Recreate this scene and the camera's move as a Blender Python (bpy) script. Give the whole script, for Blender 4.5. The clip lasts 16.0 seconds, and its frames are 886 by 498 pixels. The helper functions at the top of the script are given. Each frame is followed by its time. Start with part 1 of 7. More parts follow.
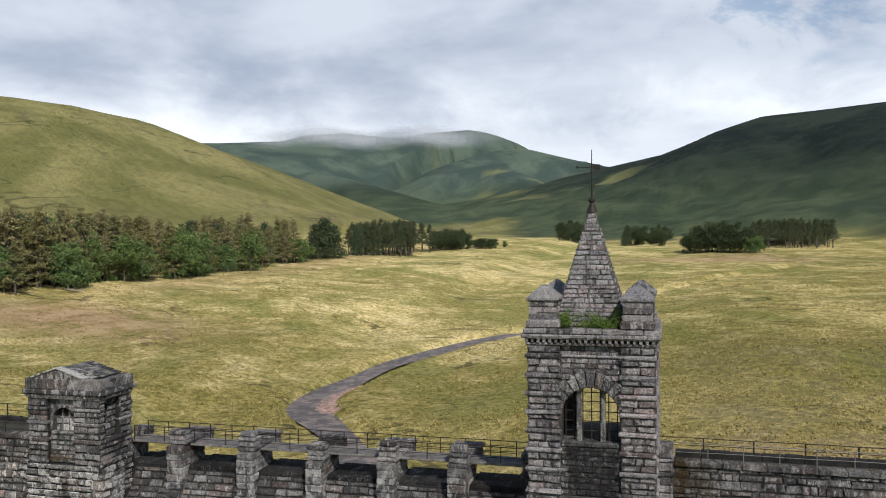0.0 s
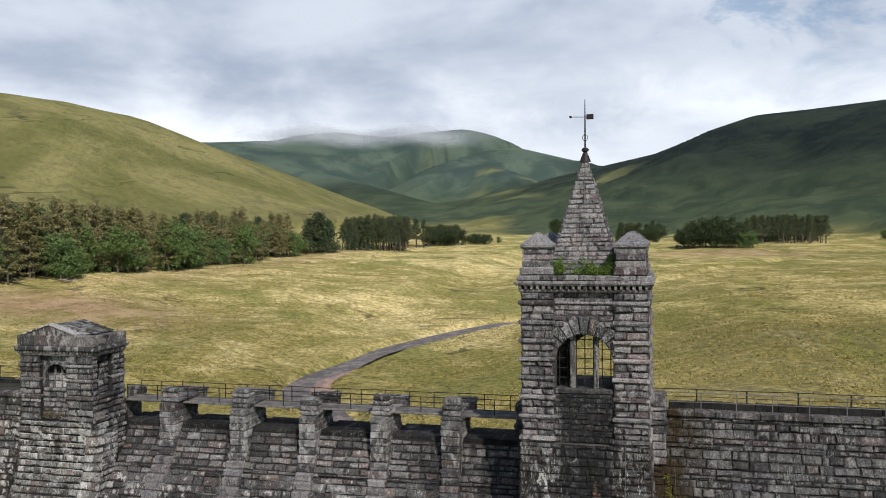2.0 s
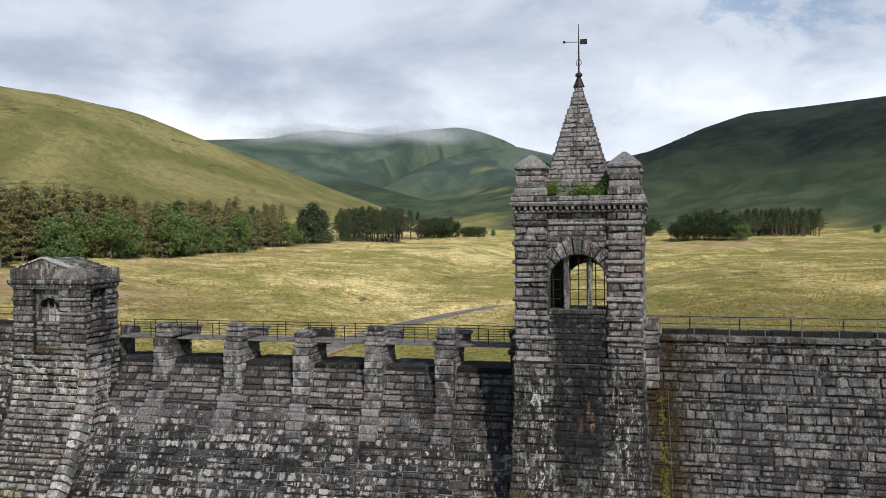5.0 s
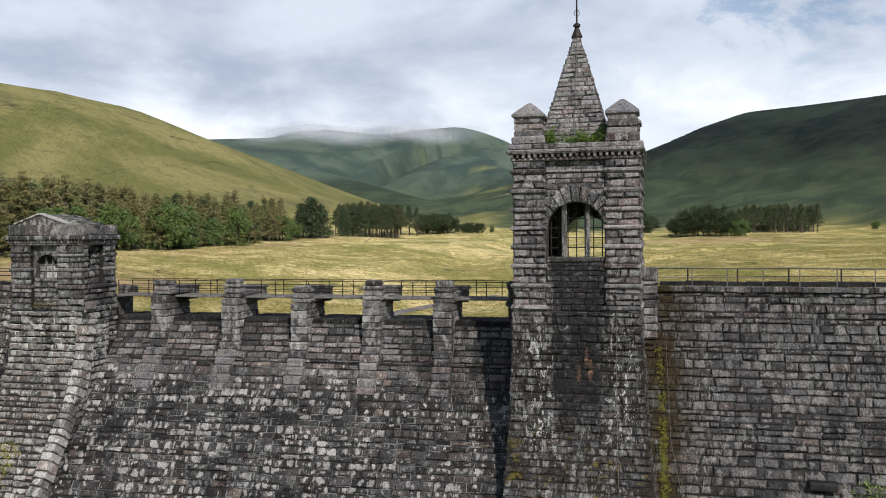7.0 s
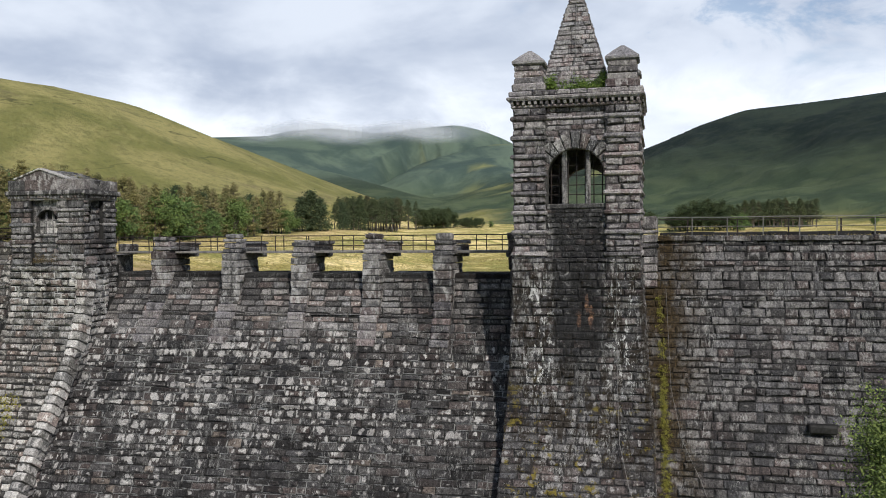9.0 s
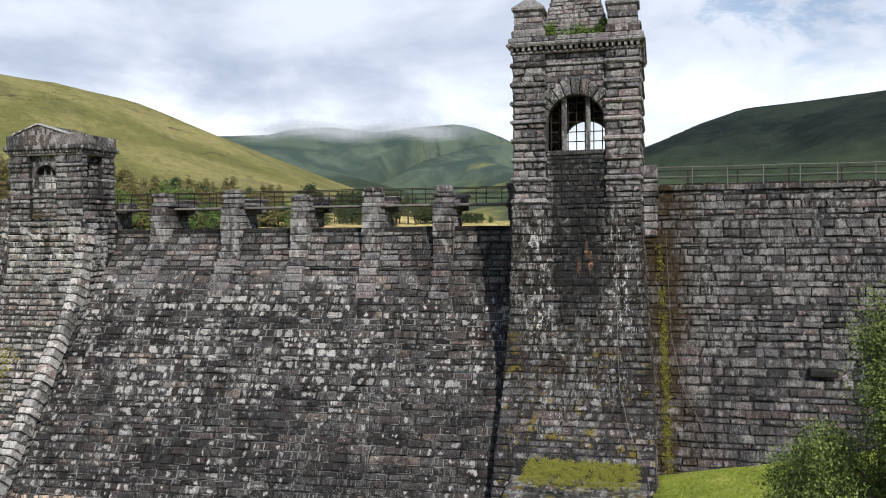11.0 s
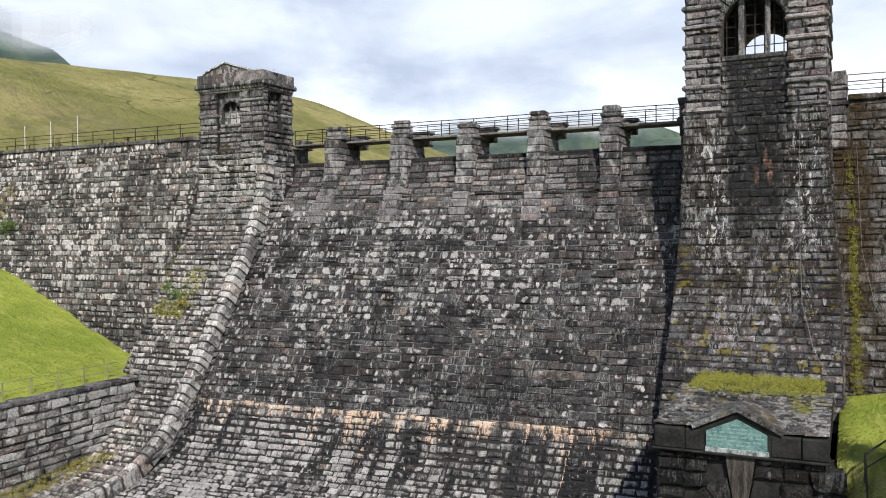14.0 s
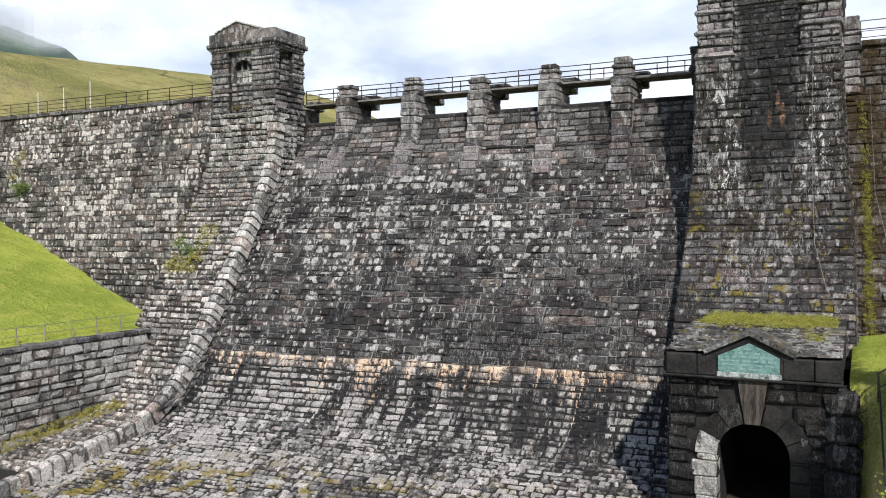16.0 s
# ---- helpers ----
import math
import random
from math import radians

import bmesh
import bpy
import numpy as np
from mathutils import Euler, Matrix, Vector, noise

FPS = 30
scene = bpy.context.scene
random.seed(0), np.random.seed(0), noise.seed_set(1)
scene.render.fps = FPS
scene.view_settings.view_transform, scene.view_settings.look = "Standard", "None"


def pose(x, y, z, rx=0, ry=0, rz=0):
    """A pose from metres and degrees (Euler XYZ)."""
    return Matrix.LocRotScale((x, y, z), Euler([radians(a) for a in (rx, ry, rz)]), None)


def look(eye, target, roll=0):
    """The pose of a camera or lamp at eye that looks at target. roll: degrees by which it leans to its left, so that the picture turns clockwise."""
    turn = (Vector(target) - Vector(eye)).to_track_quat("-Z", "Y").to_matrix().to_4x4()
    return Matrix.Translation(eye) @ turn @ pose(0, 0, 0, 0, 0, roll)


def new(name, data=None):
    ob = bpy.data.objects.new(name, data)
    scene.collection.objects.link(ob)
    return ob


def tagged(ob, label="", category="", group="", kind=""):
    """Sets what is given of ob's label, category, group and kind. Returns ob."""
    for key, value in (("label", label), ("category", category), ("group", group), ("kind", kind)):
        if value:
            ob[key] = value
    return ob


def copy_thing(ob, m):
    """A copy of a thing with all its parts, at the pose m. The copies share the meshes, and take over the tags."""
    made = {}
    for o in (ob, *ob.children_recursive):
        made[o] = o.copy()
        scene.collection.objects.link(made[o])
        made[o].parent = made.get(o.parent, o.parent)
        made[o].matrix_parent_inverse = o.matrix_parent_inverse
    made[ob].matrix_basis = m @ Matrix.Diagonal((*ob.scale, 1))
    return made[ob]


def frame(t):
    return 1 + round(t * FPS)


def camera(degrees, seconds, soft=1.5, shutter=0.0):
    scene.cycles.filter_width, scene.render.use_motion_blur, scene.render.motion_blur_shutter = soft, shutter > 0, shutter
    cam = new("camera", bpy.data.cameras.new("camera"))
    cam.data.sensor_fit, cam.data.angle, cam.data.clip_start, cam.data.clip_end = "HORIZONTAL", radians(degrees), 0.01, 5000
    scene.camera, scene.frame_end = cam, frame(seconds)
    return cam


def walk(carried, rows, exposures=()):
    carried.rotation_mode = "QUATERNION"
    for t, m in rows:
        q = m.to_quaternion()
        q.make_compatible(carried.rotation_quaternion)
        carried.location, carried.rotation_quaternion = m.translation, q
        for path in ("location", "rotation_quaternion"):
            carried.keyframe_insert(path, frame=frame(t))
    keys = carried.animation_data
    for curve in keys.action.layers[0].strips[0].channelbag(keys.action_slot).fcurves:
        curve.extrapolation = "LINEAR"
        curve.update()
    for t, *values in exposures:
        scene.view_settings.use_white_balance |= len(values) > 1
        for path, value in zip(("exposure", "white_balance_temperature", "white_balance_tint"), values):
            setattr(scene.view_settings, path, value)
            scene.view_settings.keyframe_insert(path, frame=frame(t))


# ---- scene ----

# camera: a drone that sinks straight down in front of the dam and turns left near the end
# X runs along the dam, Y upstream through it, Z up
cam = camera(55.27, 16.0, soft=1.0)
ROWS = [
    (0.0, 2.000, -50.600, 40.000, 15.300, -1.237, 0.525),
    (0.5, 2.012, -50.598, 39.212, 15.186, -1.254, 0.519),
    (1.0, 2.018, -50.610, 38.432, 15.070, -1.232, 0.553),
    (1.5, 2.017, -50.636, 37.659, 14.971, -1.225, 0.542),
    (2.0, 2.031, -50.664, 36.891, 14.910, -1.223, 0.553),
    (2.5, 2.038, -50.688, 36.119, 14.817, -1.233, 0.531),
    (3.0, 2.038, -50.701, 35.362, 14.760, -1.222, 0.558),
    (3.5, 2.023, -50.728, 34.618, 14.687, -1.238, 0.567),
    (4.0, 2.040, -50.766, 33.846, 14.606, -1.263, 0.544),
    (6.5, 2.068, -50.845, 29.963, 14.472, -1.232, 0.526),
    (7.0, 2.085, -50.864, 29.194, 14.444, -1.220, 0.521),
    (7.5, 2.087, -50.886, 28.442, 14.446, -1.221, 0.528),
    (8.0, 2.073, -50.930, 27.675, 14.425, -1.230, 0.529),
    (8.5, 2.023, -50.976, 26.900, 14.411, -1.249, 0.534),
    (9.0, 2.007, -50.989, 26.117, 14.374, -1.272, 0.525),
    (11.5, 1.977, -50.888, 22.185, 14.361, -1.278, 0.536),
    (11.8, 1.977, -50.868, 21.680, 14.450, -1.300, 0.550),
    (12.0, 1.978, -50.856, 21.341, 15.308, -1.319, 0.557),
    (12.1, 1.984, -50.846, 21.170, 16.330, -1.310, 0.553),
    (12.3, 1.998, -50.826, 20.828, 17.290, -1.290, 0.546),
    (12.5, 2.013, -50.806, 20.486, 18.257, -1.270, 0.539),
    (12.7, 2.029, -50.778, 20.150, 19.350, -1.270, 0.534),
    (12.9, 2.045, -50.751, 19.814, 19.730, -1.269, 0.529),
    (13.0, 2.053, -50.737, 19.646, 19.896, -1.269, 0.527),
    (13.1, 2.055, -50.720, 19.480, 20.390, -1.258, 0.539),
    (13.2, 2.058, -50.703, 19.317, 21.200, -1.247, 0.550),
    (13.3, 2.060, -50.687, 19.152, 22.410, -1.237, 0.562),
    (13.4, 2.062, -50.670, 18.987, 23.890, -1.226, 0.573),
    (13.5, 2.064, -50.653, 18.822, 25.200, -1.215, 0.585),
    (13.7, 2.073, -50.637, 18.508, 25.560, -1.223, 0.563),
    (14.0, 2.087, -50.613, 18.037, 25.755, -1.235, 0.531),
    (14.5, 2.117, -50.641, 17.273, 26.285, -1.234, 0.508),
    (15.0, 2.119, -50.673, 16.524, 26.513, -1.245, 0.520),
    (15.5, 2.091, -50.719, 15.765, 26.465, -1.276, 0.482),
    (16.0, 2.037, -50.763, 15.000, 26.408, -1.276, 0.441),
]
EXPOSURES = [(0.0, -0.10), (4.0, -0.08), (9.0, 0.06), (12.0, 0.23), (14.0, 0.35), (16.0, 0.50)]
walk(cam, [(t, pose(x, y, z, 90 + pitch, roll, yaw)) for t, x, y, z, yaw, pitch, roll in ROWS], EXPOSURES)

# ---- light: broken cloud, a veiled sun high on the right behind the camera ----
SUN_AZ, SUN_EL = 36.0, 44.0   # degrees right of the dam's downstream normal, degrees up
sun_way = Vector((math.sin(radians(SUN_AZ)) * math.cos(radians(SUN_EL)), -math.cos(radians(SUN_AZ)) * math.cos(radians(SUN_EL)), math.sin(radians(SUN_EL))))
sun = new("sun", bpy.data.lights.new("sun", "SUN"))
sun.data.energy, sun.data.angle, sun.data.color = 5.0, radians(0.7), (1.0, 0.95, 0.875)
sun.matrix_world = look(sun_way * 300, (0, 0, 0))


class Nodes:
    """A small help to write node trees."""

    def __init__(self, tree):
        self.tree = tree

    def add(self, kind, links=None, attribute=""):
        n = self.tree.nodes.new(kind)
        if attribute:
            n.attribute_name = attribute
        for k, v in (links or {}).items():
            self.set(n.inputs[k], v)
        return n

    def set(self, socket, v):
        if isinstance(v, bpy.types.NodeSocket):
            self.tree.links.new(v, socket)
        elif isinstance(v, (tuple, list)) and len(v) == 3 and socket.type == "RGBA":
            socket.default_value = (*v, 1)
        else:
            socket.default_value = v

    def math(self, op, a, b=0.0, c=0.0, clamp=False):
        n = self.tree.nodes.new("ShaderNodeMath")
        n.operation, n.use_clamp = op, clamp
        for s, v in zip(n.inputs, (a, b, c)):
            self.set(s, v)
        return n.outputs[0]

    def mix(self, f, a, b, kind="MIX"):
        n = self.tree.nodes.new("ShaderNodeMix")
        n.data_type, n.blend_type = "RGBA", kind
        self.set(n.inputs[0], f), self.set(n.inputs[6], a), self.set(n.inputs[7], b)
        return n.outputs[2]

    def noise(self, vec, scale, detail=4.0, rough=0.55, distort=0.0):
        return self.add("ShaderNodeTexNoise", {"Vector": vec, "Scale": scale, "Detail": detail, "Roughness": rough, "Distortion": distort}).outputs["Fac"]

    def ramp(self, f, lo, hi):
        n = self.tree.nodes.new("ShaderNodeMapRange")
        n.interpolation_type = "SMOOTHSTEP"
        for k, v in zip(range(5), (f, lo, hi, 0.0, 1.0)):
            self.set(n.inputs[k], v)
        return n.outputs[0]

    def scaled(self, vec, sx, sy, sz, off=(0, 0, 0)):
        n = self.tree.nodes.new("ShaderNodeMapping")
        self.set(n.inputs["Vector"], vec)
        n.inputs["Scale"].default_value, n.inputs["Location"].default_value = (sx, sy, sz), off
        return n.outputs[0]


def make_world():
    w = bpy.data.worlds.new("sky")
    scene.world = w
    w.use_nodes = True
    w.node_tree.nodes.clear()
    n = Nodes(w.node_tree)
    way = n.add("ShaderNodeTexCoord").outputs["Generated"]
    s = n.add("ShaderNodeSeparateXYZ", {0: way})
    up = n.math("MAXIMUM", s.outputs[2], 0.0)
    den = n.math("ADD", up, 0.30)
    flat = n.add("ShaderNodeCombineXYZ", {0: n.math("DIVIDE", s.outputs[0], den), 1: n.math("DIVIDE", s.outputs[1], den), 2: 0.0}).outputs[0]
    air = n.add("ShaderNodeTexSky")
    air.sky_type, air.sun_disc, air.sun_elevation, air.sun_rotation = "NISHITA", False, radians(SUN_EL), radians(180 - SUN_AZ)
    blue = n.mix(1.0, air.outputs[0], (0.110, 0.116, 0.122), "MULTIPLY")
    big = n.noise(n.scaled(way, 2.6, 2.6, 7.0, (3.1, 1.7, 0.4)), 1.0, 5.0, 0.5, 0.3)
    fine = n.noise(n.scaled(way, 9.0, 9.0, 15.0, (0.4, 5.2, 1.3)), 1.0, 8.0, 0.6, 0.4)
    tone = n.math("ADD", n.math("MULTIPLY", big, 0.84), n.math("MULTIPLY", fine, 0.16))
    lit = n.ramp(tone, 0.38, 0.60)
    low = n.ramp(n.math("ADD", up, n.math("MULTIPLY", n.math("SUBTRACT", fine, 0.5), 0.22)), 0.20, 0.07)
    lit = n.math("ADD", n.math("MULTIPLY", lit, 0.42), n.math("MULTIPLY", low, 0.58), clamp=True)
    cloud = n.mix(lit, (0.42, 0.495, 0.64), (1.20, 1.26, 1.34))
    gap = n.ramp(n.noise(n.scaled(flat, 1.5, 1.7, 1, (7.3, 2.2, 0)), 1.0, 6.0, 0.55, 0.2), n.math("SUBTRACT", 0.56, n.math("MULTIPLY", n.math("DIVIDE", s.outputs[0], den), 0.12)), n.math("SUBTRACT", 0.68, n.math("MULTIPLY", n.math("DIVIDE", s.outputs[0], den), 0.12)))
    fx = n.math("SUBTRACT", n.math("DIVIDE", s.outputs[0], den), 0.36)
    fy = n.math("SUBTRACT", n.math("DIVIDE", s.outputs[1], den), 1.80)
    rift = n.ramp(n.math("ADD", n.math("SQRT", n.math("ADD", n.math("MULTIPLY", fx, fx), n.math("MULTIPLY", fy, fy))), n.math("MULTIPLY", n.math("SUBTRACT", fine, 0.5), 2.2)), 0.28, -0.02)
    # clearer sky high overhead
    clear = n.ramp(n.math("ADD", n.noise(n.scaled(way, 2.4, 2.4, 2.4), 1.0, 6.0, 0.6, 0.3), n.math("MULTIPLY", n.ramp(up, 0.40, 0.85), 0.22)), 0.50, 0.62)
    gap = n.math("MAXIMUM", gap, n.math("MULTIPLY", clear, n.ramp(up, 0.36, 0.55)))
    # broken blue sky downstream, where the sun stands
    behind = n.ramp(n.noise(n.scaled(way, 1.9, 1.9, 2.6, (1.3, 0.2, 4.0)), 1.0, 6.0, 0.6, 0.3), 0.42, 0.54)
    gap = n.math("MAXIMUM", gap, n.math("MULTIPLY", behind, n.ramp(s.outputs[1], 0.05, -0.35)))
    gap = n.math("MAXIMUM", gap, n.math("MULTIPLY", rift, 0.65))
    gap = n.math("MULTIPLY", gap, n.ramp(n.math("ADD", up, n.math("MULTIPLY", n.math("SUBTRACT", fine, 0.5), 0.12)), 0.145, 0.215))
    col = n.mix(gap, cloud, blue)
    bg = n.add("ShaderNodeBackground", {"Color": col, "Strength": 1.0})
    n.add("ShaderNodeOutputWorld", {"Surface": bg.outputs[0]})


make_world()

# ---- materials ----


def material(name, rough=0.85):
    m = bpy.data.materials.new(name)
    m.use_nodes = True
    m.node_tree.nodes.clear()
    n = Nodes(m.node_tree)
    b = n.add("ShaderNodeBsdfPrincipled", {"Roughness": rough, "Specular IOR Level": 0.15})
    n.add("ShaderNodeOutputMaterial", {"Surface": b.outputs[0]})
    return m, n, b


def bump(n, b, height, strength, dist):
    n.set(b.inputs["Normal"], n.add("ShaderNodeBump", {"Height": height, "Strength": strength, "Distance": dist}).outputs[0])


def piece_random(n):
    a = n.add("ShaderNodeObjectInfo").outputs["Random"]
    c = n.add("ShaderNodeNewGeometry").outputs["Random Per Island"]
    return n.math("FRACT", n.math("ADD", a, n.math("MULTIPLY", c, 7.13)))


def stone_material(name, dark, mid, pale, blotch=0.6, streak=0.5, lichen=0.3, moss=0.0, band=0.0, wet=0.0, corner=0.0, rust=0.0, worn_zones=0.0, lime=0.0, cover=0.0, joints=0.0, joint_z=(18.5, 24.6), damp=0.0, bloom=0.0):
    """Rock-faced gritstone: a tone for each block, worn pale blotches, dark algae streaks, lichen and lime runs, moss."""
    m, n, b = material(name, 0.8)
    at = n.add("ShaderNodeNewGeometry").outputs["Position"]
    sep = n.add("ShaderNodeSeparateXYZ", {0: at})
    r = piece_random(n)
    r2 = n.math("FRACT", n.math("MULTIPLY", r, 37.7))
    r3 = n.math("FRACT", n.math("MULTIPLY", r, 91.3))
    shift = n.math("MULTIPLY", r, 83.0)
    own = n.add("ShaderNodeVectorMath", {0: at, 1: n.add("ShaderNodeCombineXYZ", {0: shift, 1: shift, 2: shift}).outputs[0]}).outputs[0]
    grain = n.noise(own, 8.0, 6.0, 0.75)
    broad = n.noise(n.scaled(at, 0.20, 0.20, 0.13), 1.0, 4.0, 0.6, 0.4)
    lumps = n.noise(own, 2.4, 5.0, 0.68, 0.4)
    tone = n.mix(n.math("ADD", 0.08, n.math("MULTIPLY", r, 0.88)), dark, mid)
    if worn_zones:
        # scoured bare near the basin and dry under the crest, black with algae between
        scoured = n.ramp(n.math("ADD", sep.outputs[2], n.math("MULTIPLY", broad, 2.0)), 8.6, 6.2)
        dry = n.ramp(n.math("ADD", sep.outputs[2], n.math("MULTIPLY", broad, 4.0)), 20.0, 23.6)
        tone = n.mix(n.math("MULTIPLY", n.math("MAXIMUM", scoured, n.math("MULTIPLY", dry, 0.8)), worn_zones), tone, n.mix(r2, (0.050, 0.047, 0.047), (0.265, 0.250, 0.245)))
    # bluish, pinkish and warm blocks among the grey
    tone = n.mix(n.ramp(r3, 0.55, 1.0), tone, n.mix(1.0, tone, (1.16, 0.98, 0.94), "MULTIPLY"))
    tone = n.mix(n.ramp(r3, 0.40, 0.0), tone, n.mix(1.0, tone, (0.97, 1.0, 1.05), "MULTIPLY"))
    tone = n.mix(n.ramp(grain, 0.28, 0.72), n.mix(1.0, tone, (0.36, 0.36, 0.36), "MULTIPLY"), n.mix(1.0, tone, (1.6, 1.6, 1.57), "MULTIPLY"))
    # worn pale faces inside darker weathered rims, more on some blocks and in some areas
    rim = n.add("ShaderNodeAttribute", attribute="rim").outputs["Fac"]
    edge = n.ramp(n.math("ADD", rim, n.math("MULTIPLY", n.math("SUBTRACT", lumps, 0.5), 0.9)), 0.17, 0.53)
    tone = n.mix(n.math("MULTIPLY", edge, 0.75), tone, n.mix(1.0, dark, (0.7, 0.7, 0.7), "MULTIPLY"))
    spots = n.noise(n.scaled(own, 2.9, 1.1, 1.2), 1.0, 2.5, 0.5, 0.25)
    spots = n.math("ADD", spots, n.math("MULTIPLY", n.math("SUBTRACT", grain, 0.5), 0.22))
    v = n.math("ADD", n.math("MULTIPLY", n.math("SUBTRACT", spots, 0.5), 2.5), n.math("MULTIPLY", n.math("SUBTRACT", 0.05, rim), 0.5))
    v = n.math("ADD", v, n.math("MULTIPLY", n.math("SUBTRACT", r2, 0.5), 0.42))
    v = n.math("ADD", v, n.math("MULTIPLY", n.math("SUBTRACT", broad, 0.5), 1.3))
    v = n.math("ADD", v, cover)
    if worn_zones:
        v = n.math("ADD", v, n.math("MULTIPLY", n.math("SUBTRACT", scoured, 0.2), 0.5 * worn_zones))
        # fewer pale faces towards the tower, in the crest courses and at mid-height
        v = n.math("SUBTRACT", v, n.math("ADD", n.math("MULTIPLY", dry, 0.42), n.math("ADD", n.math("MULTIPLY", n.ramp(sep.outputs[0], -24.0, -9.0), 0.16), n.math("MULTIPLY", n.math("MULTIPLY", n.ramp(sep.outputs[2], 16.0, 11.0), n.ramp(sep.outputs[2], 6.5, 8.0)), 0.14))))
    worn = n.math("MULTIPLY", n.ramp(v, -0.02, 0.26), blotch)
    shade = n.mix(r3, n.mix(1.0, pale, (0.62, 0.61, 0.61), "MULTIPLY"), pale)
    tone = n.mix(worn, tone, n.mix(n.ramp(grain, 0.25, 0.7), n.mix(1.0, shade, (0.55, 0.55, 0.55), "MULTIPLY"), shade))
    speck = n.noise(at, 13.0, 3.0, 0.7, 0.3)
    tone = n.mix(n.math("MULTIPLY", n.ramp(speck, 0.47, 0.37), 0.55), tone, n.mix(1.0, tone, (0.25, 0.24, 0.23), "MULTIPLY"))
    tone = n.mix(n.math("MULTIPLY", n.ramp(speck, 0.54, 0.66), 0.38), tone, n.mix(1.0, tone, (2.6, 2.55, 2.5), "MULTIPLY"))
    run = n.noise(n.scaled(at, 1.7, 0.3, 0.13), 1.0, 5.0, 0.62, 0.2)
    soot = n.math("MULTIPLY", n.ramp(n.math("ADD", n.math("MULTIPLY", run, 0.55), n.math("MULTIPLY", n.math("SUBTRACT", 1.0, broad), 0.45)), 0.50, 0.61), streak)
    soot = n.math("MULTIPLY", soot, n.ramp(lumps, 0.30, 0.52))
    tone = n.mix(soot, tone, (0.011, 0.011, 0.012))
    if worn_zones:
        # black wet tongues running down into the basin
        tongue = n.math("MULTIPLY", n.ramp(n.noise(n.scaled(at, 0.62, 0.10, 0.05, (2.0, 0, 0)), 1.0, 5.0, 0.66, 0.2), 0.50, 0.57), n.math("MULTIPLY", n.ramp(sep.outputs[2], 7.4, 6.6), n.ramp(n.math("ADD", sep.outputs[2], n.math("MULTIPLY", lumps, 1.6)), 3.4, 5.2)))
        tone = n.mix(n.math("MULTIPLY", tongue, n.ramp(lumps, 0.64, 0.54)), tone, (0.013, 0.013, 0.015))
    if damp:
        # black-brown damp hanging in long runs
        hang = n.math("MULTIPLY", n.ramp(n.math("ADD", n.math("MULTIPLY", n.noise(n.scaled(at, 1.3, 0.6, 0.34, (6.0, 0, 0)), 1.0, 7.0, 0.75, 0.4), 0.8), n.math("MULTIPLY", lumps, 0.2)), 0.485, 0.535), n.math("MULTIPLY", n.ramp(sep.outputs[2], 11.5, 14.0), n.ramp(sep.outputs[2], 25.6, 23.5)))
        tone = n.mix(n.math("MULTIPLY", hang, damp), tone, n.mix(grain, (0.008, 0.007, 0.006), (0.034, 0.025, 0.017)))
    # thin crooked lime threads and lichen specks
    thread = n.math("ABSOLUTE", n.math("SUBTRACT", n.noise(n.scaled(at, 4.0, 1.3, 0.75), 1.0, 6.0, 0.72, 0.25), 0.5))
    some = n.ramp(n.noise(n.scaled(at, 0.55, 0.55, 0.35, (4.0, 1.0, 2.0)), 1.0, 5.0, 0.7), 0.46, 0.60)
    chalk = n.noise(n.scaled(at, 5.0, 2.4, 2.4), 1.0, 6.0, 0.74, 0.7)
    white = n.math("MAXIMUM", n.math("MULTIPLY", n.ramp(thread, 0.026, 0.008), some), n.ramp(chalk, 0.62, 0.68))
    tone = n.mix(n.math("MULTIPLY", white, n.math("MULTIPLY", lichen, n.ramp(lumps, 0.36, 0.60))), tone, (0.52, 0.52, 0.50))
    if joints:
        # lime leached along the joints
        leach = n.math("MULTIPLY", n.ramp(rim, 0.33, 0.50), n.math("MULTIPLY", n.ramp(sep.outputs[2], joint_z[1], joint_z[1] - 0.8), n.ramp(sep.outputs[2], joint_z[0], joint_z[0] + 2.5)))
        leach = n.math("MULTIPLY", leach, n.ramp(n.noise(at, 0.9, 5.0, 0.7), 0.46, 0.60))
        tone = n.mix(n.math("MULTIPLY", leach, joints), tone, (0.50, 0.50, 0.49))
    if bloom:
        # lime bloom in ragged patches
        patch = n.math("MULTIPLY", n.ramp(n.noise(n.scaled(at, 1.5, 1.0, 0.9), 1.0, 6.0, 0.72, 0.3), 0.50, 0.60), n.math("MULTIPLY", n.ramp(sep.outputs[2], 17.0, 20.0), n.ramp(sep.outputs[2], 24.8, 23.4)))
        tone = n.mix(n.math("MULTIPLY", patch, bloom), tone, n.mix(grain, (0.30, 0.30, 0.29), (0.62, 0.61, 0.60)))
    if moss:
        mm = n.math("MULTIPLY", n.ramp(n.noise(at, 1.5, 6.0, 0.68, 0.3), 0.57, 0.64), moss)
        mm = n.math("MULTIPLY", mm, n.ramp(sep.outputs[2], 19.0, 14.0))
        tone = n.mix(mm, tone, n.mix(grain, (0.07, 0.058, 0.012), (0.22, 0.17, 0.03)))
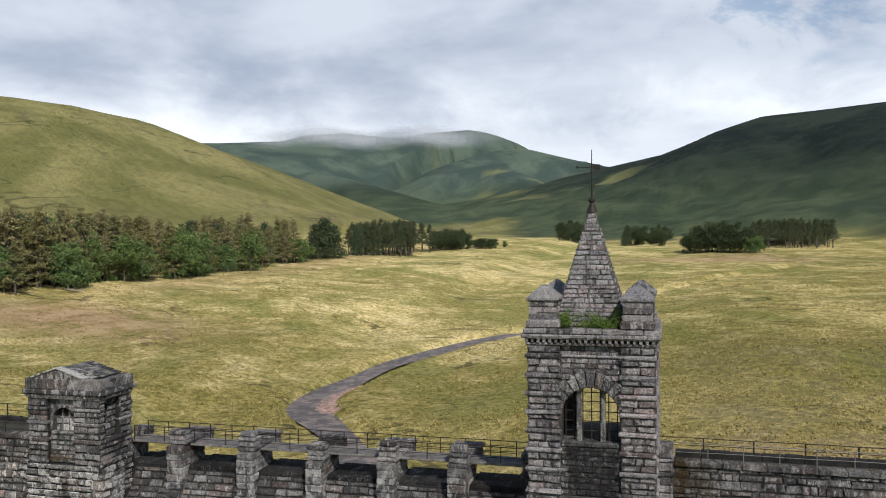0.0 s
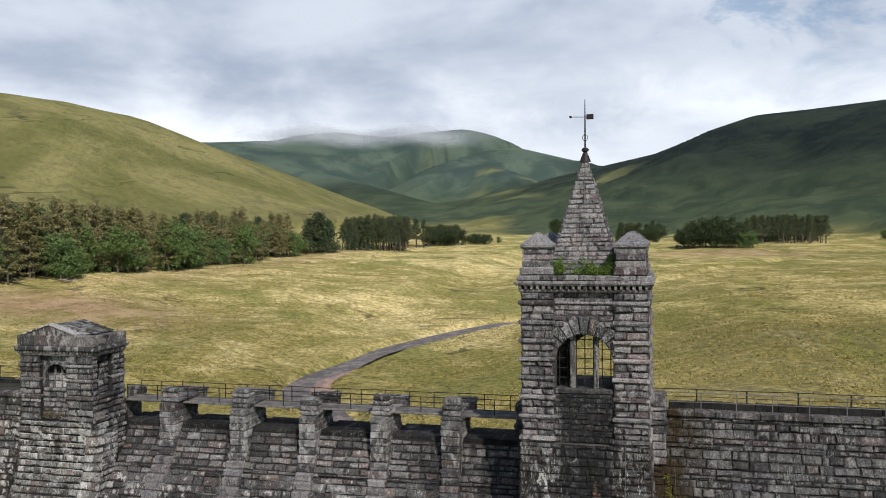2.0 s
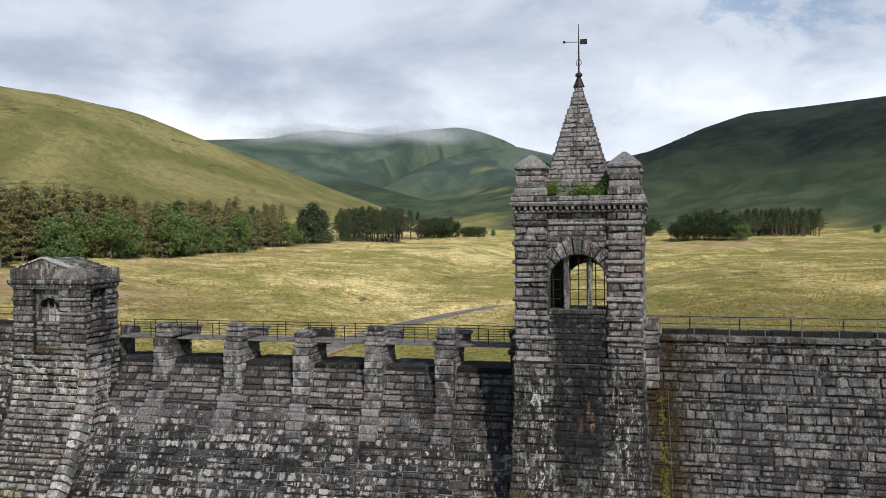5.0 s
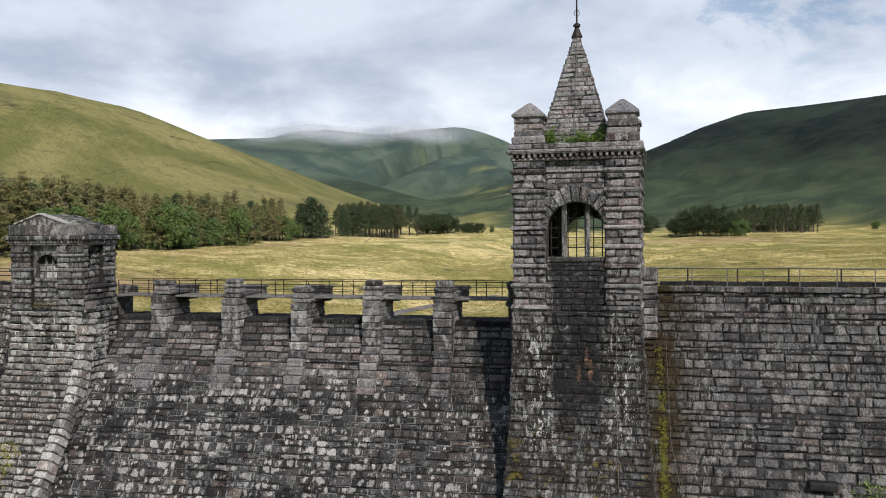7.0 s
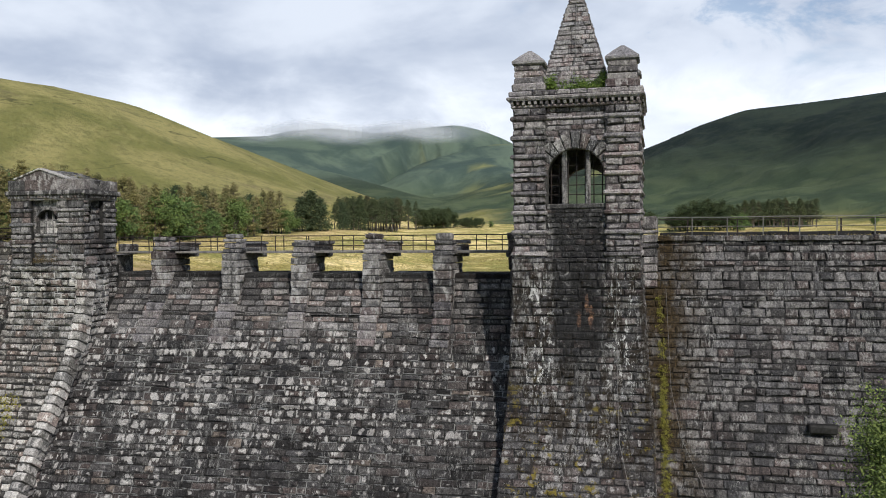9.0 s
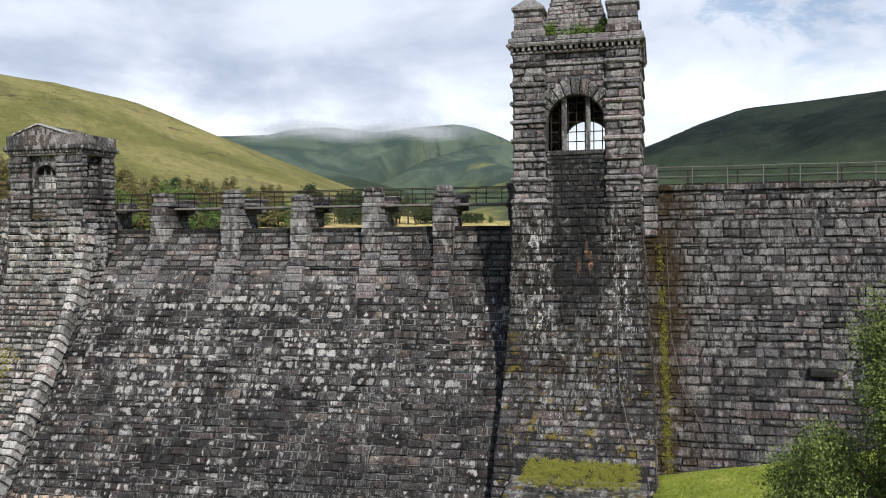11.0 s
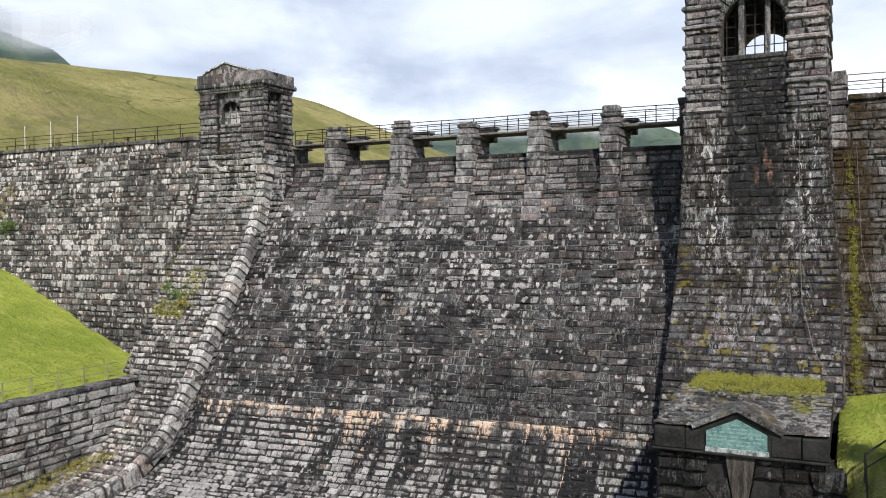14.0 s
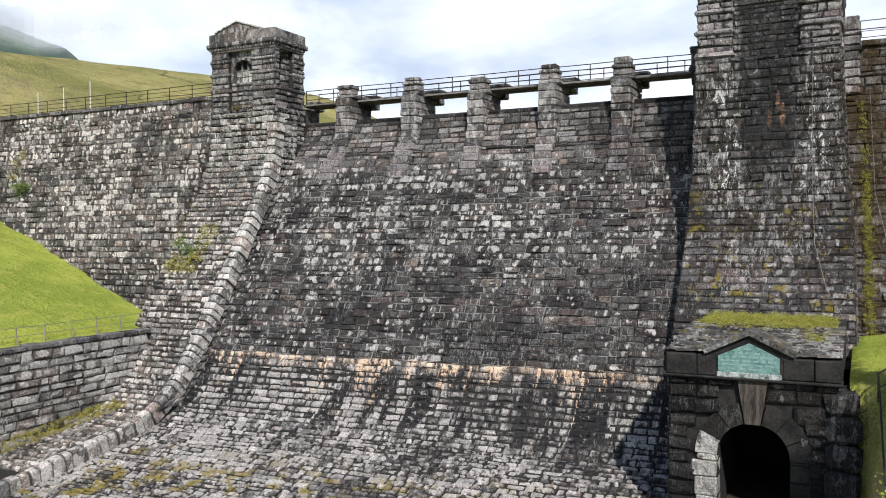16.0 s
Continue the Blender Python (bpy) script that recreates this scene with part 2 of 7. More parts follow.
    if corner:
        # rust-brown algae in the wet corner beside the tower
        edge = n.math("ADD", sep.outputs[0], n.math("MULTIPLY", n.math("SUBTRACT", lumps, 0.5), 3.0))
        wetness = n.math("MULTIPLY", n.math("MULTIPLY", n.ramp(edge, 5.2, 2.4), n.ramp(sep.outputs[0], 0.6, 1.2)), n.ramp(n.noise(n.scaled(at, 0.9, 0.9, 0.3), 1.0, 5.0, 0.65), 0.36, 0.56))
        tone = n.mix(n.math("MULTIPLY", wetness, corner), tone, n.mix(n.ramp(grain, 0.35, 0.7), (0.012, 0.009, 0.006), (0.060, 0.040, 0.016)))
    if rust:
        for cx, cz, rx, rz in ((-2.55, 20.8, 0.13, 0.6), (-1.85, 21.0, 0.17, 0.65), (-2.1, 21.8, 0.11, 0.5)):
            ex = n.math("POWER", n.math("DIVIDE", n.math("SUBTRACT", sep.outputs[0], cx), rx), 2.0)
            ez = n.math("POWER", n.math("DIVIDE", n.math("SUBTRACT", sep.outputs[2], cz), rz), 2.0)
            spot = n.math("ADD", n.math("ADD", ex, ez), n.math("MULTIPLY", n.math("SUBTRACT", chalk, 0.5), 4.5))
            tone = n.mix(n.math("MULTIPLY", n.ramp(spot, 1.1, 0.5), rust), tone, n.mix(grain, (0.28, 0.13, 0.07), (0.55, 0.34, 0.24)))
    if lime:
        # lime runs down both sides of the panel, black algae down its middle
        x = sep.outputs[0]
        for cx, half in ((-4.7, 1.7), (-0.1, 1.5)):
            near = n.math("MULTIPLY", n.ramp(n.math("ABSOLUTE", n.math("SUBTRACT", x, cx)), half, 0.2), n.math("MULTIPLY", n.ramp(sep.outputs[2], 25.5, 21.5), n.ramp(sep.outputs[2], 14.5, 18.0)))
            run2 = n.noise(n.scaled(at, 3.6, 2.0, 1.5, (cx, 0, 0)), 1.0, 7.0, 0.78, 0.8)
            tone = n.mix(n.math("MULTIPLY", n.math("MULTIPLY", near, n.ramp(run2, 0.535, 0.60)), lime), tone, (0.55, 0.55, 0.54))
        mid_x = n.math("ABSOLUTE", n.math("ADD", x, n.math("ADD", 2.6, n.math("MULTIPLY", n.math("SUBTRACT", run, 0.5), 2.0))))
        black = n.math("MULTIPLY", n.ramp(mid_x, 1.9, 1.2), n.math("MULTIPLY", n.ramp(sep.outputs[2], 16.0, 20.0), n.ramp(sep.outputs[2], 28.4, 27.0)))
        tone = n.mix(n.math("MULTIPLY", black, n.math("MULTIPLY", n.ramp(lumps, 0.3, 0.5), 0.85)), tone, (0.012, 0.012, 0.013))
    if band:
        tone = n.mix(n.math("MULTIPLY", n.math("MULTIPLY", n.ramp(r3, 0.95, 0.97), 0.5), n.ramp(n.math("ADD", n.math("MULTIPLY", lumps, 0.5), n.math("MULTIPLY", broad, 0.5)), 0.46, 0.56)), tone, n.mix(grain, (0.13, 0.10, 0.08), (0.40, 0.34, 0.29)))
        drip = n.noise(n.scaled(at, 2.3, 0.07, 0.07, (0.3, 0, 0)), 1.0, 6.0, 0.68, 0.1)
        z = n.math("ADD", sep.outputs[2], n.math("MULTIPLY", n.math("SUBTRACT", n.noise(at, 0.25), 0.5), 0.5))
        along_x = n.noise(n.scaled(at, 0.33, 0.0, 0.0, (5.3, 0, 0)), 1.0, 3.0, 0.6)
        reach = n.math("SUBTRACT", 7.12, n.math("MULTIPLY", n.math("MULTIPLY", n.ramp(drip, 0.42, 0.66), n.ramp(along_x, 0.40, 0.56)), 2.7))
        tan = n.math("MULTIPLY", n.ramp(z, 7.36, 7.28), n.ramp(n.math("SUBTRACT", z, reach), -0.25, 0.35))
        chip = n.ramp(n.math("ADD", n.math("MULTIPLY", lumps, 0.5), n.math("ADD", n.math("MULTIPLY", n.noise(n.scaled(at, 3.4, 0.7, 0.6), 1.0, 6.0, 0.7), 0.5), n.math("MULTIPLY", n.ramp(z, 6.9, 7.25), 0.03))), 0.47, 0.55)
        tan = n.math("MULTIPLY", n.math("MULTIPLY", tan, chip), n.ramp(n.math("ADD", n.noise(n.scaled(at, 0.7, 0.0, 0.0), 1.0, 5.0, 0.7), n.math("MULTIPLY", n.ramp(along_x, 0.40, 0.56), 0.08)), 0.45, 0.56))
        cream = n.mix(n.ramp(grain, 0.3, 0.66), n.mix(r3, (0.36, 0.19, 0.10), (0.42, 0.34, 0.26)), (0.66, 0.50, 0.37))
        tone = n.mix(n.math("MULTIPLY", tan, band), tone, n.mix(n.math("MULTIPLY", n.ramp(z, 7.05, 7.25), 0.35), cream, (0.72, 0.62, 0.50)))
        green = n.math("MULTIPLY", n.ramp(sep.outputs[2], 3.2, 2.3), n.ramp(n.noise(at, 0.8, 6.0, 0.65), 0.50, 0.62))
        tone = n.mix(green, tone, n.mix(grain, (0.10, 0.085, 0.02), (0.26, 0.20, 0.06)))
    n.set(b.inputs["Base Color"], tone)
    n.set(b.inputs["Roughness"], n.math("SUBTRACT", 0.88, n.math("MULTIPLY", soot, 0.25 + wet)))
    h = n.math("ADD", n.math("MULTIPLY", grain, 0.55), lumps)
    bump(n, b, h, 1.0, 0.17)
    return m


M = {}
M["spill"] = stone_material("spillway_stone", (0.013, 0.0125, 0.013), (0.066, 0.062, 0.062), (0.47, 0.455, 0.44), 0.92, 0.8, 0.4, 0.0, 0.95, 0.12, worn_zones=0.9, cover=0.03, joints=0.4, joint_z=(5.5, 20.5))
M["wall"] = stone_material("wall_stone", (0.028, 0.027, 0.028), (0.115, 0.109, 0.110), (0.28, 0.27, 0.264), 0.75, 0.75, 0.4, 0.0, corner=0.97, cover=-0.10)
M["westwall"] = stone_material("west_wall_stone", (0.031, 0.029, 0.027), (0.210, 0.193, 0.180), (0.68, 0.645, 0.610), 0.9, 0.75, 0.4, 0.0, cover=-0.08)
M["buttress"] = stone_material("buttress_stone", (0.045, 0.042, 0.040), (0.245, 0.228, 0.212), (0.62, 0.588, 0.556), 0.9, 0.55, 0.6, 0.0, cover=-0.04, joints=0.95, bloom=0.5)
M["tower"] = stone_material("tower_stone", (0.046, 0.042, 0.045), (0.215, 0.198, 0.204), (0.42, 0.40, 0.395), 0.65, 0.75, 0.4, 0.0, cover=-0.06)
M["towerlow"] = stone_material("tower_foot_stone", (0.020, 0.019, 0.020), (0.105, 0.100, 0.101), (0.36, 0.35, 0.345), 0.75, 0.85, 0.5, 0.9, rust=0.95, lime=0.95, cover=-0.12, damp=0.9)
M["turret"] = stone_material("turret_stone", (0.030, 0.029, 0.030), (0.155, 0.148, 0.149), (0.40, 0.385, 0.375), 0.7, 0.6, 0.5, 0.0, cover=-0.06, joints=0.9, bloom=0.55)
M["coping"] = stone_material("coping_stone", (0.055, 0.053, 0.051), (0.29, 0.278, 0.265), (0.64, 0.62, 0.595), 0.9, 0.6, 0.5, 0.0, cover=0.08)
M["spire"] = stone_material("spire_stone", (0.08, 0.075, 0.078), (0.27, 0.255, 0.262), (0.40, 0.39, 0.38), 0.6, 0.55, 0.3, 0.0, cover=0.0)
M["slate"] = stone_material("roof_slate", (0.022, 0.022, 0.022), (0.12, 0.118, 0.115), (0.46, 0.45, 0.44), 0.75, 0.6, 0.4, 0.75, cover=-0.06)
M["wing"] = stone_material("wing_wall_stone", (0.045, 0.043, 0.041), (0.22, 0.213, 0.204), (0.52, 0.51, 0.49), 0.85, 0.7, 0.6, 0.0, cover=0.10)
# near-black: wet stone, with tree and deck shade put into the colour
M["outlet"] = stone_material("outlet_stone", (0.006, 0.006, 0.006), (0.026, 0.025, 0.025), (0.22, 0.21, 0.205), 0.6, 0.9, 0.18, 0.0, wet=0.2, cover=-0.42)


def plain(name, col, col2, scale=3.0, rough=0.8, metal=0.0, depth=0.01, stretch=(1, 1, 1)):
    m, n, b = material(name, rough)
    at = n.scaled(n.add("ShaderNodeNewGeometry").outputs["Position"], *stretch)
    f = n.math("ADD", n.math("MULTIPLY", n.noise(at, scale, 5.0, 0.65), 0.6), n.math("MULTIPLY", n.noise(at, scale * 7, 4.0, 0.6), 0.4))
    n.set(b.inputs["Base Color"], n.mix(n.ramp(f, 0.35, 0.65), col, col2))
    b.inputs["Metallic"].default_value = metal
    bump(n, b, f, 0.5, depth)
    return m


M["mortar"] = plain("dark_joint", (0.010, 0.010, 0.010), (0.028, 0.027, 0.026), 2.0, 0.95)
M["greymortar"] = plain("grey_joint", (0.022, 0.022, 0.022), (0.085, 0.082, 0.078), 0.8, 0.95)
M["iron"] = plain("rusty_iron", (0.012, 0.012, 0.013), (0.04, 0.03, 0.025), 6.0, 0.6, 0.2, 0.002)
M["galv"] = plain("grey_rail", (0.10, 0.10, 0.10), (0.18, 0.17, 0.16), 6.0, 0.55, 0.4, 0.002)
M["deck"] = plain("deck_concrete", (0.060, 0.056, 0.053), (0.19, 0.178, 0.165), 1.5, 0.85)
M["path"] = plain("walkway_gravel", (0.016, 0.017, 0.014), (0.050, 0.048, 0.038), 0.8, 0.95)
M["wood"] = plain("weathered_wood", (0.12, 0.10, 0.08), (0.25, 0.22, 0.18), 4.0, 0.9)
M["bark"] = plain("bark", (0.05, 0.042, 0.035), (0.13, 0.11, 0.09), 3.0, 0.95)
M["dead"] = plain("bleached_wood", (0.22, 0.19, 0.16), (0.42, 0.37, 0.31), 2.0, 0.9)
M["pale_post"] = plain("weathered_white_paint", (0.38, 0.38, 0.37), (0.62, 0.62, 0.60), 3.0, 0.7)
M["copper"] = plain("verdigris", (0.045, 0.105, 0.10), (0.16, 0.265, 0.25), 3.2, 0.75)
M["letter"] = plain("worn_raised_lettering", (0.08, 0.16, 0.15), (0.22, 0.32, 0.30), 6.0, 0.7)
M["whitewash"] = plain("chipped_white", (0.02, 0.03, 0.03), (0.42, 0.46, 0.455), 4.2, 0.8)
# dark stone; at the outlet its tone also holds the tree's shade
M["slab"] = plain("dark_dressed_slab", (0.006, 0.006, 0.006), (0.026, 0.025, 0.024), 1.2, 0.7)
M["keystone"] = plain("streaked_keystone", (0.014, 0.012, 0.011), (0.085, 0.074, 0.064), 2.0, 0.75, 0, 0.01, (3, 3, 0.3))
M["silt"] = plain("wet_silt", (0.012, 0.009, 0.007), (0.050, 0.036, 0.025), 1.5, 0.8)
# near-black puts the tunnel's unlit depth into the colour of its inner faces
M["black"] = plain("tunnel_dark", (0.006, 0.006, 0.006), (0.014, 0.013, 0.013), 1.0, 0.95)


def leaf_material(name, a, c, brown=(0.10, 0.075, 0.045), brown_share=0.0):
    """Leaves that vary one by one, and whole crowns of which a share has gone brown."""
    m, n, b = material(name, 0.75)
    o = n.add("ShaderNodeObjectInfo").outputs["Random"]
    i = n.add("ShaderNodeNewGeometry").outputs["Random Per Island"]
    col = n.mix(i, a, c)
    col = n.mix(n.math("MULTIPLY", o, 0.6), col, n.mix(1.0, col, (1.2, 1.02, 0.8), "MULTIPLY"))
    if brown_share:
        turned = n.ramp(n.math("FRACT", n.math("MULTIPLY", o, 13.7)), 1 - 1.6 * brown_share, 1 - 0.5 * brown_share)
        leaf = n.ramp(n.math("FRACT", n.math("MULTIPLY", i, 13.7)), 0.9, 0.3)
        col = n.mix(n.math("MULTIPLY", n.math("MULTIPLY", turned, leaf), 0.85), col, n.mix(i, n.mix(1.0, brown, (0.55, 0.55, 0.55), "MULTIPLY"), brown))
    n.set(b.inputs["Base Color"], col)
    b.inputs["Specular IOR Level"].default_value = 0.15
    return m


M["pine"] = leaf_material("pine_needles", (0.080, 0.086, 0.038), (0.200, 0.190, 0.082), (0.285, 0.245, 0.125), 0.5)
M["stem"] = leaf_material("dark_pine_needles", (0.030, 0.046, 0.026), (0.096, 0.122, 0.062), (0.12, 0.10, 0.06), 0.12)
M["fir"] = leaf_material("dark_needles", (0.026, 0.042, 0.024), (0.072, 0.098, 0.048))
M["broad"] = leaf_material("broad_leaves", (0.052, 0.094, 0.034), (0.112, 0.170, 0.056))
# darker copy of the broad leaves, for clumps standing in cloud shadow
M["shade"] = leaf_material("cloud_shaded_leaves", (0.018, 0.030, 0.014), (0.058, 0.080, 0.036))
M["near_leaf"] = leaf_material("near_leaves", (0.042, 0.072, 0.020), (0.150, 0.195, 0.060))
M["weed"] = leaf_material("weeds", (0.035, 0.075, 0.016), (0.12, 0.185, 0.042))
M["tuft"] = leaf_material("dry_tussock", (0.150, 0.138, 0.045), (0.38, 0.315, 0.130))
M["lush"] = leaf_material("lush_grass_blades", (0.170, 0.215, 0.036), (0.250, 0.290, 0.052))
M["dry_leaf"] = leaf_material("withered_leaves", (0.050, 0.040, 0.022), (0.130, 0.095, 0.050))
M["roofgrass"] = leaf_material("roof_grass", (0.130, 0.145, 0.026), (0.265, 0.265, 0.060))
M["mossgrass"] = leaf_material("moss_and_dry_grass", (0.135, 0.140, 0.026), (0.235, 0.220, 0.052))


def ground_material():
    """Grassland by zones: dry meadow, green hill grass, moor painted cloud-dark, painted sun patches, lush lawn, bare
    earth.
    """
    m, n, b = material("grassland", 0.95)
    b.inputs["Specular IOR Level"].default_value = 0.1
    at = n.add("ShaderNodeNewGeometry").outputs["Position"]

    def zone(k):
        return n.add("ShaderNodeAttribute", attribute=k).outputs["Fac"]
    n1 = n.noise(n.scaled(at, 1, 1.0, 1), 0.018, 6.0, 0.62, 0.4)
    n2 = n.noise(at, 0.11, 6.0, 0.68, 0.3)
    n3 = n.noise(at, 0.9, 5.0, 0.7)
    n4 = n.noise(at, 4.5, 3.0, 0.7)
    mix12 = n.math("ADD", n.math("MULTIPLY", n1, 0.5), n.math("MULTIPLY", n2, 0.5))
    meadow = n.mix(n.ramp(mix12, 0.42, 0.60), (0.275, 0.235, 0.070), (0.62, 0.495, 0.205))
    meadow = n.mix(n.math("MULTIPLY", n.ramp(n2, 0.52, 0.66), 0.6), meadow, (0.60, 0.50, 0.25))
    meadow = n.mix(n.math("MULTIPLY", n.ramp(n.noise(at, 0.030, 5.0, 0.62, 0.6), 0.48, 0.60), 0.75), meadow, (0.205, 0.205, 0.052))
    meadow = n.mix(n.math("MULTIPLY", n.ramp(n.noise(at, 0.42, 4.0, 0.6, 0.3), 0.52, 0.40), 0.5), meadow, n.mix(1.0, meadow, (0.55, 0.56, 0.5), "MULTIPLY"))
    meadow = n.mix(n.math("MULTIPLY", n.ramp(n3, 0.55, 0.45), 0.75), meadow, n.mix(1.0, meadow, (0.46, 0.48, 0.42), "MULTIPLY"))
    # meadow multiplied paler upstream and towards the left
    meadow = n.mix(zone("dry"), meadow, n.mix(1.0, meadow, (1.36, 1.36, 1.55), "MULTIPLY"))
    rough = n.math("MULTIPLY", zone("rough"), n.ramp(n.math("ADD", n.math("MULTIPLY", n.noise(at, 0.42, 4.0, 0.6, 0.3), 0.6), n.math("MULTIPLY", n2, 0.4)), 0.42, 0.58))
    meadow = n.mix(n.math("MULTIPLY", rough, 0.85), meadow, n.mix(n4, (0.085, 0.080, 0.032), (0.185, 0.158, 0.066)))
    # narrow wandering drains and cut banks in the turf
    cut = n.math("ABSOLUTE", n.math("SUBTRACT", n.noise(n.scaled(at, 0.6, 1.0, 1.0), 0.021, 5.0, 0.55, 0.5), 0.5))
    cut = n.math("MULTIPLY", n.ramp(cut, 0.008, 0.003), n.ramp(n.noise(at, 0.05, 3.0, 0.6), 0.48, 0.58))
    meadow = n.mix(n.math("MULTIPLY", cut, 0.8), meadow, (0.065, 0.058, 0.028))
    hill = n.mix(n.ramp(n.noise(at, 0.008, 8.0, 0.65, 0.6), 0.40, 0.62), (0.190, 0.188, 0.064), (0.340, 0.302, 0.125))
    hill = n.mix(n.math("MULTIPLY", n.ramp(n.noise(n.scaled(at, 0.4, 1, 2.6), 0.05, 7.0, 0.65, 0.5), 0.52, 0.66), 0.5), hill, (0.125, 0.125, 0.050))
    hill = n.mix(n.math("MULTIPLY", n.ramp(n.noise(at, 0.16, 8.0, 0.8), 0.48, 0.60), 0.4), hill, (0.120, 0.128, 0.050))
    hill = n.mix(n.math("MULTIPLY", n.ramp(n.noise(n.scaled(at, 0.6, 1, 2), 0.011, 6.0, 0.7, 0.5), 0.55, 0.68), 0.55), hill, (0.155, 0.122, 0.085))
    # sheep tracks and gullies across the slope
    track = n.math("ABSOLUTE", n.math("SUBTRACT", n.noise(n.scaled(at, 0.45, 0.45, 2.2, (9.0, 0, 0)), 0.010, 4.0, 0.5, 0.3), 0.5))
    track = n.math("MULTIPLY", n.ramp(track, 0.006, 0.002), n.ramp(n.noise(at, 0.012, 3.0, 0.6), 0.46, 0.56))
    hill = n.mix(n.math("MULTIPLY", track, 0.7), hill, (0.075, 0.075, 0.034))
    # near-black tone puts the cloud shadow over the east hill into the moor
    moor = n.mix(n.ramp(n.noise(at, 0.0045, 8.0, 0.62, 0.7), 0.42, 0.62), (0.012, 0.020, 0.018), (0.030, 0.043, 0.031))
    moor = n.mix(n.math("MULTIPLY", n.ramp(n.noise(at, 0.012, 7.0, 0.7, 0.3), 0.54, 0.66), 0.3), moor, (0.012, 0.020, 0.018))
    lush = n.mix(n.ramp(n2, 0.40, 0.62), (0.165, 0.210, 0.034), (0.245, 0.285, 0.050))
    lush = n.mix(n.math("MULTIPLY", n.ramp(n3, 0.5, 0.62), 0.4), lush, (0.33, 0.32, 0.09))
    earth = n.mix(n.ramp(n2, 0.38, 0.62), (0.30, 0.19, 0.105), (0.45, 0.31, 0.19))
    col = n.mix(zone("hill"), meadow, hill)
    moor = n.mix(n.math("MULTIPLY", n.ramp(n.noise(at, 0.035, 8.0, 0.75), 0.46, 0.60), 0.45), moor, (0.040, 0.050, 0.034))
    # distance haze put into the colour: far moor bluish, grassier lower slopes brightened too
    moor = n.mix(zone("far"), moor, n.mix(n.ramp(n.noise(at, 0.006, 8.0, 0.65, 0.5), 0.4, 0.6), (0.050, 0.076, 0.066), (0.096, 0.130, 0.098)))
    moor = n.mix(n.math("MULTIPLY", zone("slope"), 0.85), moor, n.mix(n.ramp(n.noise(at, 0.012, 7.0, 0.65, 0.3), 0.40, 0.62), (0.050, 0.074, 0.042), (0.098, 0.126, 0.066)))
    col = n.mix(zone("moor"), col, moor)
    # yellower tone paints sunlit patches onto the far spur
    col = n.mix(zone("sun_patch"), col, n.mix(n1, (0.15, 0.165, 0.065), (0.25, 0.245, 0.105)))
    col = n.mix(zone("lush"), col, lush)
    bare = n.math("MULTIPLY", zone("earth"), n.ramp(n.math("ADD", n.math("MULTIPLY", n2, 0.7), n.math("MULTIPLY", n3, 0.3)), 0.34, 0.52))
    col = n.mix(bare, col, earth)
    n.set(b.inputs["Base Color"], col)
    hummock = n.noise(at, 0.42, 4.0, 0.6, 0.3)
    h = n.math("ADD", n.math("ADD", n.math("MULTIPLY", n3, 0.7), n.math("MULTIPLY", n4, 0.3)), n.math("MULTIPLY", n.math("MULTIPLY", hummock, 1.6), n.math("SUBTRACT", 1.0, zone("lush"))))
    h = n.math("ADD", h, n.math("MULTIPLY", n.math("MULTIPLY", n.noise(at, 0.03, 9.0, 0.75), zone("hill")), 14.0))
    bump(n, b, h, 1.0, 0.8)
    return m


M["ground"] = ground_material()


def water_material():
    m, n, b = material("peaty_stream", 0.45)
    at = n.add("ShaderNodeNewGeometry").outputs["Position"]
    f = n.noise(at, 0.5, 6.0, 0.7, 0.4)
    n.set(b.inputs["Base Color"], n.mix(n.ramp(f, 0.45, 0.6), (0.06, 0.050, 0.047), (0.19, 0.15, 0.13)))
    bump(n, b, n.noise(at, 2.5, 4.0, 0.7), 0.6, 0.12)
    b.inputs["Specular IOR Level"].default_value = 0.2
    return m


M["water"] = water_material()
M["shingle"] = plain("pink_shingle", (0.16, 0.11, 0.09), (0.36, 0.25, 0.21), 1.2, 0.95, 0, 0.08)

# ---- mesh helpers ----


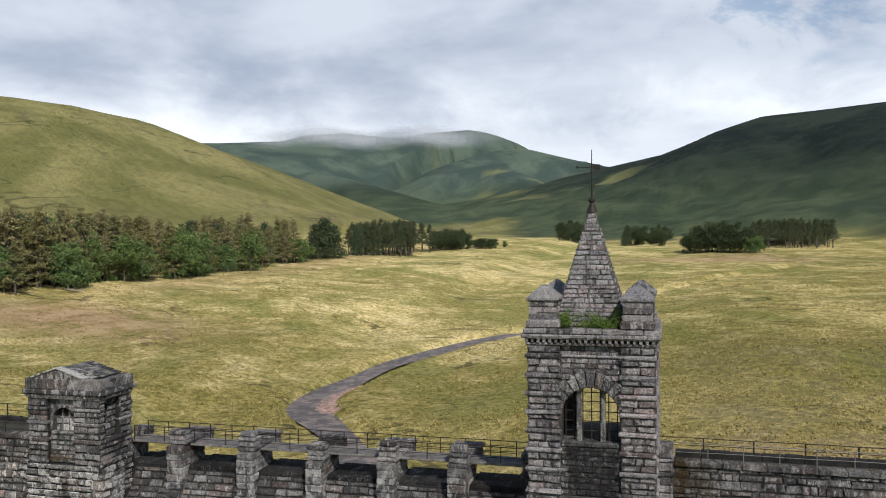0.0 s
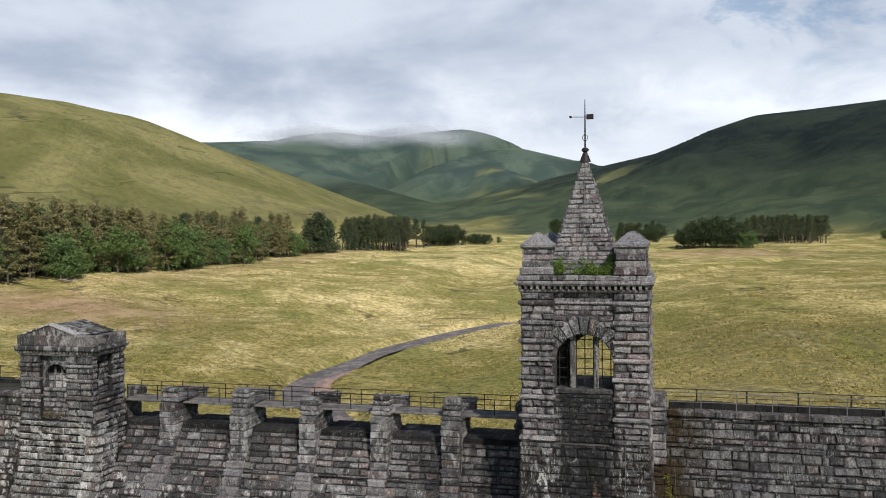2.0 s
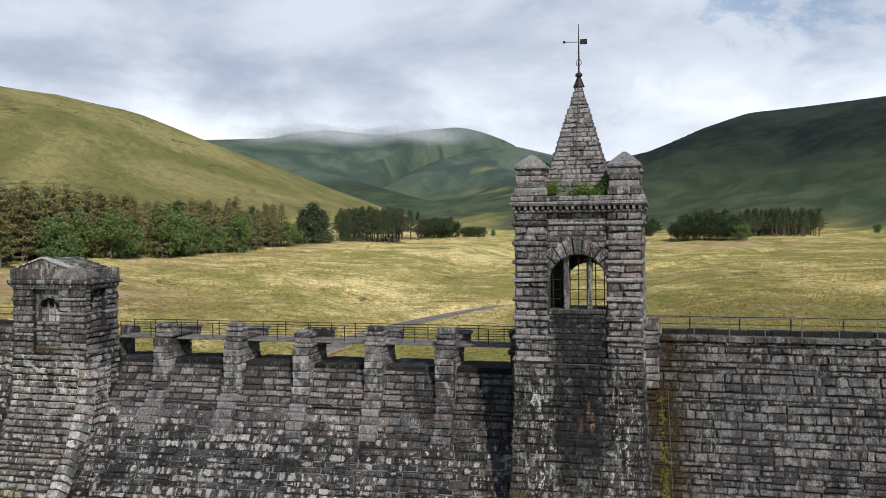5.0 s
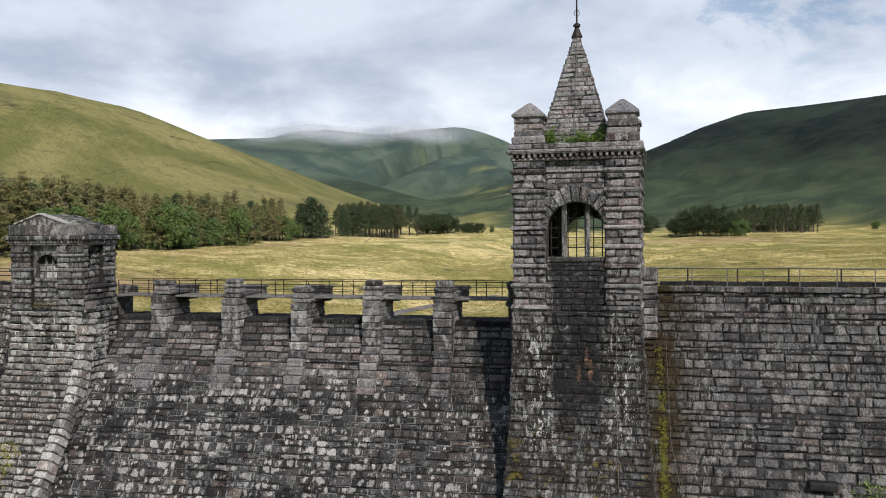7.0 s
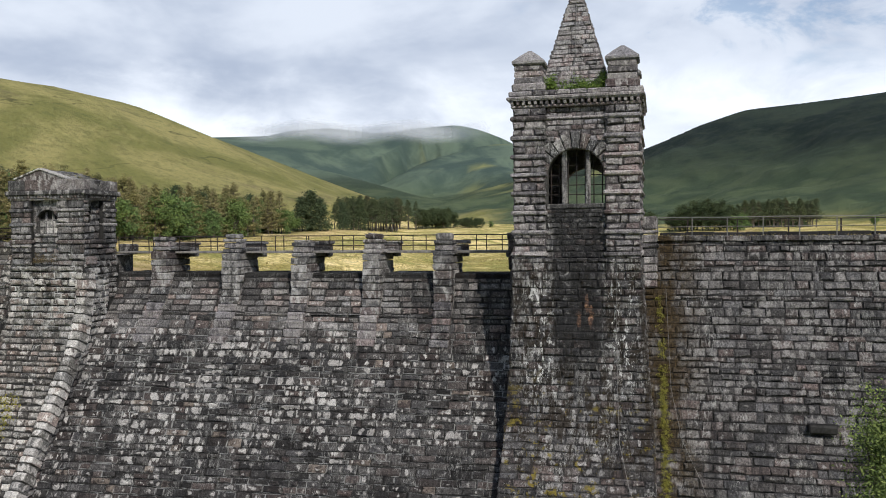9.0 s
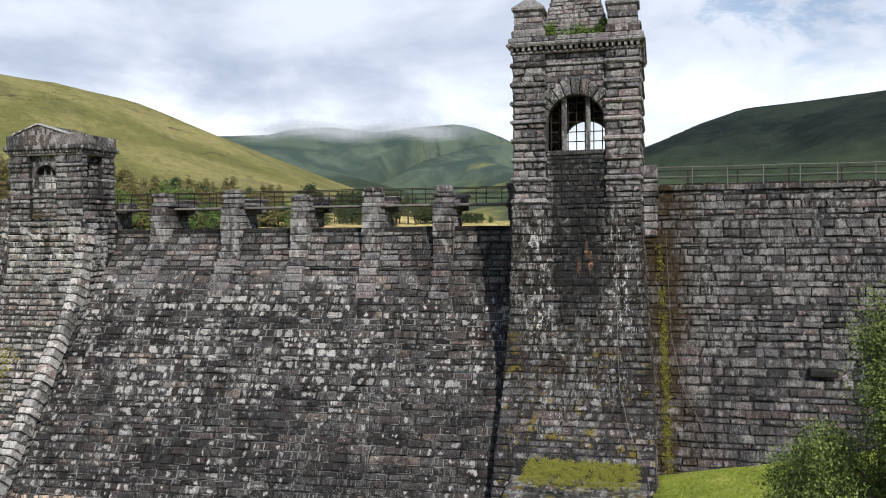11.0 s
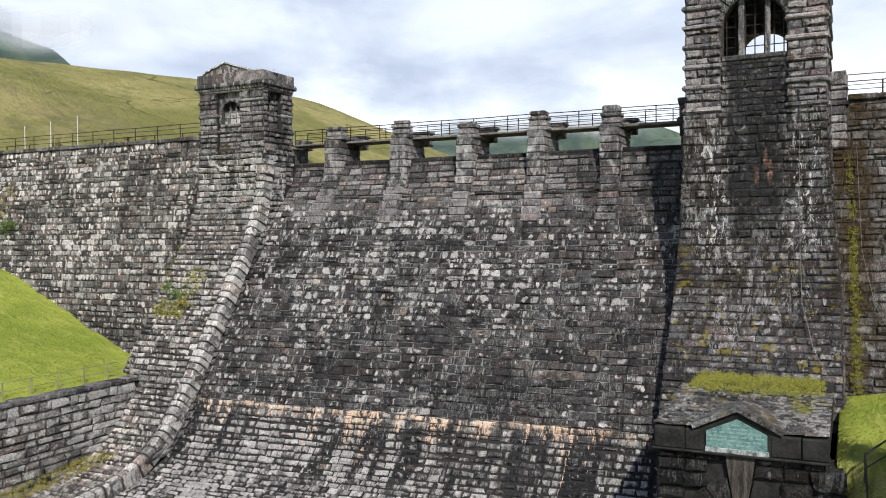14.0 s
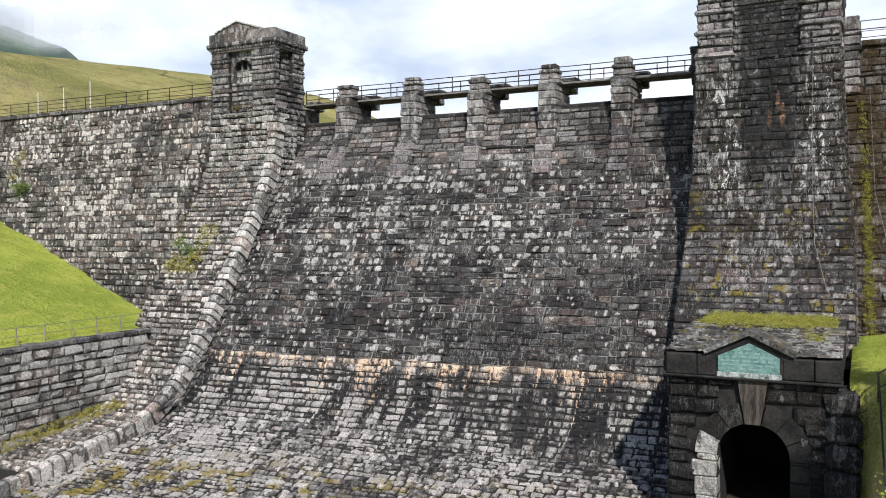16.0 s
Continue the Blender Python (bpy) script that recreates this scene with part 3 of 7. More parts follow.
class Geo:
    """Gathers vertices and faces for one mesh."""

    def __init__(self):
        self.v, self.f, self.count, self.rim = [], [], 0, []

    def add(self, verts, faces):
        verts = np.asarray(verts, float).reshape(-1, 3)
        self.v.append(verts)
        self.f += [tuple(i + self.count for i in q) for q in faces]
        self.count += len(verts)
        return self

    def box(self, lo, hi, bevel=0.03, jitter=0.0, m=None):
        """A box with chamfered edges."""
        lo, hi = np.array(lo, float), np.array(hi, float)
        b = min(bevel, 0.3 * float((hi - lo).min()))
        vs, idx = [], {}
        for sx in (0, 1):
            for sy in (0, 1):
                for sz in (0, 1):
                    for ax in range(3):
                        s = np.array((sx, sy, sz))
                        p = np.where(s == 1, hi - b, lo + b)
                        p[ax] = hi[ax] if s[ax] else lo[ax]
                        idx[sx, sy, sz, ax] = len(vs)
                        vs.append(p)
        fs = []
        for ax in range(3):
            o = [a for a in range(3) if a != ax]
            for s in (0, 1):
                q = []
                for a, c in ((0, 0), (1, 0), (1, 1), (0, 1)):
                    k = [0, 0, 0]
                    k[ax], k[o[0]], k[o[1]] = s, a, c
                    q.append(idx[(*k, ax)])
                fs.append(q if (s == 1) == (ax != 1) else q[::-1])
        for ax in range(3):
            o = [a for a in range(3) if a != ax]
            for a in (0, 1):
                for c in (0, 1):
                    k0, k1 = [0, 0, 0], [0, 0, 0]
                    k1[ax] = 1
                    k0[o[0]] = k1[o[0]] = a
                    k0[o[1]] = k1[o[1]] = c
                    q = [idx[(*k0, o[0])], idx[(*k1, o[0])], idx[(*k1, o[1])], idx[(*k0, o[1])]]
                    fs.append(q)
        for k in [(a, c, d) for a in (0, 1) for c in (0, 1) for d in (0, 1)]:
            fs.append([idx[(*k, 0)], idx[(*k, 1)], idx[(*k, 2)]])
        vs = np.array(vs)
        if jitter:
            vs = vs + np.random.uniform(-jitter, jitter, vs.shape)
        if m is not None:
            vs = np.array([m @ Vector(p) for p in vs])
        return self.add(vs, fs)

    def tube(self, pts, radii, sides=6, cap=True):
        pts = [Vector(p) for p in pts]
        vs, fs = [], []
        for i, p in enumerate(pts):
            d = (pts[min(i + 1, len(pts) - 1)] - pts[max(i - 1, 0)]).normalized()
            a = d.cross(Vector((0.31, 0.17, 0.93)) if abs(d.z) < 0.9 else Vector((1, 0.2, 0))).normalized()
            c = d.cross(a)
            r = radii[i] if isinstance(radii, (list, tuple)) else radii
            for k in range(sides):
                t = 2 * math.pi * k / sides
                vs.append(p + a * (r * math.cos(t)) + c * (r * math.sin(t)))
        for i in range(len(pts) - 1):
            for k in range(sides):
                k2 = (k + 1) % sides
                fs.append((i * sides + k, i * sides + k2, (i + 1) * sides + k2, (i + 1) * sides + k))
        if cap:
            fs.append(tuple(range(sides))[::-1])
            fs.append(tuple(range((len(pts) - 1) * sides, len(pts) * sides)))
        return self.add(vs, fs)

    def loft(self, rings, closed=True, cap=True):
        """Joins rings of equal length into a skin."""
        k = len(rings[0])
        vs = [p for r in rings for p in r]
        fs = []
        for i in range(len(rings) - 1):
            for j in range(k if closed else k - 1):
                j2 = (j + 1) % k
                fs.append((i * k + j, i * k + j2, (i + 1) * k + j2, (i + 1) * k + j))
        if cap:
            fs.append(tuple(range(k))[::-1])
            fs.append(tuple(range((len(rings) - 1) * k, len(rings) * k)))
        return self.add(vs, fs)

    def mesh(self, name, mat):
        me = bpy.data.meshes.new(name)
        v = np.concatenate(self.v) if self.v else np.zeros((0, 3))
        me.from_pydata(v.tolist(), [], self.f)
        me.materials.append(mat)
        me.update()
        if self.rim:
            me.attributes.new("rim", "FLOAT", "POINT").data.foreach_set("value", np.array(self.rim, np.float32))
        return me


def fix_normals(me):
    bm = bmesh.new()
    bm.from_mesh(me)
    bmesh.ops.recalc_face_normals(bm, faces=bm.faces)
    bm.to_mesh(me)
    bm.free()


def part(name, geo, mat, parent=None, label=""):
    me = geo.mesh(name, mat)
    if len(me.polygons) < 6000:
        fix_normals(me)
    ob = new(name, me)
    if parent is not None:
        ob.parent = parent
    if label:
        ob["label"] = label
    return ob


def thing(name, label, category, group="", kind=""):
    return tagged(new(name), label, category, group, kind)


# ---- stone pieces ----
rng = np.random.default_rng(7)
STONE_RIM = [0.55] * 8 + [0.15] * 4 + [-0.45]
STONE_FACES = [(0, 1, 5, 4), (1, 2, 6, 5), (2, 3, 7, 6), (3, 0, 4, 7),
               (4, 5, 9, 8), (5, 6, 10, 9), (6, 7, 11, 10), (7, 4, 8, 11),
               (8, 9, 12), (9, 10, 12), (10, 11, 12), (11, 8, 12)]


def stone_verts(w, h, g, proud, r, tilt=0.0, bed=1.8):
    """One rock-faced block in its own frame: along, up, out. Joint half-width g, in metres."""
    gw, gh = g / w, bed * g / h
    a0, a1, b0, b1 = gw, 1 - gw, gh, 1 - gh
    iw, ih = min(0.3, 0.075 / w), min(0.3, 0.075 / h)
    j = r.uniform(-1, 1, (13, 3)) * np.array((0.7 * iw, 0.7 * ih, 0.4 * proud))
    v = np.array([(a0, b0, -0.08), (a1, b0, -0.08), (a1, b1, -0.08), (a0, b1, -0.08),
                  (a0, b0, 0.0), (a1, b0, 0.0), (a1, b1, 0.0), (a0, b1, 0.0),
                  (a0 + iw, b0 + ih, proud), (a1 - iw, b0 + ih, proud), (a1 - iw, b1 - ih, proud), (a0 + iw, b1 - ih, proud),
                  (0.5, 0.5, proud * 1.25)])
    v[[6, 7, 10, 11], 2] += tilt
    v[12, 2] += tilt * 0.5
    j[:4] = 0
    j[4:8, 2] *= 0.4
    j[12] = (r.uniform(-0.2, 0.2), r.uniform(-0.2, 0.2), j[12, 2])
    return v + j


STONE_VARIANTS = {}


def stone_variant(mat, k, tilt, proud, joint):
    key = (mat.name, k, tilt, proud, joint)
    if key not in STONE_VARIANTS:
        r = np.random.default_rng(100 + k)
        g = Geo().add(stone_verts(0.75, 0.42, joint * (0.7 + 0.1 * k), proud[0] + (proud[1] - proud[0]) * (k % 5) / 4, r, tilt), STONE_FACES)
        g.rim = list(STONE_RIM)
        STONE_VARIANTS[key] = g.mesh("stone", mat)
    return STONE_VARIANTS[key]


def lay_courses(surface, h0, h1, span, course=0.44, width=(0.45, 1.15), keep=None, vary=(0.78, 1.2)):
    """Blocks in courses over surface(s, h): a list of (s0, s1, h0, h1)."""
    out = []
    h = h0
    while h < h1 - 0.08:
        c = course * rng.uniform(*vary)
        if h1 - (h + c) < 0.2:
            c = h1 - h
        a, b = span(h + c / 2)
        s = a
        while s < b - 0.05:
            w = rng.uniform(*width)
            if b - (s + w) < 0.28:
                w = b - s
            if w > 1.6 * width[1]:
                w /= 2
            if keep is None or keep(s + w / 2, h + c / 2):
                out.append((s, s + w, h, h + c))
            s += w
        h += c
    return out


def build_stones(parent, surface, blocks, mat, near=None, proud=(0.03, 0.11), name="stone", joint=0.016, most=300, tilt=0.0):
    """Blocks inside near(s, h) become pieces of their own (at most 300), the rest one joined mesh."""
    if not blocks:
        return
    B = np.array(blocks)
    P = lambda s, h: np.array([surface(a, c) for a, c in zip(s, h)])
    p00, p10, p01, p11 = P(B[:, 0], B[:, 2]), P(B[:, 1], B[:, 2]), P(B[:, 0], B[:, 3]), P(B[:, 1], B[:, 3])
    S, H = (p10 - p00 + p11 - p01) / 2, (p01 - p00 + p11 - p10) / 2
    N = np.cross(S, H)
    N /= np.linalg.norm(N, axis=1)[:, None]
    O = (p00 + p10 + p01 + p11) / 4 - S / 2 - H / 2
    single = np.zeros(len(B), bool)
    if near is not None:
        single[[i for i, q in enumerate(blocks) if near((q[0] + q[1]) / 2, (q[2] + q[3]) / 2)][:most]] = True
    elif len(B) <= most:
        single[:] = True
    rest = Geo()
    for i in range(len(B)):
        if single[i]:
            ob = new(name, stone_variant(mat, int(rng.integers(0, 10)), tilt, proud, joint))
            ob.parent = parent
            m = Matrix.Identity(4)
            for k in range(3):
                m[k][0], m[k][1], m[k][2], m[k][3] = S[i, k], H[i, k], N[i, k], O[i, k]
            ob.matrix_local = m
        else:
            w, h = np.linalg.norm(S[i]), np.linalg.norm(H[i])
            v = stone_verts(w, h, joint * rng.uniform(0.6, 1.7), rng.uniform(*proud), rng, tilt * rng.uniform(0.5, 1.4))
            rest.add(O[i] + v[:, :1] * S[i] + v[:, 1:2] * H[i] + v[:, 2:] * N[i], STONE_FACES)
            rest.rim += STONE_RIM
    if rest.count:
        ob = part(name + "_courses", rest, mat, parent)
        ob["kind"] = "stuff"


def flat(origin, along, up=(0, 0, 1)):
    o, a, u = np.array(origin, float), np.array(along, float), np.array(up, float)
    return lambda s, h: o + s * a + h * u


# ---- ground: one sheet from the dam's foot to the skyline ----
EYE_PLAN = (2.0, -50.6, 40.0)


def bearing(az, el, dist):
    """A place by bearing (degrees left of upstream), slope and distance from the viewing place."""
    a = radians(az)
    return (EYE_PLAN[0] - dist * math.sin(a), EYE_PLAN[1] + dist * math.cos(a), EYE_PLAN[2] + dist * math.tan(radians(el)))


# ridge lines of the hills: crest points, and how wide the flank is on this side
RIDGES = {
    "west_hill": ([bearing(75, 8.8, 680), bearing(58, 8.8, 690), bearing(48, 8.5, 715), bearing(42.8, 8.22, 735), bearing(39.7, 7.95, 752), bearing(36.5, 7.36, 785), bearing(33.1, 5.96, 850), bearing(30.7, 5.1, 920), bearing(27.8, -0.07, 1010), bearing(24.1, -0.98, 1130), bearing(20.4, 0.5, 1250), bearing(16.6, -2.19, 1380), bearing(12, -13.33, 1540)], 330, 0.8),
    "far_mountain": ([bearing(42, 5.6, 2500), bearing(36, 5.7, 2550), bearing(30.3, 5.81, 2600), bearing(25.9, 6.01, 2700), bearing(24.5, 6.41, 2750), bearing(22.2, 6.56, 2800), bearing(18.4, 6.17, 2850), bearing(16.1, 6.52, 2800), bearing(13, 6.75, 2750), bearing(12.2, 2.1, 2700), bearing(10.1, 5.49, 2600), bearing(7.1, 4.71, 2450), bearing(5.6, 2.81, 2350), bearing(2, 3.6, 2300), bearing(-6, 3.6, 2300)], 1000, 0.85),
    "north_west_mountain": ([bearing(75, 11.0, 2300), bearing(54, 11.7, 2400), bearing(51.8, 11.4, 2400), bearing(50.2, 10.6, 2380), bearing(48.5, 9.0, 2350), bearing(46, 7.0, 2300)], 420, 1.0),
    "far_spur": ([bearing(13.0, 5.0, 2500), bearing(9.5, 3.4, 2200), bearing(7.8, 2.0, 1950), bearing(6.8, 0.8, 1700)], 330, 0.9),
    "west_spur": ([bearing(27, 4.9, 2500), bearing(22, 3.6, 2200), bearing(17.5, 2.1, 1900), bearing(14.0, 0.8, 1650)], 380, 0.9),
    "east_hill": ([bearing(6.5, 3.24, 2200), bearing(4.6, 3.94, 2120), bearing(2.6, 4.34, 2050), bearing(-0.2, 4.94, 1950), bearing(-3.7, 6.37, 1880), bearing(-5.8, 7.02, 1830), bearing(-8.7, 7.18, 1780), bearing(-12.3, 7.42, 1730), bearing(-25, 8.2, 1500), bearing(-45, 8.5, 1300), bearing(-80, 8, 1200)], 840, 0.72),
}
RIVER = [(-30, 40), (-40, 58), (-48.1, 70.6), (-57.4, 82.1), (-60.8, 87.2), (-62.6, 93.4), (-62.4, 101.8), (-61.4, 112.1), (-59.9, 129.4), (-55, 144.3), (-49.3, 161.3), (-41.7, 175.9), (-33.6, 183.6), (-14, 250), (30, 330), (70, 420), (60, 560), (-60, 800)]


def smooth(x, a, b):
    t = np.clip((x - a) / (b - a), 0, 1)
    return t * t * (3 - 2 * t)


def to_line(X, Y, line, values=None):
    """Distance to a polyline and the value interpolated along it."""
    best, val = np.full(X.shape, 1e9), np.zeros(X.shape)
    for i in range(len(line) - 1):
        ax, ay, bx, by = *line[i][:2], *line[i + 1][:2]
        dx, dy = bx - ax, by - ay
        t = np.clip(((X - ax) * dx + (Y - ay) * dy) / (dx * dx + dy * dy), 0, 1)
        d = np.hypot(X - ax - t * dx, Y - ay - t * dy)
        near = d < best
        best = np.where(near, d, best)
        if values is not None:
            val = np.where(near, values[i] + t * (values[i + 1] - values[i]), val)
    return best, val


def waves(X, Y, size, seed, octaves=4):
    """Smooth value noise by sums of sines with turned axes."""
    r = np.random.default_rng(seed)
    z = np.zeros(X.shape)
    amp = 1.0
    for o in range(octaves):
        for k in range(4):
            a, ph, st = r.uniform(0, 6.28), r.uniform(0, 6.28), r.uniform(0.7, 1.4)
            z = z + amp * 0.35 * np.sin((X * math.cos(a) + Y * math.sin(a)) * 6.28 * st / size + ph + 1.3 * np.sin((X * math.sin(a) - Y * math.cos(a)) * 4.1 / size + ph * 2))
        size *= 0.47
        amp *= 0.5
    return z


def height(X, Y, hills_only=False):
    X, Y = np.asarray(X, float), np.asarray(Y, float)
    # valley floor behind the dam
    base = 7.0 + 0.03 * np.clip(Y, 0, 600) + 0.006 * np.clip(Y - 600, 0, 4000)
    left = 4.0 * smooth(-X, 72, 96) + (0.085 - 0.03 * smooth(Y, 160, 250)) * np.clip(-X - 96, 0, 90) * (1 - 0.75 * smooth(Y, 350, 900)) + 0.02 * np.clip(-X - 186, 0, 900)
    right = 3.0 * smooth(X, -42, -8) + 1.6 * smooth(X, 0, 20) + 0.006 * np.clip(X, 0, 400)
    right = right * (1 - smooth(Y, 260, 560))
    rd, _ = to_line(X, Y, RIVER)
    up = base + left + right
    up = up + 0.45 * waves(X, Y, 60, 3) * smooth(rd, 3, 18) + 0.9 * waves(X, Y, 170, 5, 2) * smooth(rd, 8, 50) * (1 - 0.6 * smooth(Y, 300, 700))
    up = up + 2.4 * np.exp(-(((X - 30) / 26) ** 2 + ((Y - 118) / 20) ** 2))
    up = up + 2.0 * np.exp(-(((X - 62) / 60) ** 2 + ((Y - 530) / 60) ** 2))
    up = up - 1.5 * (1 - smooth(rd, 3.0, 6.0))
    # hills: each falls from its crest line to the valley floor
    rise = np.zeros(X.shape)
    for key, (line, wide, power) in RIDGES.items():
        d, crest = to_line(X, Y, line, [p[2] for p in line])
        x = np.clip(d / wide, 0, 1)
        over = np.clip(crest - up, 0, 900)
        lift = over * (0.5 + 0.5 * np.cos(math.pi * x ** power))
        lift = lift + waves(X, Y, 300, hash_seed(key), 4) * 0.035 * over * smooth(d, 60, 320) * smooth(1 - x, 0.0, 0.35)
        t = np.clip(0.5 + 0.5 * (lift - rise) / 14.0, 0, 1)
        rise = rise * (1 - t) + lift * t + 3.5 * t * (1 - t) * smooth(np.minimum(lift, rise), 1, 8)
    if hills_only:
        return rise
    up = up + rise
    # below the dam
    lawn_w = 8.55 + 0.32 * np.clip(-41.8 - X, 0, 60) + 0.04 * np.clip(Y + 20, -40, 20) * smooth(-X, 44, 60)
    lawn_e = 9.5 + 0.16 * np.clip(X - 2, 0, 60) - 0.07 * np.clip(-4.0 - Y, 0, 11.5) - 0.5 * np.clip(-15.5 - Y, 0, 8) - 0.12 * np.clip(-23.5 - Y, 0, 60)
    mid = 0.2 + 0.0 * X - 0.05 * np.clip(-24 - Y, 0, 200)
    lawn_e = mid + (lawn_e - mid) * np.maximum(smooth(X, 1.9, 2.6), smooth(Y, -15.4, -14.6))
    down = np.where(X < -40.7, lawn_w, np.where(X > 1.4, lawn_e, mid))
    down = np.where(Y < -45, mid + (down - mid) * np.exp((Y + 45) / 15), down) + 0.12 * waves(X, Y, 9, 11, 3) * ((X < -42) | (X > 3))
    return np.where(Y > 5.0, up, down)


def hash_seed(key):
    return sum(ord(c) * (i + 1) for i, c in enumerate(key))


def spread(lo, hi, step, end, grow):
    """Grid lines: even between lo and hi, then wider and wider to the end."""
    out = list(np.arange(lo, hi + 1e-6, step))
    s = step
    while out[-1] < end:
        s *= grow
        out.append(out[-1] + s)
    return out


def make_ground():
    right = spread(0.2, 42.2, 0.7, 3200, 1.06)
    left = [-x for x in spread(0.0, 84.0, 0.7, 3400, 1.055)]
    xs = np.array(left[::-1] + [x for x in right if x > 0.01])
    ahead = spread(0.3, 9.4, 0.7, 40, 1.12)
    s = ahead[-1] - ahead[-2]
    while ahead[-1] < 3600:
        s = min(max(s, 0.011 * ahead[-1]), 26)
        ahead.append(ahead[-1] + s)
    back = [-y for y in spread(0.0, 33.6, 0.8, 1500, 1.13)]
    ys = np.array(back[::-1] + ahead)
    X, Y = np.meshgrid(xs, ys)
    Z = height(X, Y)
    k, rows = len(xs), len(ys)
    me = bpy.data.meshes.new("ground")
    me.vertices.add(k * rows)
    me.vertices.foreach_set("co", np.stack([X, Y, Z], -1).ravel())
    i = (np.arange(rows - 1)[:, None] * k + np.arange(k - 1)[None, :]).ravel()
    quads = np.stack([i, i + 1, i + k + 1, i + k], 1)
    me.loops.add(quads.size)
    me.loops.foreach_set("vertex_index", quads.ravel())
    me.polygons.add(len(quads))
    me.polygons.foreach_set("loop_start", np.arange(0, quads.size, 4))
    me.update(calc_edges=True)
    me.polygons.foreach_set("use_smooth", np.ones(len(quads), bool))

    def zone(name, f):
        me.attributes.new(name, "FLOAT", "POINT").data.foreach_set("value", np.clip(f, 0, 1).ravel().astype(np.float32))
    rise = height(X, Y, True)
    wob = waves(X, Y, 120, 21, 3)
    dw, _ = to_line(X, Y, RIDGES["west_hill"][0])
    az = np.degrees(np.arctan2(2 - X, Y + 50.6))
    west = smooth(420 - dw, 0, 90) * smooth(az + 0.6 * wob, 9.5, 12.0) * smooth(1480 - np.hypot(X, Y), 0, 120)
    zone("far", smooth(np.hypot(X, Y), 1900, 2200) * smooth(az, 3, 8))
    zone("hill", (smooth(rise + 1.5 * wob, 1.0, 6.0) + smooth(Y + 60 * wob, 760, 1000)) * (Y > 5))
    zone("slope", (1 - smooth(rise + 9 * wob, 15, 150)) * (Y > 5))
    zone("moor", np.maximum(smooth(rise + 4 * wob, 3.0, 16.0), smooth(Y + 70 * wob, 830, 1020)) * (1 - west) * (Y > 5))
    # stripes where sun between clouds is painted on the far spur
    stripes = smooth(waves(X + 0.5 * Y, Y, 420, 33, 3), 0.15, 0.65)
    dsp, _ = to_line(X, Y, RIDGES["far_spur"][0])
    zone("sun_patch", 0.9 * stripes * smooth(200 - dsp, 0, 140) * smooth(Y, 1350, 1700) * (1 - smooth(X, -150, 50)))
    zone("rough", smooth(190 - Y + 30 * wob, 0, 100) * (0.22 + 0.78 * smooth(X, -25, 25)) * (Y > 5))
    zone("dry", smooth(Y + 0.35 * (-X) + 25 * wob, 95, 230) * (1 - 0.75 * smooth(X, -60, 30)) * (Y > 5))
    zone("lush", (Y < 5).astype(float))
    zone("earth", np.maximum.reduce([np.exp(-(((X + 148) / 36) ** 2 + ((Y - 130) / 20) ** 2)), 0.95 * np.exp(-(((X - 28) / 46) ** 2 + ((Y - 462) / 34) ** 2)),
                                     0.8 * np.exp(-(((X - 22) / 30) ** 2 + ((Y - 46) / 14) ** 2)), 0.40 * np.exp(-((X + 165) / 13) ** 2) * smooth(Y, 140, 200) * smooth(-Y, -560, -420)]) * (Y > 5) + 0.9 * np.exp(-(((X - 2.5) / 0.7) ** 2 + ((Y + 18) / 3.5) ** 2)))
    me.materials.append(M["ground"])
    tagged(new("ground", me), "rough valley grassland rising to bare green hills and moor coloured dark as under cloud", "ground", kind="structure")


make_ground()


def make_stream():
    """The stream that winds over the silted lake bed, with a shingle bank."""
    pts = []
    for i in range(len(RIVER) - 1):
        p0, p1, p2, p3 = (np.array(RIVER[max(0, min(len(RIVER) - 1, j))], float) for j in (i - 1, i, i + 1, i + 2))
        for t in np.arange(0, 1, 0.1):
            pts.append(0.5 * (2 * p1 + (p2 - p0) * t + (2 * p0 - 5 * p1 + 4 * p2 - p3) * t * t + (3 * p1 - p0 - 3 * p2 + p3) * t ** 3))
    pts = np.array([p for p in pts if p[1] < 200])
    d = np.gradient(pts, axis=0)
    d /= np.linalg.norm(d, axis=1)[:, None]
    side = np.stack([-d[:, 1], d[:, 0]], 1)
    g = Geo()
    rings = []
    for i, p in enumerate(pts):
        z = float(height(p[0], p[1])) + 0.55
        w = 2.9 + 0.4 * math.sin(i * 0.23) + 0.9 * math.exp(-((p[1] - 88) / 14) ** 2)
        rings.append([(*(p + side[i] * (w * k)), z) for k in (-1, -0.5, 0, 0.5, 1)])
    g.loft(rings, closed=False, cap=False)
    tagged(part("stream", g, M["water"]), "shallow peaty stream winding over the silted lake bed", "stream", kind="structure")
    g = Geo()
    sr = np.random.default_rng(17)
    for i in range(420):
        # inside of the bend, then a thin strip along the far reach
        k = int(sr.integers(32, 62)) if i < 300 else int(sr.integers(90, 122))
        c = pts[min(k, len(pts) - 1)] - side[min(k, len(pts) - 1)] * (sr.uniform(1.6, 4.6) if i < 300 else sr.uniform(1.5, 2.8))
        q = sr.uniform(0.22, 0.55)
        z = float(height(c[0], c[1])) + (0.45 if i < 300 else 0.35)
        g.box((c[0] - q, c[1] - q, z - 0.5), (c[0] + q, c[1] + q * 0.8, z + q * 0.25), q * 0.3, q * 0.15)
    tagged(part("shingle_bank", g, M["shingle"]), "pinkish shingle bank on the inside of the stream's bend", "shingle", kind="stuff")


make_stream()

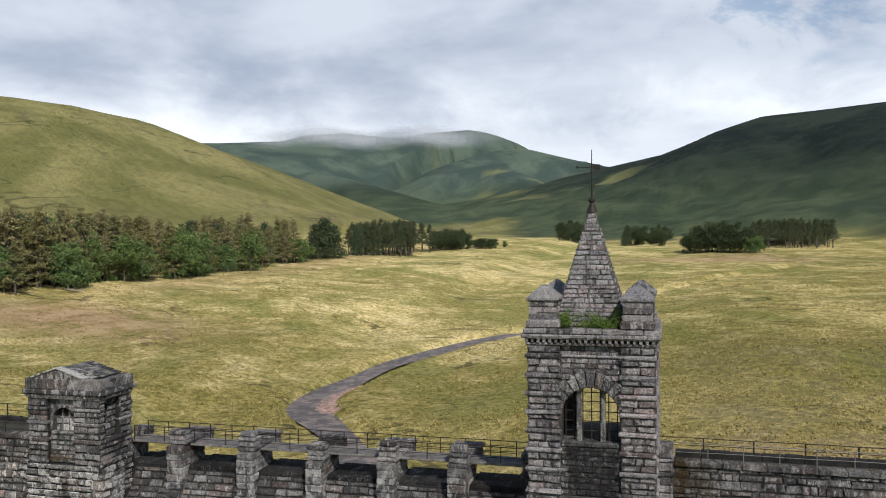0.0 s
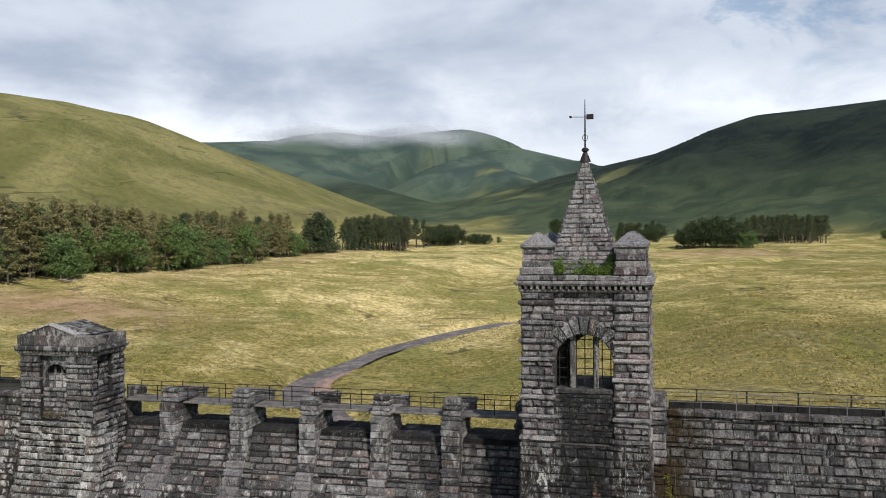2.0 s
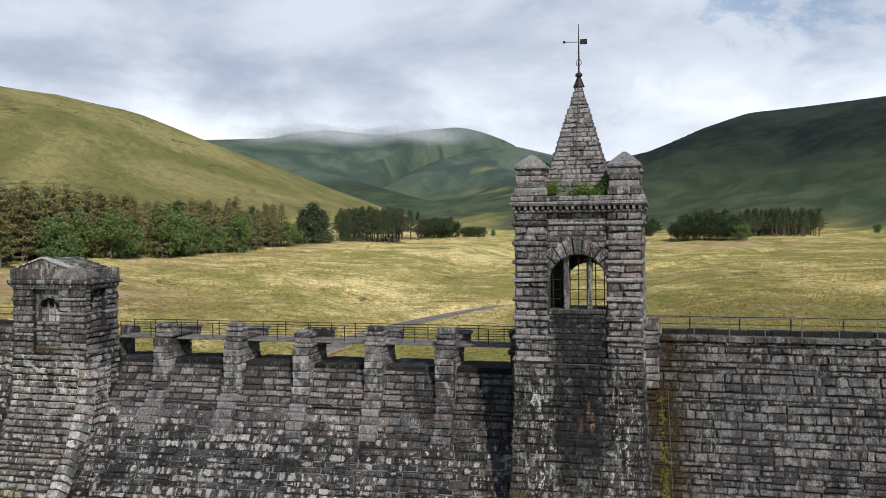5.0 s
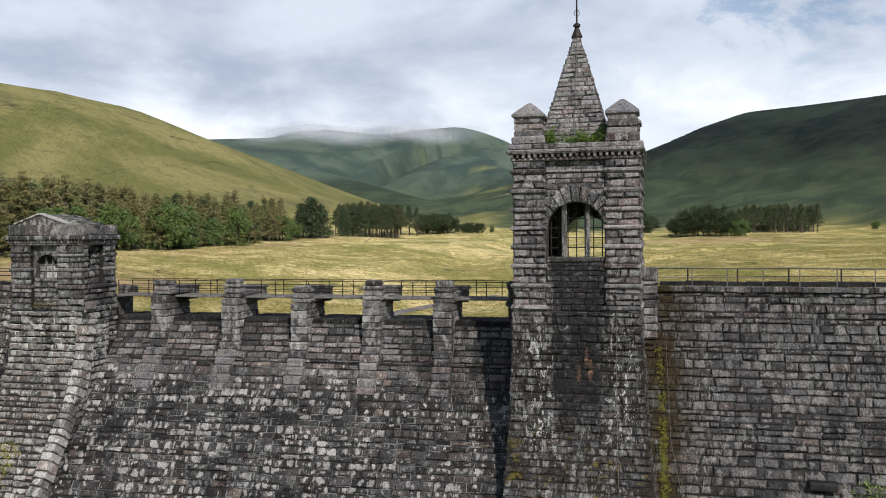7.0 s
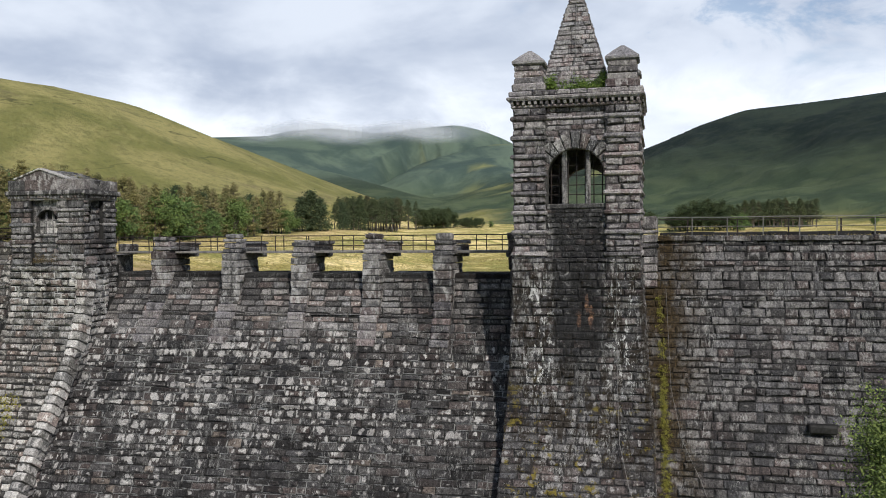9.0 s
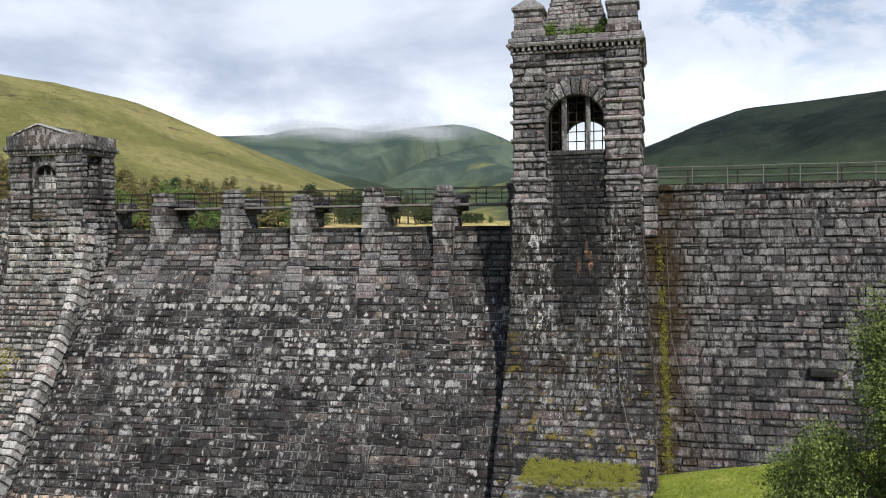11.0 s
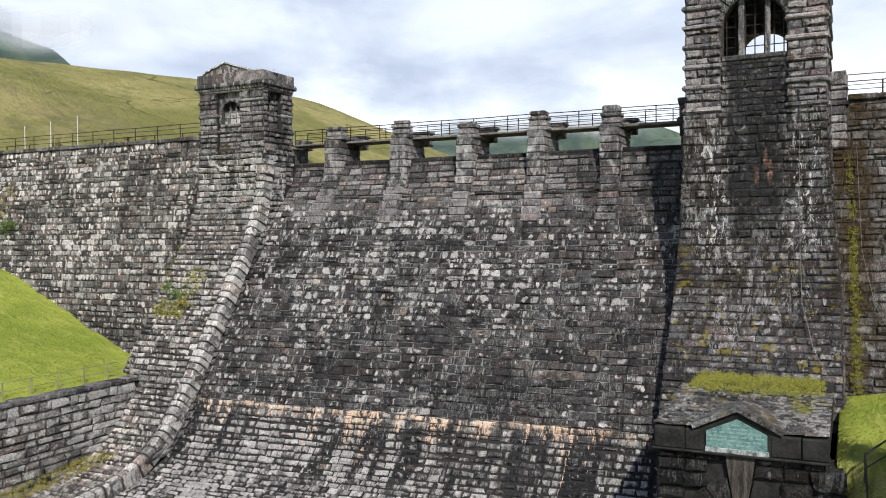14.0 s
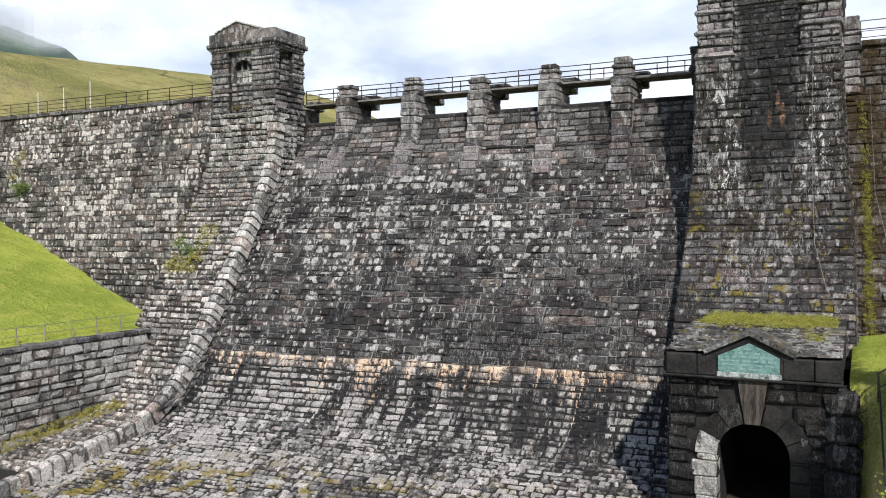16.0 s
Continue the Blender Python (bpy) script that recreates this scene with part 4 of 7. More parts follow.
# ---- the dam ----
SPILL = [(1.7, -26), (2.0, -20), (2.35, -17), (2.85, -14.2), (3.3, -12.0), (4.0, -10.1), (5.1, -8.6), (6.8, -7.2), (10.2, -4.85), (13.6, -2.45), (17, -0.1), (20, 1.75), (21.7, 2.6), (23.25, 3.2)]


class Profile:
    """A wall's section: Z and Y along its slope."""

    def __init__(self, pts):
        p = np.array(pts, float)
        t = np.concatenate([[0], np.cumsum(np.hypot(*np.diff(p, axis=0).T))])
        tt = np.linspace(0, t[-1], 200)
        z, y = np.interp(tt, t, p[:, 0]), np.interp(tt, t, p[:, 1])
        ker = np.ones(9) / 9
        pad = lambda a: np.convolve(np.concatenate([np.full(4, a[0]) - (np.arange(4, 0, -1) * (a[1] - a[0])), a, np.full(4, a[-1]) + np.arange(1, 5) * (a[-1] - a[-2])]), ker, "valid")
        self.t, self.z, self.y, self.length = tt, pad(z), pad(y), t[-1]

    def at(self, h):
        return float(np.interp(h, self.t, self.y)), float(np.interp(h, self.t, self.z))

    def y_at(self, z):
        return float(np.interp(z, self.z, self.y))

    def h_at(self, z):
        return float(np.interp(z, self.z, self.t))


SPILLWAY = Profile(SPILL)
WALL_E = Profile([(6.0, -5.2), (9.0, -3.7), (12, -2.1), (15.15, -0.6), (19.8, 1.4), (25.3, 3.55)])
WALL_W = Profile([(6.0, -7.0), (9.0, -5.9), (13, -4.5), (18.8, -2.25), (25.2, 0.45)])
BUTTRESS = Profile([(1.9, -32), (2.5, -22), (3.0, -19.2), (3.5, -15.6), (3.95, -13.8), (4.7, -12.3), (6.1, -10.7), (8.4, -8.9), (10.8, -7.2), (13, -5.6), (16.5, -3.3), (18.2, -2.1), (20, -1.3), (21.5, -0.95), (25.4, -0.80)])


def spill_at(u, h):
    y, z = SPILLWAY.at(h)
    return np.array((u, y + 0.06 * (u + 17) * float(smooth(23.0 - z, 0.0, 5.0)), z))


def body(name, surface, u0, u1, h0, h1, back, label, n=12, steps=60, joint="mortar"):
    """A solid wall body: the sloping face a little behind its blocks, closed to the back."""
    g = Geo()
    us, hs = np.linspace(u0, u1, n), np.linspace(h0, h1, steps)
    rings = []
    for u in us:
        f = [surface(u, h) + np.array((0, 0.06, -0.01)) for h in hs]
        rings.append(f + [np.array((u, back, f[-1][2])), np.array((u, back, f[0][2] - 1.0)), np.array((u, f[0][1], f[0][2] - 1.0))])
    g.loft(rings)
    ob = part(name, g, M[joint])
    return tagged(ob, label, "dam wall", kind="structure")


# spillway face
spillway = body("spillway_face", spill_at, -37.0, -5.2, 0.0, SPILLWAY.length, 6.0, "dark wet stepped masonry spillway face streaked with pale lichen")
# side walls
east_at = lambda u, h: np.array((u, *WALL_E.at(h)))
west_at = lambda u, h: np.array((u, *WALL_W.at(h)))
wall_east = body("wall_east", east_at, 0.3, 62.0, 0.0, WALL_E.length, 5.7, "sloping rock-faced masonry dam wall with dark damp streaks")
wall_west = body("wall_west", west_at, -110.0, -42.28, 0.0, WALL_W.length, 6.0, "sloping rock-faced dam wall of paler grey masonry")


def coping(name, u0, u1, front, z0, z1, back, label, mat):
    """A coping course of long blocks along a wall's top, each block a piece."""
    top = thing(name, label, "wall coping", kind="structure")
    u = u0
    while u < u1 - 0.1:
        w = min(rng.uniform(1.1, 1.9), u1 - u)
        g = Geo().box((u + 0.012, front - rng.uniform(0, 0.04), z0), (u + w - 0.012, back, z1 + rng.uniform(-0.03, 0.03)), 0.05, 0.018)
        part("coping_stone", g, mat, top)
        u += w
    return top


coping("coping_east", 1.9, 46.0, 3.32, 25.30, 25.62, 4.3, "weathered coping course with grass in its joints", M["wall"])
coping("coping_west", -96.0, -42.6, 0.15, 25.18, 25.50, 1.2, "weathered coping course on the dam wall", M["wall"])


def walkway(name, u0, u1, y0, y1, z, parapet, label):
    g = Geo().box((u0, y0, z - 0.4), (u1, y1, z), 0.02)
    ob = tagged(part(name, g, M["path"]), label, "walkway", kind="structure")
    g = Geo()
    u = u0
    while u < u1 - 0.1:
        w = min(rng.uniform(1.0, 2.0), u1 - u)
        g.box((u + 0.01, y1 - 0.5, z - 0.05), (u + w - 0.01, y1, z + parapet + rng.uniform(-0.03, 0.03)), 0.04, 0.015)
        u += w
    part("parapet", g, M["slab"], ob, "low upstream parapet of dark stone")
    return ob


walkway("walkway_east", 2.0, 62.0, 4.2, 5.75, 25.4, 0.45, "dam-top walkway with a low upstream parapet")
walkway("walkway_west", -110.0, -42.6, 1.1, 5.2, 25.25, 0.3, "dam-top walkway with a low upstream parapet")

# ---- railings ----


def railing(u0, u1, y, z, high, gap, mat, thick=0.035, rails=(0.42, 0.72), top=0.03, stay=0.0, label="thin dark iron railing along the dam top"):
    r = thing("railing", label, "railing", "railings on the dam")
    n = max(1, int(round((u1 - u0) / gap)))
    for i in range(n + 1):
        u = u0 + (u1 - u0) * i / n
        lean = rng.uniform(-0.012, 0.012)
        g = Geo().box((u - thick, y - thick, z - 0.05), (u + thick, y + thick, z + high), 0.008)
        if stay:
            g.tube([(u + lean, y, z + high * 0.7), (u, y + stay, z)], 0.016, 5)
        part("post", g, mat, r)
    sag = lambda u, k: z + k + 0.012 * math.sin(u * 0.9 + k * 5)
    for k, rad in [(high, top)] + [(high * f, top * 0.75) for f in rails]:
        pts = [(u, y - thick * 0.6, sag(u, k)) for u in np.linspace(u0, u1, 2 * n + 1)]
        part("rail", Geo().tube(pts, rad, 6), mat, r)
    return r


railing(1.87, 49.37, 3.51, 25.62, 1.14, 2.065, M["galv"], 0.028, (0.5,))
railing(0.72, 48.88, 5.3, 25.62, 1.03, 3.01, M["iron"], 0.045, (0.55,))
railing(-100.0, -43.0, 0.45, 25.50, 1.05, 2.38, M["iron"], 0.028, (0.35, 0.7))
railing(-100.0, -43.0, 5.0, 25.5, 1.05, 3.2, M["iron"], 0.04, (0.5,))

# ---- spillway piers and footbridge ----
PIERS = [(-32.5, 25.5), (-26.95, 25.95), (-21.75, 25.55), (-16.6, 25.95), (-11.7, 25.95)]


def pier(u, top):
    """A pier of single rock-faced blocks that stands proud of the face and carries the bridge."""
    p = thing("pier", "stacked rock-faced block pier standing proud of the spillway", "pier", "piers of the spillway footbridge")
    z = 18.6
    while z < 24.35:
        c = rng.uniform(0.44, 0.58)
        y = SPILLWAY.y_at(min(z + c / 2, 22.0)) - 0.32 - 0.25 * float(smooth(z, 19, 23)) + 0.06 * (u + 17) * float(smooth(23 - z, 0, 5))
        y = min(y, 2.72)
        w = 0.60 + rng.uniform(-0.03, 0.05)
        yb = 5.4 if z > 21.5 else y + 2.0
        g = Geo().box((u - w, y, z + 0.012), (u + w, yb, z + c - 0.012), 0.06, 0.03)
        part("block", g, M["tower"] if z < 21 else M["turret"], p)
        z += c
    # flared head under the deck
    part("corbel", Geo().box((u - 0.72, 2.55, z), (u + 0.72, 5.6, z + 0.3), 0.08, 0.03), M["turret"], p)
    part("block", Geo().box((u - 0.60, 2.6, z + 0.31), (u + 0.60, 3.5, z + 0.72), 0.06, 0.03), M["tower"], p)
    part("block", Geo().box((u - 0.66, 2.5, z + 0.73), (u + 0.66, 3.55, z + 0.98), 0.06, 0.03), M["turret"], p)
    part("cap", Geo().box((u - 0.54, 2.62, z + 0.99), (u + 0.54, 3.4, top), 0.09, 0.04), M["turret"], p)
    fillet = [(u + 0.70 - 0.02 * i, SPILLWAY.y_at(q) - 0.08 + 0.06 * (u + 17) * float(smooth(23 - q, 0, 5)), q) for i, q in enumerate((22.4, 21.8, 21.2, 20.6))]
    part("mortar_fillet", Geo().tube(fillet, [0.012, 0.026, 0.018, 0.008], 5), M["deck"], p, "thin white lime fillet")
    part("head", Geo().box((u - 0.98, 5.3, 24.3), (u + 0.98, 6.1, 25.18), 0.08, 0.03), M["turret"], p, "lower upstream head of the pier")
    part("head_cap", Geo().box((u - 1.08, 5.25, 25.18), (u + 1.08, 6.2, 25.40), 0.08, 0.03), M["turret"], p)
    return p


for u, top in PIERS:
    pier(u, top)

deck = thing("footbridge_deck", "worn grey slab deck of the spillway footbridge", "footbridge")
edges = [-36.9] + [u for u, _ in PIERS] + [-6.4]
for a, b in zip(edges[:-1], edges[1:]):
    part("slab", Geo().box((a + 0.02, 3.35, 24.61), (b - 0.02, 5.25, 24.76), 0.03, 0.012), M["deck"], deck)
railing(-36.6, -6.5, 3.46, 24.76, 1.05, 2.6, M["iron"], 0.028, (0.33, 0.66), label="thin dark iron railing of the footbridge")
railing(-36.6, -6.5, 5.15, 24.76, 1.05, 1.75, M["iron"], 0.028, (0.33, 0.66), label="thin dark iron railing of the footbridge")
end_pier = thing("abutment_block", "dark stone abutment block carrying the bridge's end", "abutment")
part("block", Geo().box((-38.0, 2.85, 22.8), (-36.85, 5.6, 24.5), 0.08, 0.03), M["turret"], end_pier)
part("block", Geo().box((-37.9, 5.2, 24.5), (-36.7, 6.1, 25.3), 0.08, 0.03), M["turret"], end_pier)
# crest stones of the weir, near-black to paint in the deck's shade
weir = thing("weir_crest", "rounded crest course of the overflow weir, coloured dark as in the deck's shade", "weir", kind="structure")
for a, b in zip(edges[:-1], edges[1:]):
    part("sill_stone", Geo().box((a + 0.55, 3.15, 22.85), (b - 0.55, 6.5, 23.26), 0.12, 0.03), M["outlet"], weir)

# ---- gate tower with its spire ----
TU0, TU1, TC = -6.40, 0.92, -2.74           # left, right and middle of the tower
TF, TB = -1.35, 5.9                         # front and back
TOWER_FOOT = Profile([(8.3, -6.9), (10, -5.8), (11.9, -4.5), (14, -3.15), (15.9, -2.35), (17.6, -1.98), (21.6, -1.66), (24.4, -1.5)])
ARCH_R, ARCH_Z, SILL_Z = 1.67, 29.15, 27.6
LEDGES = [24.66, 25.93, 27.09, 28.22, 29.32, 30.38, 31.48, 32.64]


def arch_plate(u0, u1, z0, z1, cu, r, zs, y0, y1, n=20):
    """A wall plate with an arched opening that starts at its foot."""
    inner = [(cu - r, z0)] + [(cu - r * math.cos(math.pi * k / n), zs + r * math.sin(math.pi * k / n)) for k in range(n + 1)] + [(cu + r, z0)]
    outer = []
    for k, (a, c) in enumerate(inner):
        if k == 0 or k == len(inner) - 1:
            outer.append((u0 if k == 0 else u1, z0))
            continue
        t = math.pi * (k - 1) / n
        dx, dz = -math.cos(t), math.sin(t)
        s = 1e9
        if dx < -1e-6:
            s = min(s, (u0 - cu) / dx)
        if dx > 1e-6:
            s = min(s, (u1 - cu) / dx)
        if dz > 1e-6:
            s = min(s, (z1 - zs) / dz)
        outer.append((cu + s * dx, zs + s * dz))
    g = Geo()
    rings = []
    for o, i in zip(outer, inner):
        rings.append([(o[0], y0, o[1]), (i[0], y0, i[1]), (i[0], y1, i[1]), (o[0], y1, o[1])])
    g.loft(rings)
    # fill the two top corners
    for u in (u0, u1):
        k = [j for j, o in enumerate(outer) if abs(o[0] - u) < 1e-6 and o[1] > zs]
        kt = [j for j, o in enumerate(outer) if abs(o[1] - z1) < 1e-6]
        if k and kt:
            j0 = max(k) if u == u0 else min(k)
            j1 = min(kt) if u == u0 else max(kt)
            if j0 != j1:
                tri = [outer[j0], outer[j1], (u, z1)]
                g.loft([[(a, y0, c) for a, c in tri], [(a, y1, c) for a, c in tri]])
    return g


def make_tower():
    t = thing("gate_tower", "tall weathered grey stone gate tower with corner pinnacles and pyramid spire", "tower")
    foot_at = lambda u, h: np.array((u, *TOWER_FOOT.at(h)))
    rings = []
    for z, h in [(TOWER_FOOT.at(h)[1], h) for h in np.linspace(0, TOWER_FOOT.length, 30)]:
        y = TOWER_FOOT.at(h)[0] + 0.06
        a, b = tower_span(z)
        rings.append([(a + 0.05, y, z), (b - 0.05, y, z), (b - 0.05, TB, z), (a + 0.05, TB, z)])
    part("foot", Geo().loft(rings), M["greymortar"], t, "flared foot streaked with lime and moss")
    # chamber walls
    part("pier_core", Geo().box((TU0 + 0.05, TF + 0.08, 24.4), (-4.48, -0.2, 33.3), 0.02), M["greymortar"], t)
    part("pier_core", Geo().box((-1.02, TF + 0.08, 24.4), (TU1 - 0.05, -0.2, 33.3), 0.02), M["greymortar"], t)
    part("panel_wall", Geo().box((-4.5, TF + 0.3, 24.4), (-1.0, -0.2, SILL_Z), 0.02), M["greymortar"], t)
    part("arch_wall", arch_plate(-4.48, -1.02, SILL_Z, 33.3, TC, ARCH_R, ARCH_Z, TF + 0.25, -0.25), M["greymortar"], t)
    part("side_wall", Geo().box((TU0 + 0.05, -0.2, 24.4), (TU0 + 1.0, TB, 33.3), 0.02), M["towerlow"], t)
    part("side_wall", Geo().box((TU1 - 1.0, -0.2, 24.4), (TU1 - 0.05, TB, 33.3), 0.02), M["towerlow"], t)
    part("chamber_floor", Geo().box((TU0 + 0.1, -0.2, 26.9), (TU1 - 0.1, TB - 0.1, 27.25), 0.02), M["deck"], t)
    part("chamber_ceiling", Geo().box((TU0 + 0.1, -0.2, 32.2), (TU1 - 0.1, TB, 33.3), 0.02), M["towerlow"], t)
    part("back_wall", arch_plate(TU0 + 1.0, TU1 - 1.0, 27.25, 33.3, TC + 0.1, 1.5, 28.6, TB - 0.9, TB), M["towerlow"], t, "back wall with an arched opening")
    # sill and mullions
    part("sill", Geo().box((-4.42, TF + 0.16, SILL_Z - 0.32), (-1.06, -0.3, SILL_Z), 0.07, 0.03), M["towerlow"], t)
    for u in (-3.42, -2.06):
        zt = ARCH_Z + math.sqrt(ARCH_R ** 2 - (u - TC) ** 2)
        part("mullion", Geo().box((u - 0.15, -0.95, SILL_Z), (u + 0.15, -0.65, zt + 0.05), 0.04, 0.02), M["turret"], t, "square stone mullion")
    grille = Geo()
    for k in range(7):
        u = TC - 1.5 + 0.5 * k
        zt = ARCH_Z + math.sqrt(max(0.01, ARCH_R ** 2 - (u - TC) ** 2))
        grille.tube([(u, -0.55, SILL_Z), (u, -0.55, zt)], 0.035, 6)
    for z in (28.15, 28.72, 29.3, 29.88, 30.42):
        half = ARCH_R if z < ARCH_Z else math.sqrt(ARCH_R ** 2 - (z - ARCH_Z) ** 2)
        grille.tube([(TC - half, -0.52, z), (TC + half, -0.52, z)], 0.03, 6)
    part("grille", grille, M["iron"], t, "rusty iron window grille")
    # voussoirs
    n = 13
    for k in range(n):
        a0, a1 = math.pi * k / n + 0.012, math.pi * (k + 1) / n - 0.012
        out = ARCH_R + (1.0 if k == n // 2 else 0.72 + 0.2 * (k % 2))
        pts = []
        for y in (TF + 0.2, TF + 0.10 - 0.03 * (k % 2)):
            pts.append([(TC - r * math.cos(a), y, ARCH_Z + r * math.sin(a)) for r, a in ((ARCH_R, a0), (out, a0), (out, a1), (ARCH_R, a1))])
        cen = np.mean(pts[1], axis=0)
        front = [tuple(cen + (np.array(p) - cen) * 0.84 + np.array((0, -0.05, 0))) for p in pts[1]]
        part("voussoir", Geo().loft([pts[0], pts[1], front]), M["turret"], t)
    # ledges round the piers
    for z in LEDGES:
        for a, b in ((TU0 - 0.10, -4.40), (-1.10, TU1 + 0.10)):
            part("ledge", Geo().box((a - 0.04, TF - 0.20, z - 0.14), (b, -0.9, z + 0.13), 0.09, 0.03), M["tower"], t)
        part("ledge", Geo().box((TU1 - 0.3, -0.9, z - 0.12), (TU1 + 0.16, TB, z + 0.13), 0.08, 0.02), M["tower"], t)
    part("string_course", Geo().box((-4.42, TF + 0.1, 32.55), (-1.08, -0.6, 32.7), 0.04, 0.01), M["tower"], t)
    # cornice
    part("cornice_bed", Geo().box((TU0 - 0.1, TF - 0.1, 33.25), (TU1 + 0.1, TB + 0.1, 33.42), 0.05, 0.02), M["tower"], t)
    u = TU0 - 0.1
    while u < TU1 + 0.05:
        part("dentil", Geo().box((u, TF - 0.22, 33.42), (u + 0.17, TF + 0.3, 33.66), 0.02, 0.008), M["tower"], t)
        u += 0.345
    y = TF + 0.3
    while y < TB - 0.2:
        part("dentil", Geo().box((TU1 - 0.3, y, 33.42), (TU1 + 0.22, y + 0.17, 33.66), 0.02, 0.008), M["tower"], t)
        y += 0.345
    part("frieze", Geo().box((TU0 + 0.05, TF + 0.1, 33.4), (TU1 - 0.05, TB - 0.1, 33.7), 0.02), M["greymortar"], t)
    part("cornice", Geo().box((TU0 - 0.32, TF - 0.34, 33.66), (TU1 + 0.32, TB + 0.3, 33.92), 0.08, 0.03), M["tower"], t)
    u = TU0 - 0.24
    while u < TU1 + 0.2:
        w = min(rng.uniform(0.8, 1.5), TU1 + 0.24 - u)
        part("blocking_stone", Geo().box((u + 0.01, TF - 0.22 + rng.uniform(-0.03, 0.03), 33.92), (u + w - 0.01, -0.5, 34.22), 0.06, 0.025), M["tower"], t)
        u += w
    part("roof_bed", Geo().box((TU0 - 0.1, -0.6, 33.9), (TU1 + 0.2, TB + 0.2, 34.18), 0.05), M["tower"], t)
    # pinnacles
    for cu in (-5.47, -0.06):
        for cy in (-0.42, TB - 0.95):
            part("pinnacle_base", Geo().box((cu - 0.98, cy - 0.95, 34.2), (cu + 0.98, cy + 0.95, 34.72), 0.10, 0.03), M["tower"], t)
            for z0, z1 in ((34.72, 35.08), (35.09, 35.45), (35.46, 35.80)):
                part("pinnacle_block", Geo().box((cu - 0.84, cy - 0.84, z0), (cu + 0.84, cy + 0.84, z1), 0.06, 0.03), M["tower"], t)
            e = 0.96
            ring = lambda h, z: [(cu - h, cy - h, z), (cu + h, cy - h, z), (cu + h, cy + h, z), (cu - h, cy + h, z)]
            part("pinnacle_cap", Geo().loft([ring(0.86, 35.80), ring(e, 35.88), ring(e, 36.02), ring(0.52, 36.42), ring(0.10, 36.76)]), M["spire"], t, "pale pyramid cap")
    # spire core; its courses follow at the end of the file
    SPC = (-2.9, 2.05)
    ring = lambda h, z: [(SPC[0] - h, SPC[1] - h, z), (SPC[0] + h, SPC[1] - h, z), (SPC[0] + h, SPC[1] + h, z), (SPC[0] - h, SPC[1] + h, z)]
    part("spire_core", Geo().loft([ring(2.15, 34.1), ring(0.1, 41.3)]), M["greymortar"], t)
    cap = Geo()
    rr = lambda r, z: [(SPC[0] + r * math.cos(a * math.pi / 4), SPC[1] + r * math.sin(a * math.pi / 4), z) for a in range(8)]
    cap.loft([rr(0.36, 41.05), rr(0.16, 41.55), rr(0.12, 41.66), rr(0.22, 41.72), rr(0.22, 41.84), rr(0.08, 41.95)])
    part("finial_cap", cap, M["iron"], t, "dark metal finial cap")
    vane = thing("weather_vane", "thin black iron rod with weather vane on the spire", "weather vane")
    part("rod", Geo().tube([(*SPC, 41.9), (*SPC, 43.4), (*SPC, 44.9)], [0.055, 0.045, 0.02], 8), M["iron"], vane)
    g = Geo()
    for k in range(12):
        a = k * math.pi / 6
        g.tube([(SPC[0] + 0.16 * math.cos(a), SPC[1], 42.55 + 0.2 * math.sin(a)), (SPC[0] + 0.16 * math.cos(a + 0.53), SPC[1], 42.55 + 0.2 * math.sin(a + 0.53))], 0.018, 4)
    part("scroll", g, M["iron"], vane)
    g = Geo().tube([(SPC[0] - 0.85, SPC[1] - 0.1, 43.83), (SPC[0] + 0.2, SPC[1], 43.80)], 0.022, 5)
    g.box((SPC[0] - 0.95, SPC[1] - 0.16, 43.76), (SPC[0] - 0.80, SPC[1] - 0.06, 43.90), 0.03)
    part("pointer", g, M["iron"], vane)
    part("flag", Geo().box((SPC[0] + 0.08, SPC[1] - 0.02, 43.66), (SPC[0] + 0.52, SPC[1] + 0.02, 43.98), 0.01), M["iron"], vane)
    # lightning conductor
    pts = [(SPC[0] + 0.02, SPC[1] - 2.2 * (41.6 - z) / 7.2 - 0.12, z) for z in (41.5, 39, 37, 35, 34.3)]
    part("conductor", Geo().tube(pts, 0.018, 5), M["galv"], t, "thin pale lightning conductor")
    return t


def tower_span(z):
    k = float(np.interp(z, [8, 15, 19, 24.4], [1, 0.75, 0.3, 0]))
    return TU0 - 0.05 - 0.45 * k, TU1 + 0.03 + 0.85 * k


tower = make_tower()
# short return pillar beside the tower
stub = thing("return_pillar", "short weathered stone pillar at the wall's end", "pillar")
for z0, z1, w in ((22.5, 22.95, 0.42), (22.97, 23.4, 0.44), (23.42, 23.9, 0.42), (23.92, 24.35, 0.43), (24.37, 24.88, 0.42), (24.9, 25.2, 0.55), (25.22, 25.75, 0.45), (25.77, 26.0, 0.52), (26.02, 26.85, 0.42)):
    part("block", Geo().box((1.42 - w, 2.3 - w * 0.2, z0), (1.42 + w, 3.6, z1), 0.08, 0.035), M["tower"], stub)
stub = thing("return_pillar", "short dark weathered stone pillar at the bridge's end", "pillar")
for z0, z1, w in ((22.6, 23.6, 0.28), (23.6, 24.4, 0.36), (24.4, 24.75, 0.50), (24.75, 25.5, 0.36), (25.5, 25.95, 0.44)):
    part("block", Geo().box((-6.9 - w, 1.6, z0), (-6.4, 3.6, z1), 0.08, 0.035), M["towerlow"], stub)

# ---- west turret on its buttress ----
U0, U1, UF, UB = -42.25, -36.32, -0.8, 2.75


